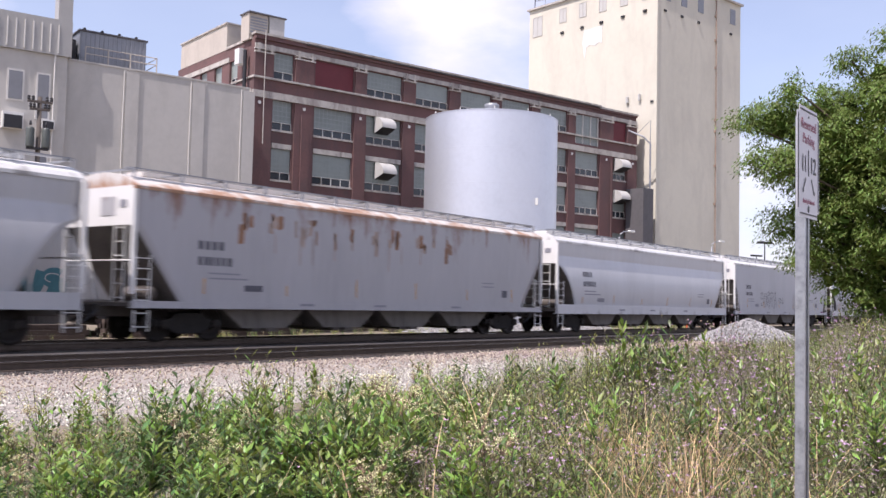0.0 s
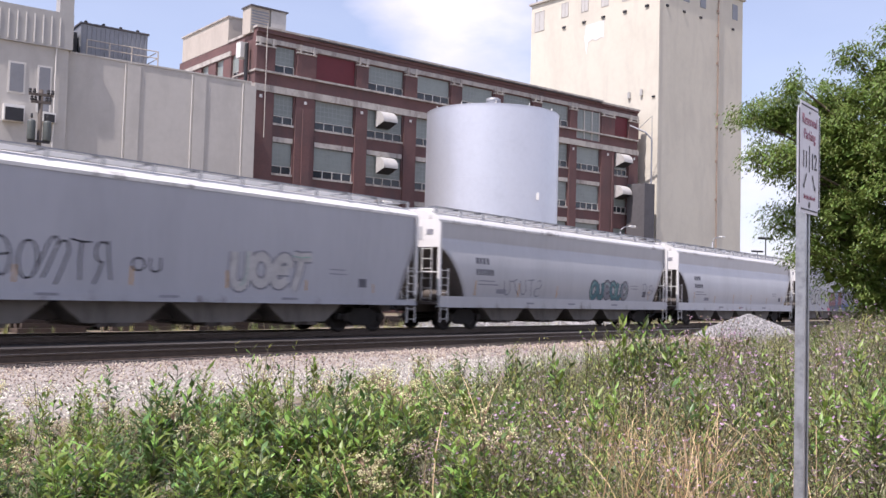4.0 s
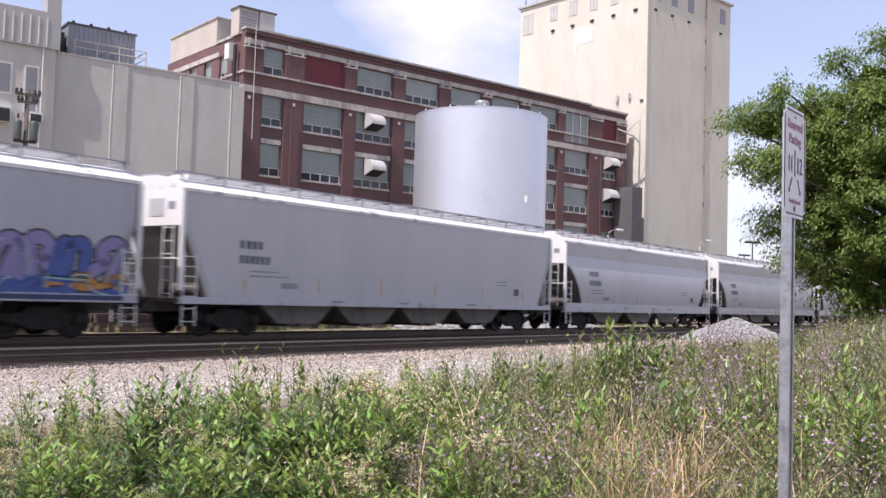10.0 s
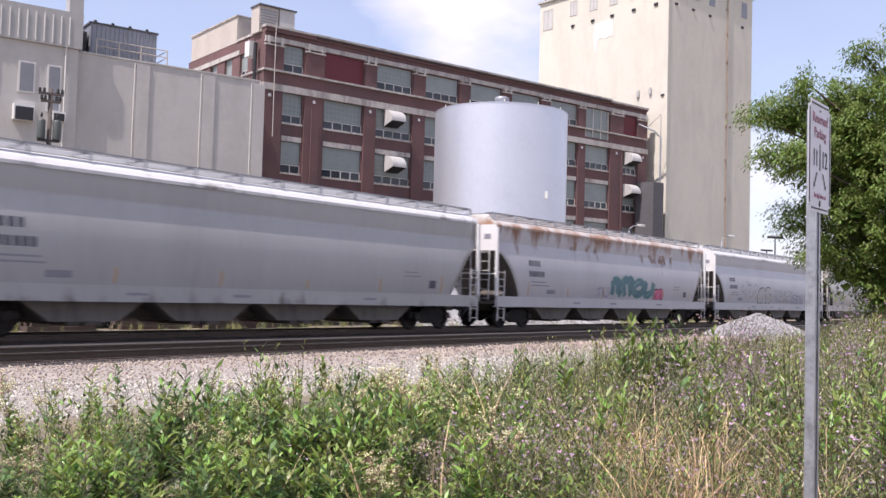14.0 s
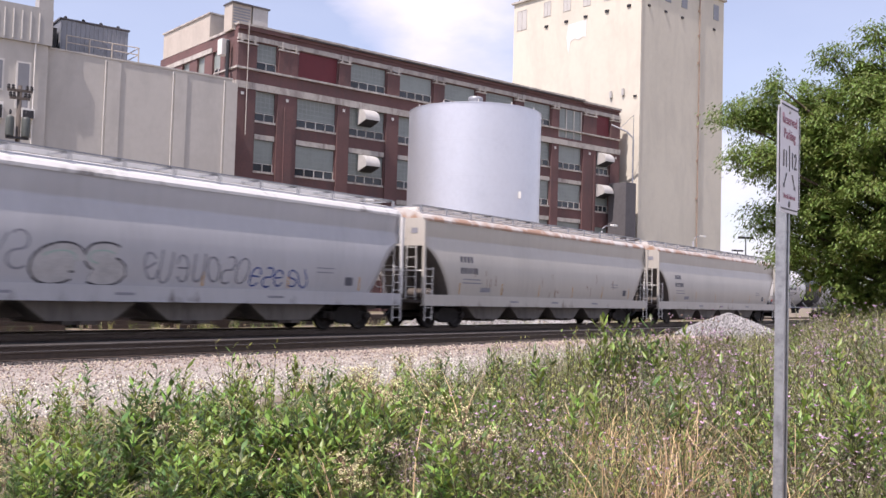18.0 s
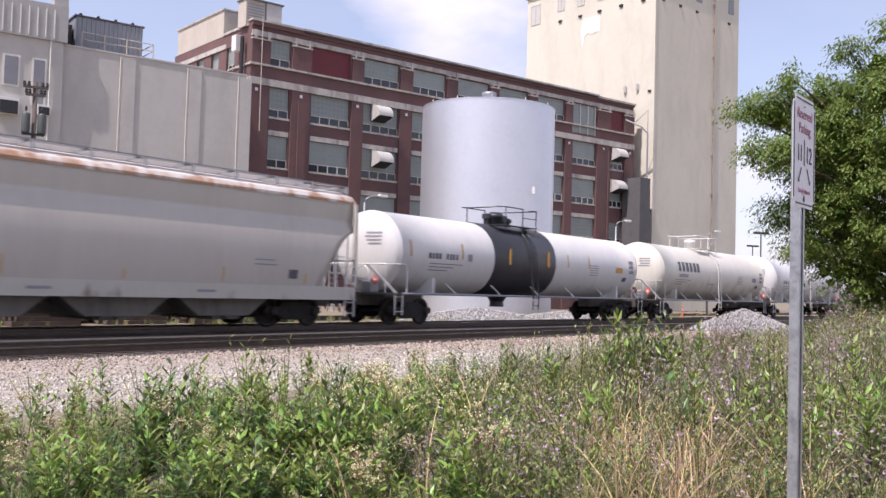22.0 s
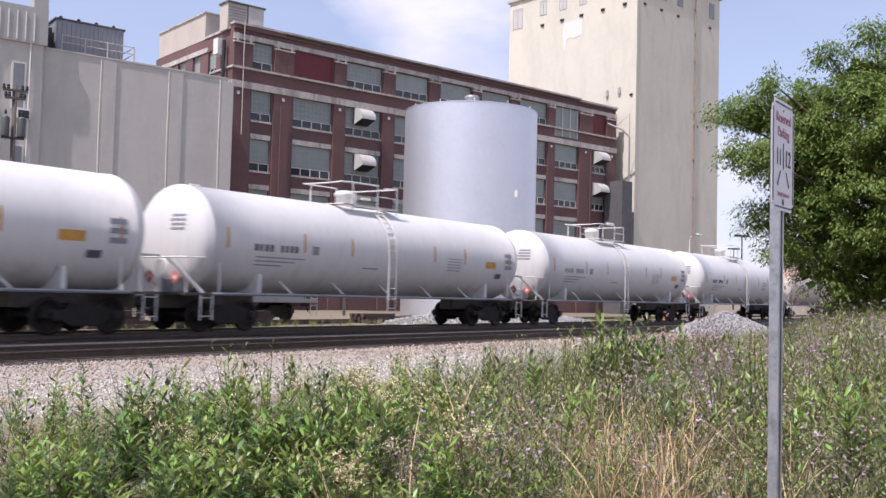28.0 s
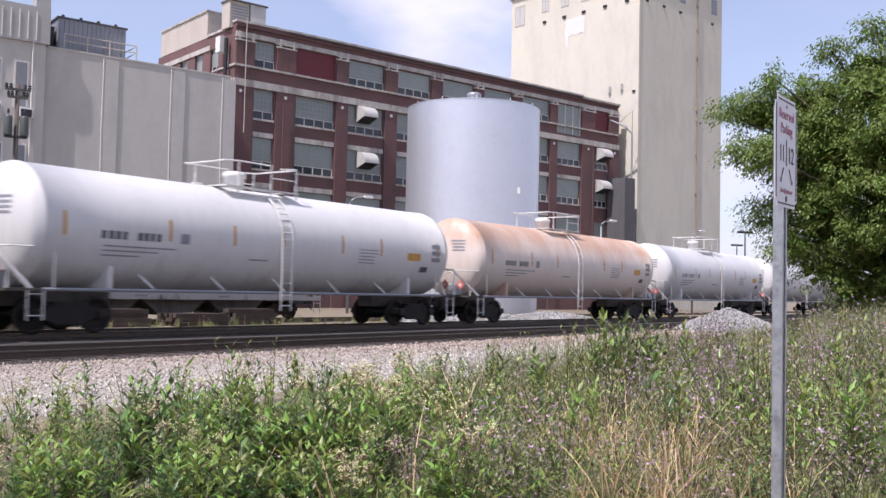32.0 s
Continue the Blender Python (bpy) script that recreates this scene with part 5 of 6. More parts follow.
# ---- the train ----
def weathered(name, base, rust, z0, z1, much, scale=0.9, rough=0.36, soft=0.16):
    """Car paint with rust, soot or painted-in shade, mostly between the heights z0 and z1, that runs down in streaks.
    """
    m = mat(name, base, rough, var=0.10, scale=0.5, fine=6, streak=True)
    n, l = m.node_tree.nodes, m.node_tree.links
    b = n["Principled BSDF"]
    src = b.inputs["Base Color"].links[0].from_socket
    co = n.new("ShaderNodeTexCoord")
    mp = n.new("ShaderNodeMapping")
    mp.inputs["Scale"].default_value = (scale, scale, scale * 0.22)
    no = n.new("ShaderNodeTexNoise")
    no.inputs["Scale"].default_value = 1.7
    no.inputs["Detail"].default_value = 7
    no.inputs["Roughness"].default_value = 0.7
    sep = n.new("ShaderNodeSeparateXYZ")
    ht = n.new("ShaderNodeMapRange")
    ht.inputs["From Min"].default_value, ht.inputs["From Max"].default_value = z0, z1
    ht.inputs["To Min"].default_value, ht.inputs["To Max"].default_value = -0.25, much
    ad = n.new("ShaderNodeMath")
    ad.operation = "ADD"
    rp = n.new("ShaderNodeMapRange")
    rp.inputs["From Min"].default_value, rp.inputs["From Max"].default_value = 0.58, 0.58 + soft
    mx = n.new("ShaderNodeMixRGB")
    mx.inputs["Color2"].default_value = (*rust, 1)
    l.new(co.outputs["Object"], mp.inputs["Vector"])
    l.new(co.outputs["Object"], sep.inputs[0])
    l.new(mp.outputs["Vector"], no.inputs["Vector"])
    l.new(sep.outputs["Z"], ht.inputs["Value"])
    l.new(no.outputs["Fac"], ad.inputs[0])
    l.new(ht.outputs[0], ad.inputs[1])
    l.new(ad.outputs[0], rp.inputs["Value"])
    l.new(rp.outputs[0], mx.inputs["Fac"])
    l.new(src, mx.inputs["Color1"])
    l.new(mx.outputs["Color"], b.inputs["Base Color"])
    return m


GRIME = (0.13, 0.11, 0.10)
RUST = (0.20, 0.075, 0.03)
M["paint_grey"] = weathered("paint_grey", (0.426, 0.426, 0.438), GRIME, 2.0, 0.9, 0.035)
M["paint_blue"] = weathered("paint_blue", (0.366, 0.372, 0.402), GRIME, 2.0, 0.9, 0.035)
M["paint_light"] = weathered("paint_light", (0.534, 0.534, 0.546), GRIME, 2.0, 0.9, 0.035)
M["paint_beige"] = weathered("paint_beige", (0.470, 0.440, 0.390), (0.16, 0.11, 0.07), 2.0, 0.9, 0.035)
M["paint_rusty"] = weathered("paint_rusty", (0.383, 0.376, 0.390), RUST, 1.6, 4.0, 0.11)
M["paint_streaked"] = weathered("paint_streaked", (0.444, 0.432, 0.438), RUST, 2.2, 4.0, 0.17)
M["paint_dull"] = weathered("paint_dull", (0.378, 0.372, 0.360), GRIME, 2.2, 0.9, 0.06)
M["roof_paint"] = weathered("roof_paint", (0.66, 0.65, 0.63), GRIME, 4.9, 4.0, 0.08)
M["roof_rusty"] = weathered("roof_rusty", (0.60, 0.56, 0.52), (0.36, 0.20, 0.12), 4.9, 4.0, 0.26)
# ends and corner posts: paler than the sides, sunlight put into the colour
M["end_paint_sunlit"] = weathered("end_paint_sunlit", (0.70, 0.69, 0.67), GRIME, 2.6, 0.8, 0.14)
# white shells: grime below, made stronger to paint in the lower half's shading
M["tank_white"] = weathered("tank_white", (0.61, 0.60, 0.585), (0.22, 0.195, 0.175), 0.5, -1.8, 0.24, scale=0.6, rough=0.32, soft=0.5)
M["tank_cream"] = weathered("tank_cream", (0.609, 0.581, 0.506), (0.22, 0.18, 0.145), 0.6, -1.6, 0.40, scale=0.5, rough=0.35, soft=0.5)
M["tank_orange"] = weathered("tank_orange", (0.690, 0.598, 0.529), (0.49, 0.31, 0.215), -0.7, 0.9, 0.40, scale=0.35, rough=0.5, soft=0.40)
M["paint_black"] = mat("paint_black", (0.028, 0.028, 0.033), 0.42, var=0.3)
M["truck_iron"] = mat("truck_iron", (0.022, 0.019, 0.018), 0.8, 0.2, var=0.4, scale=3)
M["wheel_iron"] = mat("wheel_iron", (0.032, 0.026, 0.023), 0.6, 0.5, var=0.4, scale=3)
M["hopper_dark"] = mat("hopper_dark", (0.082, 0.068, 0.058), 0.7, var=0.4, scale=2)
M["bay_grey"] = mat("bay_grey", (0.17, 0.155, 0.14), 0.7, var=0.4, scale=2, streak=True)
# dull dirty paint, darkened further for the shade inside the end openings
M["slope_sheet_shaded"] = mat("slope_sheet_shaded", (0.12, 0.105, 0.095), 0.7, var=0.3, scale=1.5)
M["yellow"] = mat("yellow", (0.52, 0.27, 0.05), 0.5, var=0.3, scale=3)
M["letter"] = mat("letter", (0.09, 0.09, 0.11), 0.6, var=0.25, scale=5)
M["letter_faint"] = mat("letter_faint", (0.24, 0.24, 0.27), 0.6, var=0.2, scale=5)
M["placard"] = mat("placard", (0.60, 0.13, 0.11), 0.5, var=0.15, scale=8)
M["rust_patch"] = mat("rust_patch", (0.30, 0.165, 0.10), 0.75, var=0.4, scale=5, fine=20, streak=True)
M["rust_pale"] = mat("rust_pale", (0.37, 0.29, 0.245), 0.7, var=0.3, scale=4, fine=18, streak=True)
M["rust_run"] = mat("rust_run", (0.26, 0.17, 0.12), 0.7, var=0.3, scale=4)
INKS = {"silver": (0.42, 0.41, 0.40), "black": (0.03, 0.03, 0.04), "red": (0.20, 0.04, 0.06), "blue": (0.05, 0.085, 0.27), "violet": (0.21, 0.18, 0.34), "teal": (0.045, 0.15, 0.175), "orange": (0.42, 0.20, 0.05), "pink": (0.60, 0.12, 0.22), "grey": (0.20, 0.20, 0.23), "mint": (0.28, 0.42, 0.36), "purple": (0.15, 0.11, 0.27), "sand": (0.36, 0.27, 0.19), "navy": (0.03, 0.045, 0.11)}
for k, c in INKS.items():
    M["ink_" + k] = mat("ink_" + k, c, 0.45, var=0.22, scale=4, fine=18)


def place_of(s):
    c = ALONG * s + ACROSS * TRAIN_P
    return pose(c.x, c.y, RAIL_Z, 0, 0, TRACK_TURN)


def moved(t):
    """Metres that the train has gone at t seconds, slowing a little all the while."""
    u = t - 16
    return 12.06 * (u - 0.00615 / 2 * u * u)


SHARED = {}


def once(key, build):
    """Alike pieces share one mesh."""
    if key not in SHARED:
        SHARED[key] = build()
    return SHARED[key]


def make_truck(car, x):
    def frame_mesh():
        o = [(-1.22, 0.40), (-1.18, 0.60), (-0.62, 0.62), (-0.45, 0.78), (0.45, 0.78), (0.62, 0.62), (1.18, 0.60), (1.22, 0.40), (0.72, 0.36), (0.40, 0.20), (-0.40, 0.20), (-0.72, 0.36)]
        bm = prism(o, -0.09, 0.09)
        bmesh.ops.bevel(bm, geom=bm.edges[:], offset=0.02, segments=1, affect="EDGES")
        return mesh_of("side_frame", bm, M["truck_iron"])

    def wheel_mesh():
        return mesh_of("wheel", turned([(0.05, -0.08), (0.15, -0.08), (0.17, -0.03), (0.38, -0.02), (0.40, -0.06), (0.455, -0.06), (0.462, 0.05), (0.485, 0.06), (0.485, 0.085), (0.38, 0.085), (0.36, 0.02), (0.15, 0.04), (0.05, 0.05)], 28), M["wheel_iron"], True)

    tr = share("truck", once("bolster", lambda: mesh_of("truck", soft_box(-0.28, 0.28, -1.1, 1.1, 0.42, 0.78, 0.03), M["truck_iron"])), car, pose(x, 0, 0))
    for y in (-1.0, 1.0):
        share("side_frame", once("side_frame", frame_mesh), tr, pose(0, y, 0))
        for dx in (-0.89, 0.89):
            share("bearing", once("bearing", lambda: mesh_of("bearing", turned([(0.13, -0.1), (0.13, 0.08), (0.06, 0.1)], 14), M["wheel_iron"])), tr, pose(dx, y * 1.08, 0.46, 90 if y < 0 else -90, 0, 0))
    for dx in (-0.89, 0.89):
        for y, turn in ((-0.75, 90), (0.75, -90)):
            share("wheel", once("wheel", wheel_mesh), tr, pose(dx, y, 0.46, turn, 0, 0))
        share("axle", once("axle", lambda: mesh_of("axle", tube(bmesh.new(), [(0, -1.05, 0), (0, 1.05, 0)], 0.08), M["truck_iron"])), tr, pose(dx, 0, 0.46))
    sp = bmesh.new()
    for y in (-1.0, 1.0):
        for dx in (-0.14, 0.0, 0.14):
            tube(sp, [(dx, y, 0.24), (dx, y, 0.60)], 0.055, 8)
    SHARED.setdefault("springs", mesh_of("spring_nest", sp, M["truck_iron"]))
    share("spring_nest", SHARED["springs"], tr)


def make_coupler(car, x, sign):
    def build():
        bm = bx(-0.1, 0.55, -0.12, 0.12, 0.72, 0.98)
        box(bm, 0.45, 0.80, -0.2, 0.05, 0.70, 1.0)
        box(bm, 0.55, 0.72, 0.05, 0.24, 0.72, 0.98)
        bmesh.ops.bevel(bm, geom=bm.edges[:], offset=0.03, segments=1, affect="EDGES")
        return mesh_of("coupler", bm, M["wheel_iron"])
    share("coupler", once("coupler", build), car, pose(x, 0, 0, 0, 0, 0 if sign > 0 else 180))
    hose = tube(bmesh.new(), [(x + 0.1 * sign, -0.35, 0.85), (x + 0.4 * sign, -0.42, 0.6), (x + 0.62 * sign, -0.3, 0.42)], 0.03, 6)
    part("brake_hose", hose, M["paint_black"], car)


def ladder_mesh(key, z0, z1, wide, rungs, material):
    def build():
        bm = bmesh.new()
        for x in (0, wide):
            box(bm, x - 0.014, x + 0.014, -0.02, 0.02, z0, z1)
        for i in range(rungs):
            z = z0 + 0.12 + (z1 - z0 - 0.2) * i / (rungs - 1)
            box(bm, 0, wide, -0.012, 0.012, z - 0.011, z + 0.011)
        return mesh_of("ladder", bm, material)
    return once(key, build)


def on_side(name, parent, shape, x0, x1, z0, z1, material, off=0.008, label=""):
    """A thin painted patch that follows the car's side; shape gives half the width at a height."""
    bm = bmesh.new()
    n = max(1, int(abs(z1 - z0) / 0.15))
    pairs = [[bm.verts.new((x, -shape(z0 + (z1 - z0) * i / n) - off, z0 + (z1 - z0) * i / n)) for x in (x0, x1)] for i in range(n + 1)]
    for a, b in zip(pairs, pairs[1:]):
        bm.faces.new((a[0], a[1], b[1], b[0]))
    return part(name, bm, material, parent, label)


def text_bars(parent, shape, x, z, wide, high, count, material, rnd):
    """Writing too small or too private to spell: one bar for a small line, one for each large character."""
    if high < 0.1:
        on_side("stencil_line", parent, shape, x, x + wide * rnd.uniform(0.8, 1.0), z, z + high * 0.8, material, 0.007)
        return
    step = wide / count
    for i in range(count):
        on_side("character", parent, shape, x + i * step, x + (i + rnd.uniform(0.62, 0.78)) * step, z, z + high, material, 0.007)


def stroke(shape, pts, w, off):
    """A brush line of width w through (x, z) points."""
    bm = bmesh.new()
    pairs = []
    for i, (x, z) in enumerate(pts):
        ax, az = pts[max(i - 1, 0)]
        bx_, bz = pts[min(i + 1, len(pts) - 1)]
        d = math.hypot(bx_ - ax, bz - az) or 1
        nx, nz = -(bz - az) / d * w / 2, (bx_ - ax) / d * w / 2
        pairs.append([bm.verts.new((x + s * nx, -shape(z + s * nz) - off, z + s * nz)) for s in (-1, 1)])
    for a, b in zip(pairs, pairs[1:]):
        bm.faces.new((a[0], b[0], b[1], a[1]))
    return bm


def arc(cx, cz, rx, rz, a0, a1, n=12):
    return [(cx + rx * math.cos(radians(a0 + (a1 - a0) * k / n)), cz + rz * math.sin(radians(a0 + (a1 - a0) * k / n))) for k in range(n + 1)]


def glyph(kind):
    """Strokes of one swollen sprayed letter form in a box from -1 to 1."""
    return {
        0: [arc(0, 0, 0.62, 0.78, 90, 450, 18)],
        1: [[(-0.6, -0.9), (-0.62, -0.2), (-0.6, 0.4)] + arc(-0.2, 0.35, 0.4, 0.5, 170, 10), [(0.2, 0.4), (0.2, -0.3), (0.25, -0.9)], arc(0.45, 0.3, 0.28, 0.5, 150, 0) + [(0.75, -0.3), (0.8, -0.9)]],
        2: [[(-0.5, 0.9), (-0.55, 0.2)] + arc(0, -0.2, 0.55, 0.65, 180, 360) + [(0.55, 0.2), (0.6, 0.9)]],
        3: [arc(0, 0, 0.6, 0.8, 20, 330, 16), [(-0.5, 0.0), (0.1, 0.04), (0.5, 0.1)]],
        4: [[(-0.55, -0.9), (-0.5, 0.0), (-0.55, 0.85)], arc(-0.1, 0.4, 0.5, 0.45, 140, -90), [(-0.05, -0.05), (0.3, -0.5), (0.7, -0.9)]],
        5: [[(-0.7, 0.8), (-0.1, 0.78), (0.75, 0.9)], [(-0.05, 0.8), (0.0, 0.0), (-0.15, -0.9)]],
        6: [arc(0.05, 0.42, 0.5, 0.42, 30, 250, 10) + arc(0.0, -0.42, 0.55, 0.42, 80, -150, 10)],
        7: [[(-0.75, -0.9), (-0.4, 0.0), (0.0, 0.9), (0.35, 0.0), (0.7, -0.9)], [(-0.35, -0.25), (0.0, -0.2), (0.4, -0.25)]],
    }[kind]


def spray(car, shape, x0, x1, z0, z1, letters, fills, edge, seed, hollow=False, kinds=range(8), label="sprayed graffiti letters"):
    """A row of swollen sprayed letter forms: a dark contour, a fill over it and a pale glint."""
    rnd = random.Random(seed)
    step = (x1 - x0) / letters
    zc, rz = (z0 + z1) / 2, (z1 - z0) / 2
    fat = min(step * 0.36, rz * 0.6)
    last = -1
    for i in range(letters):
        cx = x0 + step * (i + 0.5) + rnd.uniform(-0.05, 0.05)
        h = rz * rnd.uniform(0.85, 1.0) - (0 if hollow else fat * 0.45)
        cz = zc + rnd.uniform(-0.06, 0.06) * rz
        lean = rnd.uniform(0.0, 0.22)
        lay = 0.006 + 0.003 * (i % 2)
        last = rnd.choice([k for k in kinds if k != last])
        half = step * (0.6 if hollow else 0.66)
        flip, tilt = rnd.choice((-1, 1)), rnd.uniform(-0.6, 0.6) if hollow else rnd.uniform(-0.35, 0.35)
        fill = M["ink_" + rnd.choice(fills)]
        lines = [[(cx + flip * half * (u + tilt * v) + lean * h * v, cz + h * (v - tilt * u * 0.6)) for u, v in line] for line in glyph(last)]
        for line in lines:
            if hollow:
                part("graffiti_line", stroke(shape, line, 0.05, lay + 0.004), M["ink_" + edge], car)
                continue
            part("graffiti_outline", stroke(shape, line, fat + 0.11, lay), M["ink_" + edge], car)
        for line in [] if hollow else lines:
            part("graffiti_letter", stroke(shape, line, fat, lay + 0.008), fill, car, label)
        if not hollow and rnd.random() < 0.7:
            line = lines[0][:max(3, len(lines[0]) // 2)]
            part("graffiti_glint", stroke(shape, [(x - fat * 0.22, z) for x, z in line], 0.035, lay + 0.014), M["ink_" + ("mint" if edge != "teal" else "silver")], car)


def hopper_shape(style):
    if style == 1:
        return lambda z: 1.56
    def f(z):
        if z < 2.1:
            q = max(0.0, min(1.0, (z - 1.2) / 0.9))
            return 1.50 + 0.10 * q * (2 - q)
        if z < 3.4:
            return 1.60 - 0.19 * ((z - 2.1) / 1.3) ** 2
        return 1.395 + 0.06 * min(z - 3.4, 0.8)
    return f


def make_hopper(i, s0, s1, paint, style, roof="roof_paint", label="", extras=()):
    rnd = random.Random(100 + i)
    a = (s1 - s0) / 2
    car = empty("hopper_car", place_of((s0 + s1) / 2), label, "freight car", "cars of the train")
    shape = hopper_shape(style)
    EAVE, CUT, FLOOR = 4.12, 3.08, 1.25 if style == 0 else 1.06
    INSET = (1.5 if i == 1 else 0.95) if style == 1 else 1.65

    def end(z):
        if z >= CUT:
            return 0.0
        q = (CUT - z) / (CUT - FLOOR)
        return INSET * (q if style == 1 else q ** 0.62)

    # the body: both sides, slope sheets and ends in one skin
    bm = bmesh.new()
    zs = [FLOOR + (EAVE - FLOOR) * k / 18 for k in range(19)]
    zs = sorted(set(zs + [CUT, 3.39, 3.41, 2.95, 2.5]))
    nx = 64
    sides = []
    for sy in (-1, 1):
        rows = []
        for z in zs:
            e = a - end(z)
            rows.append([bm.verts.new((-e + 2 * e * k / nx, sy * (shape(z) + (-0.035 * abs(math.cos(k * 0.34 + i)) * max(0.0, 1 - abs(z - 3.3) / 0.35) if style == 0 else 0)), z)) for k in range(nx + 1)])
        sides.append(rows)
        for p, q in zip(rows, rows[1:]):
            for k in range(nx):
                f = (p[k], p[k + 1], q[k + 1], q[k])
                bm.faces.new(f if sy < 0 else f[::-1])
    for k in range(len(zs) - 1):
        l, r = sides[0], sides[1]
        bm.faces.new((r[k][0], l[k][0], l[k + 1][0], r[k + 1][0]))
        bm.faces.new((l[k][nx], r[k][nx], r[k + 1][nx], l[k + 1][nx]))
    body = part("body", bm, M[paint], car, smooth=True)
    me = body.data
    # below CUT the end faces take the colour with the opening's shade in it
    me.materials.append(M["slope_sheet_shaded"])
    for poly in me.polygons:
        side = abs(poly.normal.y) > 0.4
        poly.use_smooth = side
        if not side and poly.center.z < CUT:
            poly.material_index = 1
    # weld seams or side posts
    for k in range(1, 9 if style == 0 else 14):
        x = -a + 1.95 + (2 * a - 3.9) * k / (9 if style == 0 else 14)
        w = 0.012 if style == 0 else 0.02
        on_side("side_seam", car, shape, x - w, x + w, FLOOR, EAVE - 0.1, M[paint], 0.006)
    # arched roof, eave and the end caps with sunlight put into their paint
    r = bmesh.new()
    arc = [(-shape(EAVE) - 0.025, EAVE - 0.09), (-shape(EAVE) - 0.025, EAVE)] + [(y, EAVE + 0.42 * (1 - (y / 1.56) ** 2) ** 0.8) for y in (-1.38, -1.1, -0.7, -0.3, 0.3, 0.7, 1.1, 1.38)] + [(shape(EAVE) + 0.025, EAVE), (shape(EAVE) + 0.025, EAVE - 0.09)]
    rr = [[r.verts.new((x, y, z)) for y, z in arc] for x in (-a - 0.02, a + 0.02)]
    for k in range(len(arc) - 1):
        r.faces.new((rr[0][k], rr[1][k], rr[1][k + 1], rr[0][k + 1]))
    r.faces.new(rr[0][::-1])
    r.faces.new(rr[1])
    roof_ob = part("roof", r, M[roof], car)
    # grey cars take the sun-lightened ends, beige ones keep the side paint
    ends_paint = M["end_paint_sunlit"] if paint != "paint_beige" else M["paint_beige"]
    for sx in (-1, 1):
        pl = part("end_panel", bx(sx * a - 0.03, sx * a + 0.03, -1.5, 1.5, CUT, EAVE), ends_paint, car, "end sheet, its paint lightened for sun on grey cars")
        on = sx * (a + 0.035)
        part("end_plate", bx(min(on, on + 0.01 * sx), max(on, on + 0.01 * sx), -0.75, -0.1, 3.35, 3.85), M[paint], pl)
        part("stencil", bx(min(on, on + 0.008 * sx), max(on, on + 0.008 * sx), -1.25, -0.95, 3.55, 3.75), M["letter_faint"], pl)
    # roof walk: grating on brackets, hatch cover
    for y in (-1.02, 1.02):
        w = bmesh.new()
        box(w, -a + 0.1, a - 0.1, y - 0.16, y + 0.16, 4.60, 4.635)
        part("roof_walk", w, M["grey_metal"], roof_ob)
    n = int(2 * a / 1.55)
    brk = once("walk_bracket", lambda: mesh_of("walk_bracket", box(bx(-0.025, 0.025, -1.2, 1.2, 4.555, 4.60), -0.025, 0.025, -1.28, -1.2, 4.36, 4.60), M["grey_metal"]))
    for k in range(n + 1):
        share("walk_bracket", brk, roof_ob, pose(-a + 0.15 + (2 * a - 0.3) * k / n, 0, 0))
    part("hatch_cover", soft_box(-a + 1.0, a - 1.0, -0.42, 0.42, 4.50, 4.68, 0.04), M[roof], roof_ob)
    # side sills, end platforms, posts, ladders
    for sy in (-1, 1):
        y0, y1 = sorted((sy * 1.50, sy * 1.62))
        sl = bx(-a, a, y0, y1, 0.88 if style == 0 else 0.94, 1.27 if style == 0 else 1.10)
        yy = sorted((sy * 1.40, sy * 1.66))
        box(sl, -a, a, *yy, *((0.85, 0.879) if style == 0 else (0.91, 0.939)))
        part("side_sill", sl, M[paint], car)
    for sx in (-1, 1):
        x0, x1 = sorted((sx * a, sx * (a - 1.7)))
        part("end_platform", bx(x0, x1, -1.5, 1.5, 0.95, 1.05), M["hopper_dark"], car)
        part("center_sill", bx(*sorted((sx * (a + 0.15), sx * (a - 2.6))), -0.3, 0.3, 0.66, 0.945), M["hopper_dark"], car)
        for sy in (-1, 1):
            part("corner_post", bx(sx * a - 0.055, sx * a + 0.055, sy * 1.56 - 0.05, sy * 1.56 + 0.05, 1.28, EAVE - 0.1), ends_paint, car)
            lx = sx * a + (0.06 if sx < 0 else -0.48)
            share("ladder", ladder_mesh("side_ladder", 1.0, 2.3, 0.45, 5, M["white_metal"]), car, pose(lx, sy * 1.60, 0))
            share("sill_step", ladder_mesh("sill_step", 0.30, 0.86, 0.45, 2, M["white_metal"]), car, pose(lx, sy * 1.60, 0))
        share("end_ladder", ladder_mesh("end_ladder", 1.06, 3.1, 0.45, 6, M["white_metal"]), car, pose(sx * (a + 0.02), -1.2, 0, 0, 0, 90))
        part("cross_rail", tube(bmesh.new(), [(sx * (a + 0.04), -1.5, 2.15), (sx * (a + 0.04), 1.5, 2.15)], 0.025, 6), M["white_metal"], car)
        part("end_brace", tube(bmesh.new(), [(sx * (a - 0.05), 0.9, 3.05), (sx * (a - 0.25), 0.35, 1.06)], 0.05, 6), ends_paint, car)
        part("shear_plate", prism([(sx * (a - 0.5), 1.05), (sx * (a - 1.9), 1.3), (sx * (a - 0.9), 2.2)], -0.03, 0.03), M["hopper_dark"], car)
        make_truck(car, sx * (a - 2.25))
        make_coupler(car, sx * (a + 0.1), sx)
    part("brake_wheel", turned([(0.26, -0.02), (0.28, 0.0), (0.26, 0.02), (0.24, 0.0), (0.26, -0.02)], 20, "x", caps=False), M["white_metal"], car).matrix_basis = pose(-a - 0.06, 0.5, 1.75)
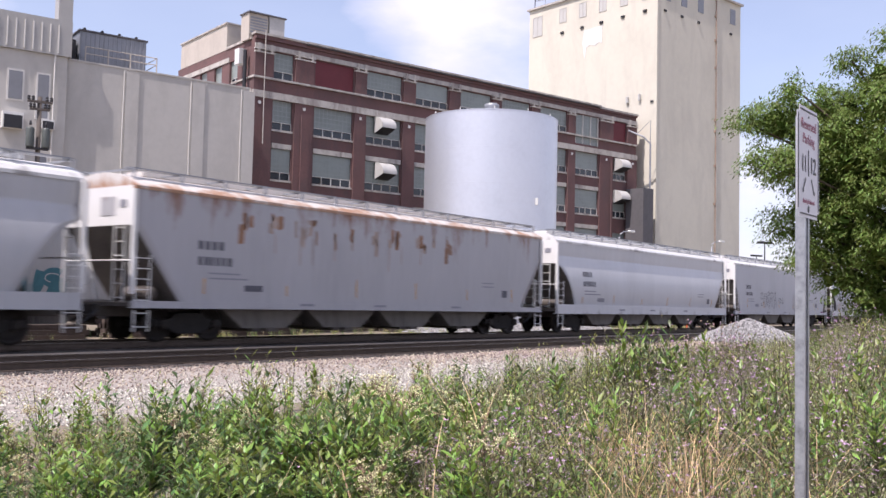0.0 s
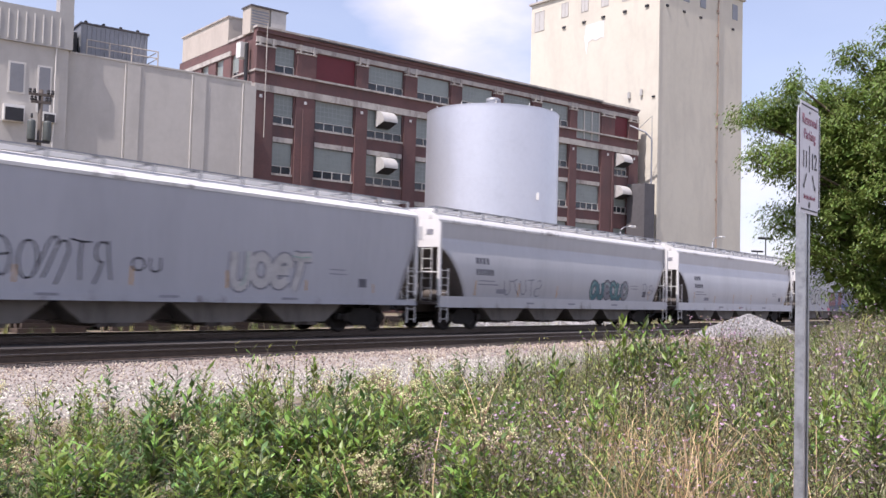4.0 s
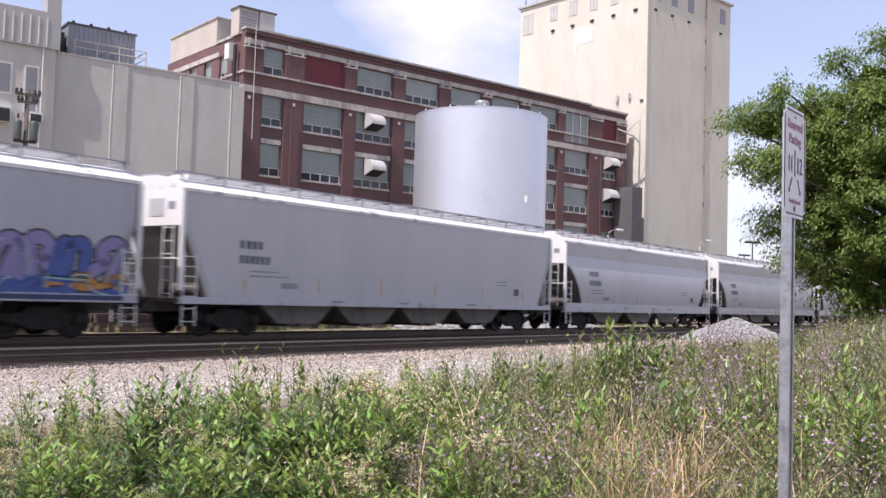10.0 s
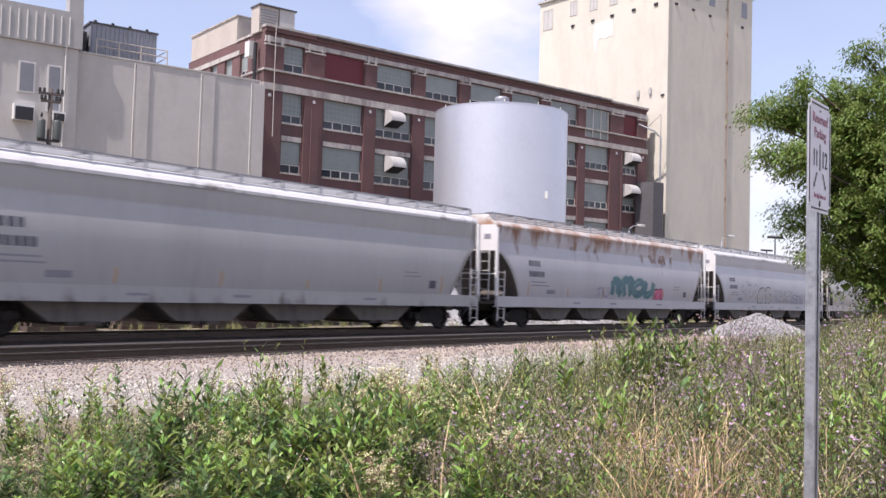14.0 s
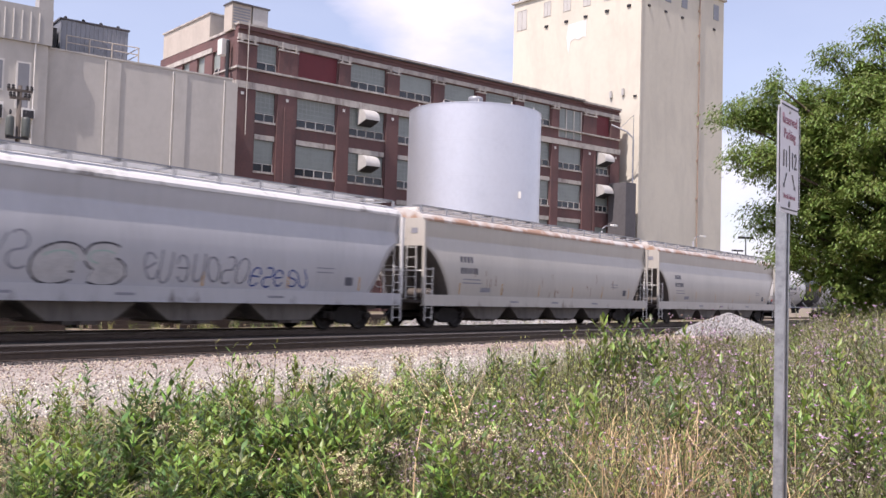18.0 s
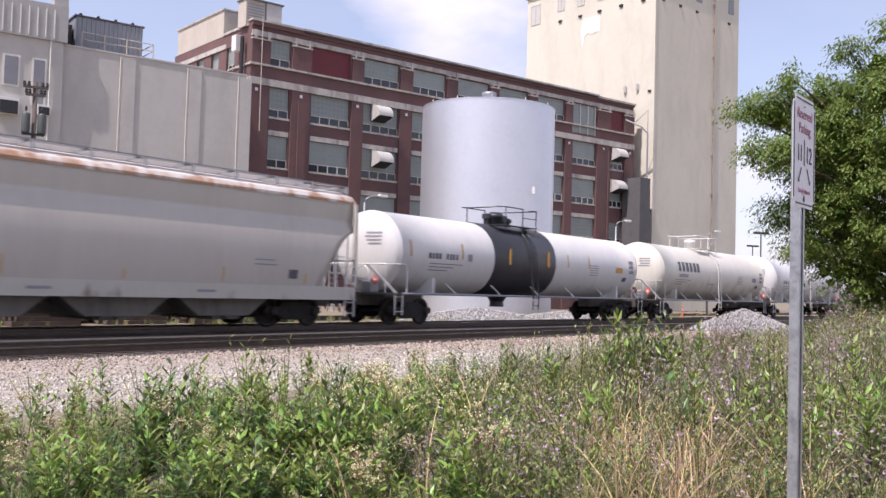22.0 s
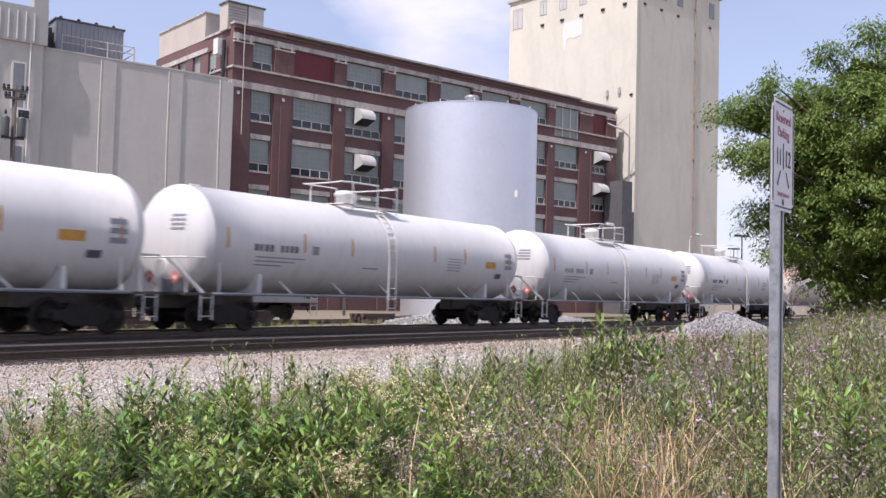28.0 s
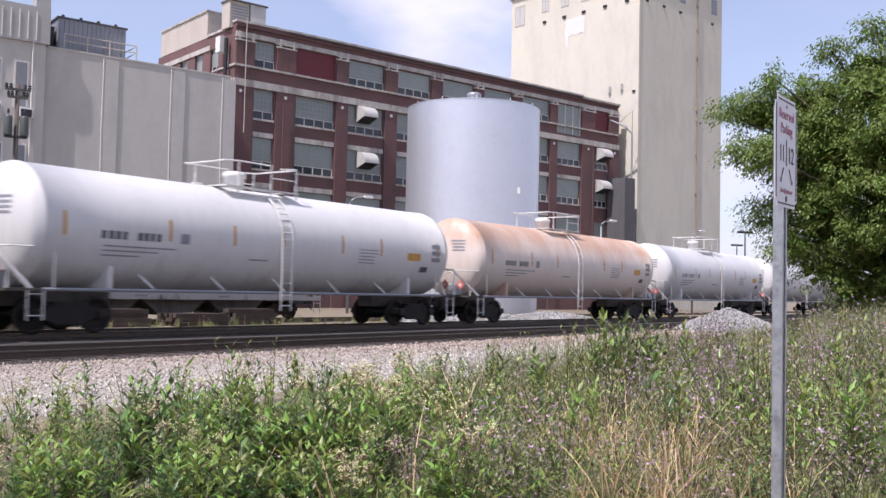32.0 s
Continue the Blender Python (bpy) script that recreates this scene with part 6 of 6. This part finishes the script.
    part("air_reservoir", turned([(0.02, -0.55), (0.18, -0.5), (0.2, -0.42), (0.2, 0.42), (0.18, 0.5), (0.02, 0.55)], 16), M["hopper_dark"], car, smooth=True).matrix_basis = pose(-a + 0.75, -0.85, 1.3, 90, 0, 0)
    part("center_beam", bx(-a + 2.6, a - 2.6, -0.32, 0.32, 0.40, 0.99), M["hopper_dark"], car)
    # discharge hoppers
    bays = 4 if style == 1 or 2 * a > 19.5 else 3
    span = 2 * a - 6.6

    def bay():
        w = span / bays * 0.46
        o = [(-w, 1.0), (-w, 0.85), (-w * 0.56, 0.34), (w * 0.56, 0.34), (w, 0.85), (w, 1.0)]
        return mesh_of("hopper_bay", prism(o, -1.15, 1.15), M["bay_grey"])
    for k in range(bays):
        x = -span / 2 + span * (k + 0.5) / bays
        hb = share("hopper_bay", once(("bay", round(span, 1), bays), bay), car, pose(x, 0, 0))
        share("outlet_gate", once("gate", lambda: mesh_of("outlet_gate", box(bx(-0.5, 0.5, -1.2, 1.2, 0.24, 0.338), -0.16, 0.16, -1.42, -1.2, 0.26, 0.34), M["hopper_dark"])), hb)
    # paint marks: reflectors, stencils
    for x in [-a + 2.3 + (2 * a - 4.6) * k / 5 for k in range(6)]:
        on_side("reflector", car, shape, x, x + 0.055, 1.32, 1.32 + rnd.uniform(0.25, 0.6), M["yellow"])
    text_bars(car, shape, -a + 1.75 + (0.35 if style else 0.6), 2.56, 0.95, 0.24, 4, M["letter"], rnd)
    text_bars(car, shape, -a + 1.75 + (0.35 if style else 0.6), 2.12, 1.25, 0.24, 6, M["letter"], rnd)
    text_bars(car, shape, -a + 2.5, 1.88, 1.3, 0.06, 9, M["letter_faint"], rnd)
    text_bars(car, shape, -a + 2.5, 1.74, 1.6, 0.06, 11, M["letter_faint"], rnd)
    text_bars(car, shape, a - 4.4, 2.0, 0.9, 0.05, 7, M["letter_faint"], rnd)
    text_bars(car, shape, a - 4.4, 1.86, 0.9, 0.05, 7, M["letter_faint"], rnd)
    on_side("notice", car, shape, a - 3.0, a - 2.62, 1.48, 1.76, M["letter"])
    on_side("notice", car, shape, -a + 3.8, -a + 4.5, 1.42, 1.6, M["letter"] if i in (1, 6) else M["letter_faint"])
    for x in (-a + 6.0, -a + 9.5, a - 6.5):
        text_bars(car, shape_sill, x, 1.02, 0.7, 0.09, 5, M["letter_faint"], rnd)
    for e in extras:
        e(car, shape)
    return car


def shape_sill(z):
    return 1.622


def make_tank_car(i, s0, s1, paint, label, black_band=False, big_words=False, R=1.62, ZC=2.69):
    rnd = random.Random(500 + i)
    a = (s1 - s0) / 2
    car = empty("tank_car", place_of((s0 + s1) / 2), label, "tank car", "cars of the train")
    key = (paint, round(a, 2), R)
    mid = -0.65 if not black_band else -1.1

    def tank_mesh():
        dome = 0.6
        prof = [(0.02, -a)] + [(R * math.sin(k * math.pi / 20) ** 0.9, -a + dome * (1 - math.cos(k * math.pi / 20))) for k in range(1, 11)]
        prof += [(R + 0.012, -a + dome + 0.01), (R + 0.012, -a + dome + 0.10), (R, -a + dome + 0.11)]
        prof += [(R, -a + dome + 0.12 + (2 * a - 2 * dome - 0.24) * k / 8) for k in range(1, 8)]
        prof += [(r, -x) for r, x in prof[:14][::-1]]
        return mesh_of("tank", turned(prof, 56, "x"), M[paint], True)
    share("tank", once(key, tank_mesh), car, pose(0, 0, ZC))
    shape = lambda z: math.sqrt(max(0.05, R * R - (z - ZC) ** 2))
    if black_band:
        part("black_band", turned([(R, -2.45), (R + 0.03, -2.4), (R + 0.03, 2.4), (R, 2.45)], 56, "x", caps=False), M["paint_black"], car, "wide black-painted band with rusty edges", smooth=True).matrix_basis = pose(-1.13, 0, ZC)
        part("bottom_outlet", turned([(0.32, 0.62), (0.3, 0.85), (0.5, 1.15)], 16), M["paint_black"], car).matrix_basis = pose(-1.13, 0, 0)
    # stencilled rows on the head that faces the camera
    for k in range(4):
        st = bmesh.new()
        y0, y1 = -0.95, -0.95 + rnd.uniform(0.45, 0.7)
        pairs = []
        for q in range(7):
            y, pair = y0 + (y1 - y0) * q / 6, []
            for z in (0.62 - 0.13 * k, 0.685 - 0.13 * k):
                turn = math.asin(min(1.0, (math.hypot(y, z) / R) ** (1 / 0.9)))
                pair.append(st.verts.new((-a + 0.6 * (1 - math.cos(turn)) - 0.008, y, ZC + z)))
            pairs.append(pair)
        for p, q in zip(pairs, pairs[1:]):
            st.faces.new((p[0], p[1], q[1], q[0]))
        part("stencil_line", st, M["letter_faint"], car)
    # running boards, saddles, struts
    for sy in (-1, 1):
        part("running_bar", tube(bmesh.new(), [(-a + 0.7, sy * 1.5, 1.10), (a - 0.7, sy * 1.5, 1.10)], 0.05, 6), M["grey_metal"], car)
        for x in [-a + 4.0 + (2 * a - 8.0) * k / 4 for k in range(5)]:
            part("strut", tube(bmesh.new(), [(x, sy * 1.5, 1.10), (x - 0.35, sy * 1.22, 1.52)], 0.035, 5), M["white_metal"], car)
    rail_mat = M["paint_black"] if black_band else M["white_metal"]
    for sx in (-1, 1):
        part("saddle", prism([(sx * (a - 2.7), 1.05), (sx * (a - 2.7), 1.72), (sx * (a - 2.58), 1.72), (sx * (a - 2.55), 1.05)], -1.42, 1.42), M[paint], car)
        x0, x1 = sorted((sx * (a + 0.25), sx * (a - 1.2)))
        part("end_platform", bx(x0, x1, -1.5, 1.5, 1.05, 1.12), M["hopper_dark"], car)
        part("stub_sill", bx(*sorted((sx * (a + 0.3), sx * (a - 3.4))), -0.32, 0.32, 0.66, 1.045), M["hopper_dark"], car)
        e = sx * (a + 0.18)
        for sy in (-1, 1):
            loop = [(e, sy * 1.45, 1.1), (e, sy * 1.45, 2.12), (e - sx * 1.1, sy * 1.45, 2.14), (e - sx * 1.2, sy * 1.45, 2.0), (e - sx * 1.2, sy * 1.45, 1.1)]
            part("handrail", tube(bmesh.new(), loop, 0.028, 6), M["white_metal"], car)
            share("sill_step", ladder_mesh("tank_step", 0.34, 1.06, 0.42, 2, M["white_metal"]), car, pose(e - sx * 0.5, sy * 1.5, 0))
        part("end_rail", tube(bmesh.new(), [(e, -1.45, 2.12), (e, 1.45, 2.12)], 0.028, 6), M["white_metal"], car)
        part("end_brace", tube(bmesh.new(), [(e - sx * 0.05, -0.6, 2.1), (e - sx * 0.6, -1.48, 1.1)], 0.05, 6), M["white_metal"], car)
        pl = part("placard", bx(-0.006, 0.006, -0.14, 0.14, -0.14, 0.14), M["placard"], car, "diamond-shaped red and white hazard placard")
        part("placard_mark", bx(-0.009, 0.009, -0.06, 0.06, -0.06, 0.06), M["white_metal"], pl)
        pl.matrix_basis = pose(e + sx * 0.04, -1.0, 1.55, 45, 0, 0)
        make_truck(car, sx * (a - 1.75))
        make_coupler(car, sx * (a + 0.2), sx)
    part("brake_wheel", turned([(0.26, -0.02), (0.28, 0.0), (0.26, 0.02), (0.24, 0.0), (0.26, -0.02)], 20, "x", caps=False), M["white_metal"], car).matrix_basis = pose(-a - 0.3, -0.5, 1.8)
    part("brake_rig", soft_box(-a - 0.15, -a + 0.35, -0.75, -0.3, 1.12, 1.55, 0.05), M["grey_metal"], car)
    # top platform with the valve housing
    top = ZC + R
    deck = bx(mid - 1.5, mid + 1.5, -1.05, -0.68, top - 0.03, top)
    box(deck, mid - 1.5, mid + 1.5, 0.68, 1.05, top - 0.03, top)
    box(deck, mid - 1.5, mid - 1.15, -0.68, 0.68, top - 0.03, top)
    box(deck, mid + 1.15, mid + 1.5, -0.68, 0.68, top - 0.03, top)
    pf = part("platform", deck, M["white_metal"] if not black_band else M["paint_black"], car, "open walkway round the valve housing")
    part("valve_housing", turned([(0.32, top - 0.05), (0.33, top + 0.34), (0.37, top + 0.36), (0.37, top + 0.46), (0.30, top + 0.54), (0.05, top + 0.58)], 24), M["tank_white"] if not black_band else M["paint_black"], car, smooth=True).matrix_basis = pose(mid - 0.3, 0, 0)
    for y in (-1.0, 1.0):
        for x in (-1.0, 0.35, 1.45):
            part("rail_post", tube(bmesh.new(), [(mid + x, y, top - 0.22), (mid + x, y, top + 0.76)], 0.026, 6), rail_mat, pf)
        part("guard_rail", tube(bmesh.new(), [(mid - 1.62, y * 0.55, top + 0.7), (mid - 1.5, y * 0.9, top + 0.74), (mid - 1.0, y, top + 0.76), (mid + 0.35, y, top + 0.76)], 0.026, 6), rail_mat, pf)
        part("guard_rail", tube(bmesh.new(), [(mid + 0.75, y, top + 0.70), (mid + 1.45, y, top + 0.76)], 0.026, 6), rail_mat, pf)
        part("knee_rail", tube(bmesh.new(), [(mid + 0.35, y, top + 0.38), (mid + 1.45, y, top + 0.38)], 0.02, 6), rail_mat, pf)
    part("guard_rail", tube(bmesh.new(), [(mid - 1.62, -0.55, top + 0.7), (mid - 1.62, 0.55, top + 0.7)], 0.026, 6), rail_mat, pf)
    part("guard_rail", tube(bmesh.new(), [(mid + 1.45, -1.0, top + 0.74), (mid + 1.45, 1.0, top + 0.74)], 0.026, 6), rail_mat, pf)
    if black_band:
        for x, h in ((mid - 0.65, 0.5), (mid + 0.6, 0.5), (mid + 0.95, 0.4)):
            part("valve", turned([(0.14, top - 0.02), (0.14, top + h * 0.6), (0.22, top + h * 0.62), (0.2, top + h), (0.03, top + h + 0.05)], 14), M["paint_black"], car).matrix_basis = pose(x, 0.2, 0)
    # the ladder bends down over the shell
    def lad():
        bm = bmesh.new()
        over = R + 0.1
        path = [(over * math.sin(q), ZC + over * math.cos(q)) for q in (0.62, 0.85, 1.1, 1.35, 1.6)] + [(over, 2.0), (1.72, 1.2), (1.70, 0.55)]
        lx = mid + 0.22
        for x in (lx, lx + 0.43):
            tube(bm, [(x, -y, z) for y, z in path], 0.024, 5)
        for (y0, z0), (y1, z1) in zip(path, path[1:]):
            for q in (0.25, 0.75):
                tube(bm, [(lx, -y0 - (y1 - y0) * q, z0 + (z1 - z0) * q), (lx + 0.43, -y0 - (y1 - y0) * q, z0 + (z1 - z0) * q)], 0.016, 4)
        return mesh_of("ladder", bm, rail_mat)
    share("ladder", once(("tank_ladder", black_band, R), lad), car)
    # marks
    dark = M["letter"] if i % 3 != 1 else M["letter_faint"]
    if big_words:
        text_bars(car, shape, -a + 2.6, 2.72, 3.2, 0.52, 6, M["letter"], rnd)
        text_bars(car, shape, -a + 2.7, 2.38, 1.3, 0.2, 8, M["letter_faint"], rnd)
    else:
        text_bars(car, shape, -a + 2.2, 2.42, 0.85, 0.21, 4, dark, rnd)
        text_bars(car, shape, -a + 3.3, 2.42, 0.8, 0.21, 4, dark, rnd)
        on_side("notice", car, shape, -a + 4.7, -a + 5.0, 2.4, 2.68, M["letter_faint"])
    for k in range(3):
        text_bars(car, shape, -a + 2.3, 2.22 - 0.12 * k, 2.4 - 0.6 * k, 0.05, 14, M["letter_faint"], rnd)
    for k in range(5):
        text_bars(car, shape, a - 5.6, 2.6 - 0.11 * k, 1.0, 0.045, 7, M["letter_faint"], rnd)
    text_bars(car, shape, -a + 7.3, 2.05, 0.9, 0.06, 6, M["letter_faint"], rnd)
    on_side("notice", car, shape, a - 2.95, a - 2.2, 2.35, 2.62, M["yellow"] if i != 1 else M["letter_faint"])
    for z in (2.35, 2.6, 2.85):
        on_side("notice", car, shape, a - 1.5, a - 0.98, z, z + 0.15, M["letter_faint"])
    on_side("notice", car, shape, a - 2.1, a - 1.65, 1.95, 2.15, M["letter"])
    if not big_words:
        for x in (-a + 1.12, -a + 4.3, -a + 6.6, -0.35, 2.4, 4.4, a - 1.2):
            if black_band and -3.8 < x < 1.6:
                continue
            on_side("reflector", car, shape, x, x + 0.09, 2.45, 3.05, M["yellow"])
        if black_band:
            for x in (-2.55, 0.55):
                part("reflector", bx(x, x + 0.13, -R - 0.06, -R - 0.035, 2.4, 3.05), M["yellow"], car)
    else:
        for x in (-1.7, -0.2, 3.2):
            on_side("reflector", car, shape, x, x + 0.06, 2.0, 2.5, M["letter_faint"])
    return car


def rust_patches(x0, x1, z0, z1, count, seed):
    """Ragged rust where old lettering flaked away, with runs below it."""
    def lay(car, shape):
        rnd = random.Random(seed)
        for k in range(count):
            x = x0 + (x1 - x0) * (k + rnd.uniform(0.1, 0.7)) / count
            for _ in range(rnd.randint(2, 4)):
                w, top = rnd.uniform(0.05, 0.24), rnd.uniform(z0 + 0.5 * (z1 - z0), z1)
                u = x + rnd.uniform(-0.25, 0.25)
                low = top - rnd.uniform(0.15, 0.6) * (z1 - z0)
                n = 7
                pts = [(u + rnd.uniform(-0.02, 0.02), low + (top - low) * q / n) for q in range(n + 1)]
                part("rust_patch", stroke(shape, pts, w, 0.006), M["rust_patch" if rnd.random() < 0.6 else "rust_pale"], car)
            if rnd.random() < 0.5:
                part("rust_run", stroke(shape, [(x, z0 - rnd.uniform(0.0, 0.5)), (x + 0.01, z0 + 0.2), (x, z0 + 0.4)], 0.05, 0.009), M["rust_pale"], car)
    return lay


def drips(car, shape):
    """Short brown runs of rust below the side's weld line."""
    rnd = random.Random(77)
    for _ in range(16):
        x, z = rnd.uniform(-7.0, 6.0), rnd.uniform(1.5, 2.5)
        on_side("rust_run", car, shape, x, x + rnd.uniform(0.025, 0.07), z - rnd.uniform(0.15, 0.5), z, M["rust_run"], 0.006)


def painted_ground(car, shape):
    """Flat rolled-on colour under the sprayed letters."""
    for x0, x1, z0, z1, ink in ((-2.0, 2.3, 0.93, 1.4, "navy"), (-2.75, -2.02, 0.92, 1.14, "pink"), (2.0, 2.5, 1.1, 2.3, "mint"), (2.2, 9.8, 1.12, 1.45, "blue"), (0.2, 0.5, 1.3, 1.75, "orange")):
        on_side("graffiti_ground", car, shape if z1 > 1.2 else shape_sill, x0, x1, z0, z1, M["ink_" + ink], 0.004)
    on_side("graffiti_ground", car, shape_sill, -1.98, 9.7, 0.96, 1.08, M["ink_navy"], 0.006)


def tags(*specs):
    """Graffiti for one car, to be sprayed when its shape is known."""
    return [(lambda car, shape, s=s: spray(car, shape, *s)) for s in specs]


GREY = "pale grey covered hopper car"
HOPPERS = [
    (-209.5, -189.05, "paint_grey", 0, "roof_paint", GREY + " with rounded sides", ()),
    (-187.6, -167.25, "paint_rusty", 1, "roof_rusty", "pale grey flat-sided hopper car with brown rust stains", [rust_patches(-6.6, 4.2, 2.75, 3.75, 12, 3)]),
    (-165.85, -145.5, "paint_light", 0, "roof_paint", GREY + " with rounded sides and yellow reflectors", ()),
    (-143.9, -123.5, "paint_blue", 1, "roof_paint", "flat-sided grey hopper car with outlined graffiti", tags((-5.4, -2.1, 1.3, 2.5, 5, ["grey"], "black", 11, True), (-1.6, -0.6, 1.65, 2.1, 2, ["grey"], "black", 12, True), (1.75, 4.85, 1.12, 2.6, 4, ["silver"], "grey", 13))),
    (-122.1, -101.9, "paint_grey", 0, "roof_paint", GREY + " with teal and faint grey graffiti", tags((1.6, 5.4, 1.15, 2.3, 6, ["teal", "grey"], "black", 21, False, (0, 2, 3)), (-5.9, -2.8, 1.3, 2.1, 5, ["grey"], "grey", 22, True), (7.0, 8.4, 1.5, 2.2, 2, ["grey"], "grey", 23, True))),
    (-100.4, -80.2, "paint_light", 0, "roof_paint", "light grey rounded hopper car, clean painted", ()),
    (-78.6, -58.3, "paint_blue", 1, "roof_paint", "grey hopper car covered in silver, red and violet graffiti", tags((-7.3, -5.6, 3.55, 3.95, 4, ["purple"], "purple", 31, True), (-6.9, -2.2, 1.3, 2.65, 6, ["silver"], "black", 32, False, (0, 1, 2, 3)), (-2.1, 1.7, 1.2, 2.6, 6, ["red", "blue", "red", "purple", "red"], "black", 33, False, (1, 2, 3, 0)), (1.6, 9.9, 1.0, 1.6, 7, ["blue"], "blue", 37), (1.7, 9.6, 1.25, 2.7, 9, ["violet", "violet", "blue", "violet", "purple"], "black", 34, False, (5, 6, 7, 1, 4)), (4.5, 6.2, 2.85, 3.3, 4, ["black"], "black", 35, True), (7.4, 9.8, 1.15, 1.7, 3, ["orange", "blue"], "black", 38)) + [painted_ground]),
    (-56.9, -36.7, "paint_grey", 1, "roof_paint", "dull grey flat-sided hopper car, lightly stained", ()),
    (-35.3, -17.35, "paint_grey", 0, "roof_paint", "short grey covered hopper car with rounded sides", ()),
    (-15.9, 5.6, "paint_dull", 0, "roof_paint", GREY + " with wavy dented sides", ()),
    (6.9, 27.9, "paint_streaked", 0, "roof_rusty", "rust-streaked grey hopper car with dark teal graffiti", tags((-0.9, 3.8, 1.25, 2.5, 4, ["teal"], "mint", 41), (-1.2, 4.0, 0.98, 1.25, 5, ["pink", "violet"], "violet", 44), (-2.3, -1.0, 1.3, 1.9, 2, ["violet"], "violet", 42, True), (3.9, 4.9, 1.2, 1.9, 2, ["pink", "blue"], "black", 43)) + [rust_patches(2.6, 6.4, 3.0, 3.65, 6, 8), rust_patches(-4.6, -1.4, 3.2, 3.8, 3, 9)]),
    (29.4, 50.75, "paint_grey", 0, "roof_paint", "grey hopper car with black outline graffiti", tags((-3.4, -0.9, 1.2, 2.4, 2, ["silver"], "black", 51), (-0.4, 3.4, 1.3, 2.3, 7, ["grey"], "grey", 52, True, (0, 2, 3, 6)), (3.4, 5.9, 1.3, 2.0, 5, ["blue"], "blue", 53, True, (0, 2, 3, 6)), (-6.6, -3.5, 1.5, 2.6, 4, ["grey"], "grey", 54, True))),
    (52.1, 72.05, "paint_beige", 0, "roof_rusty", "beige-grey hopper car with brown drips on its side", tags((1.9, 4.8, 0.98, 1.2, 8, ["red"], "red", 61, True)) + [drips]),
    (73.6, 94.6, "paint_beige", 0, "roof_rusty", "beige-grey hopper car with a stained roof edge", ()),
]
TRAIN = []
for i, c in enumerate(HOPPERS):
    TRAIN.append(((c[0] + c[1]) / 2, make_hopper(i, *c)))
WHITE = "white pressure tank car with a railed top platform"
TRAIN.append(((96.5 + 116.8) / 2, make_tank_car(0, 96.5, 116.8, "tank_white", "white tank car with a wide black band", True, R=1.50, ZC=2.59)))
for k, s0 in enumerate((118.9, 137.9, 157.0, 176.4, 195.75, 215.05, 234.3, 253.6, 272.9)):
    paint, lab = {0: ("tank_cream", "dirty cream tank car with large dark lettering"), 5: ("tank_orange", "tank car with a rusty orange upper half")}.get(k, ("tank_white", WHITE))
    s1 = s0 + (17.6 if k == 0 else 17.8)
    TRAIN.append(((s0 + s1) / 2, make_tank_car(k + 1, s0, s1, paint, lab, False, k == 0, R=1.57 if k == 0 else 1.62, ZC=2.65 if k == 0 else 2.69)))

# two grey hopper cars parked on the siding behind
for k, (s0, extra) in enumerate(((-7.4, ()), (14.2, tags((-8.2, -4.6, 1.3, 2.5, 4, ["teal"], "teal", 71))))):
    parked = make_hopper(20 + k, s0, s0 + 20.3, "paint_dull", 1, "roof_paint", "dull grey hopper car parked on the siding", extra)
    c = ALONG * (s0 + 10.15) + ACROSS * 34.0
    parked.matrix_world = pose(c.x, c.y, 0.12, 0, 0, TRACK_TURN)
    tagged(parked, group="cars on the siding")


def make_tie_stack(s, p, layers, seed):
    r = random.Random(seed)
    st = empty("tie_stack", on_line(s, p, -0.06), "low stack of dark old railway ties", "timber stack")
    beam = mesh_of("tie", soft_box(-1.3, 1.3, -0.11, 0.11, 0.0, 0.17, 0.012), M["tie"])
    for k in range(layers):
        for j in range(5 - k // 2):
            share("tie", beam, st, pose(r.uniform(-0.15, 0.15), -0.6 + 0.26 * j + 0.1 * k, 0.02 + 0.175 * k, 0, 0, r.uniform(-3, 3)))


make_tie_stack(39.6, 33.0, 3, 1)
make_tie_stack(43.0, 33.6, 2, 2)
# four more stacks, added to darken the strip seen under the tank cars
for k, q in enumerate((18.5, 22.4, 26.0, 29.3)):
    make_tie_stack(q, 31.6 + 0.3 * (k % 2), 3 + k % 2, 3 + k)
siding = empty("track_siding", on_line(0, 34.0, 0.0), "weedy rusted siding track behind the train", "railway track", kind="structure")
for side in (-0.7525, 0.7525):
    part("rail", bx(-60, 160, side - 0.035, side + 0.035, -0.05, 0.12), M["rail"], siding)


# ---- what moves ----
def motions():
    for s, car in TRAIN:
        walk(car, [(t, place_of(s - moved(t))) for t in range(0, 33)])


motions()
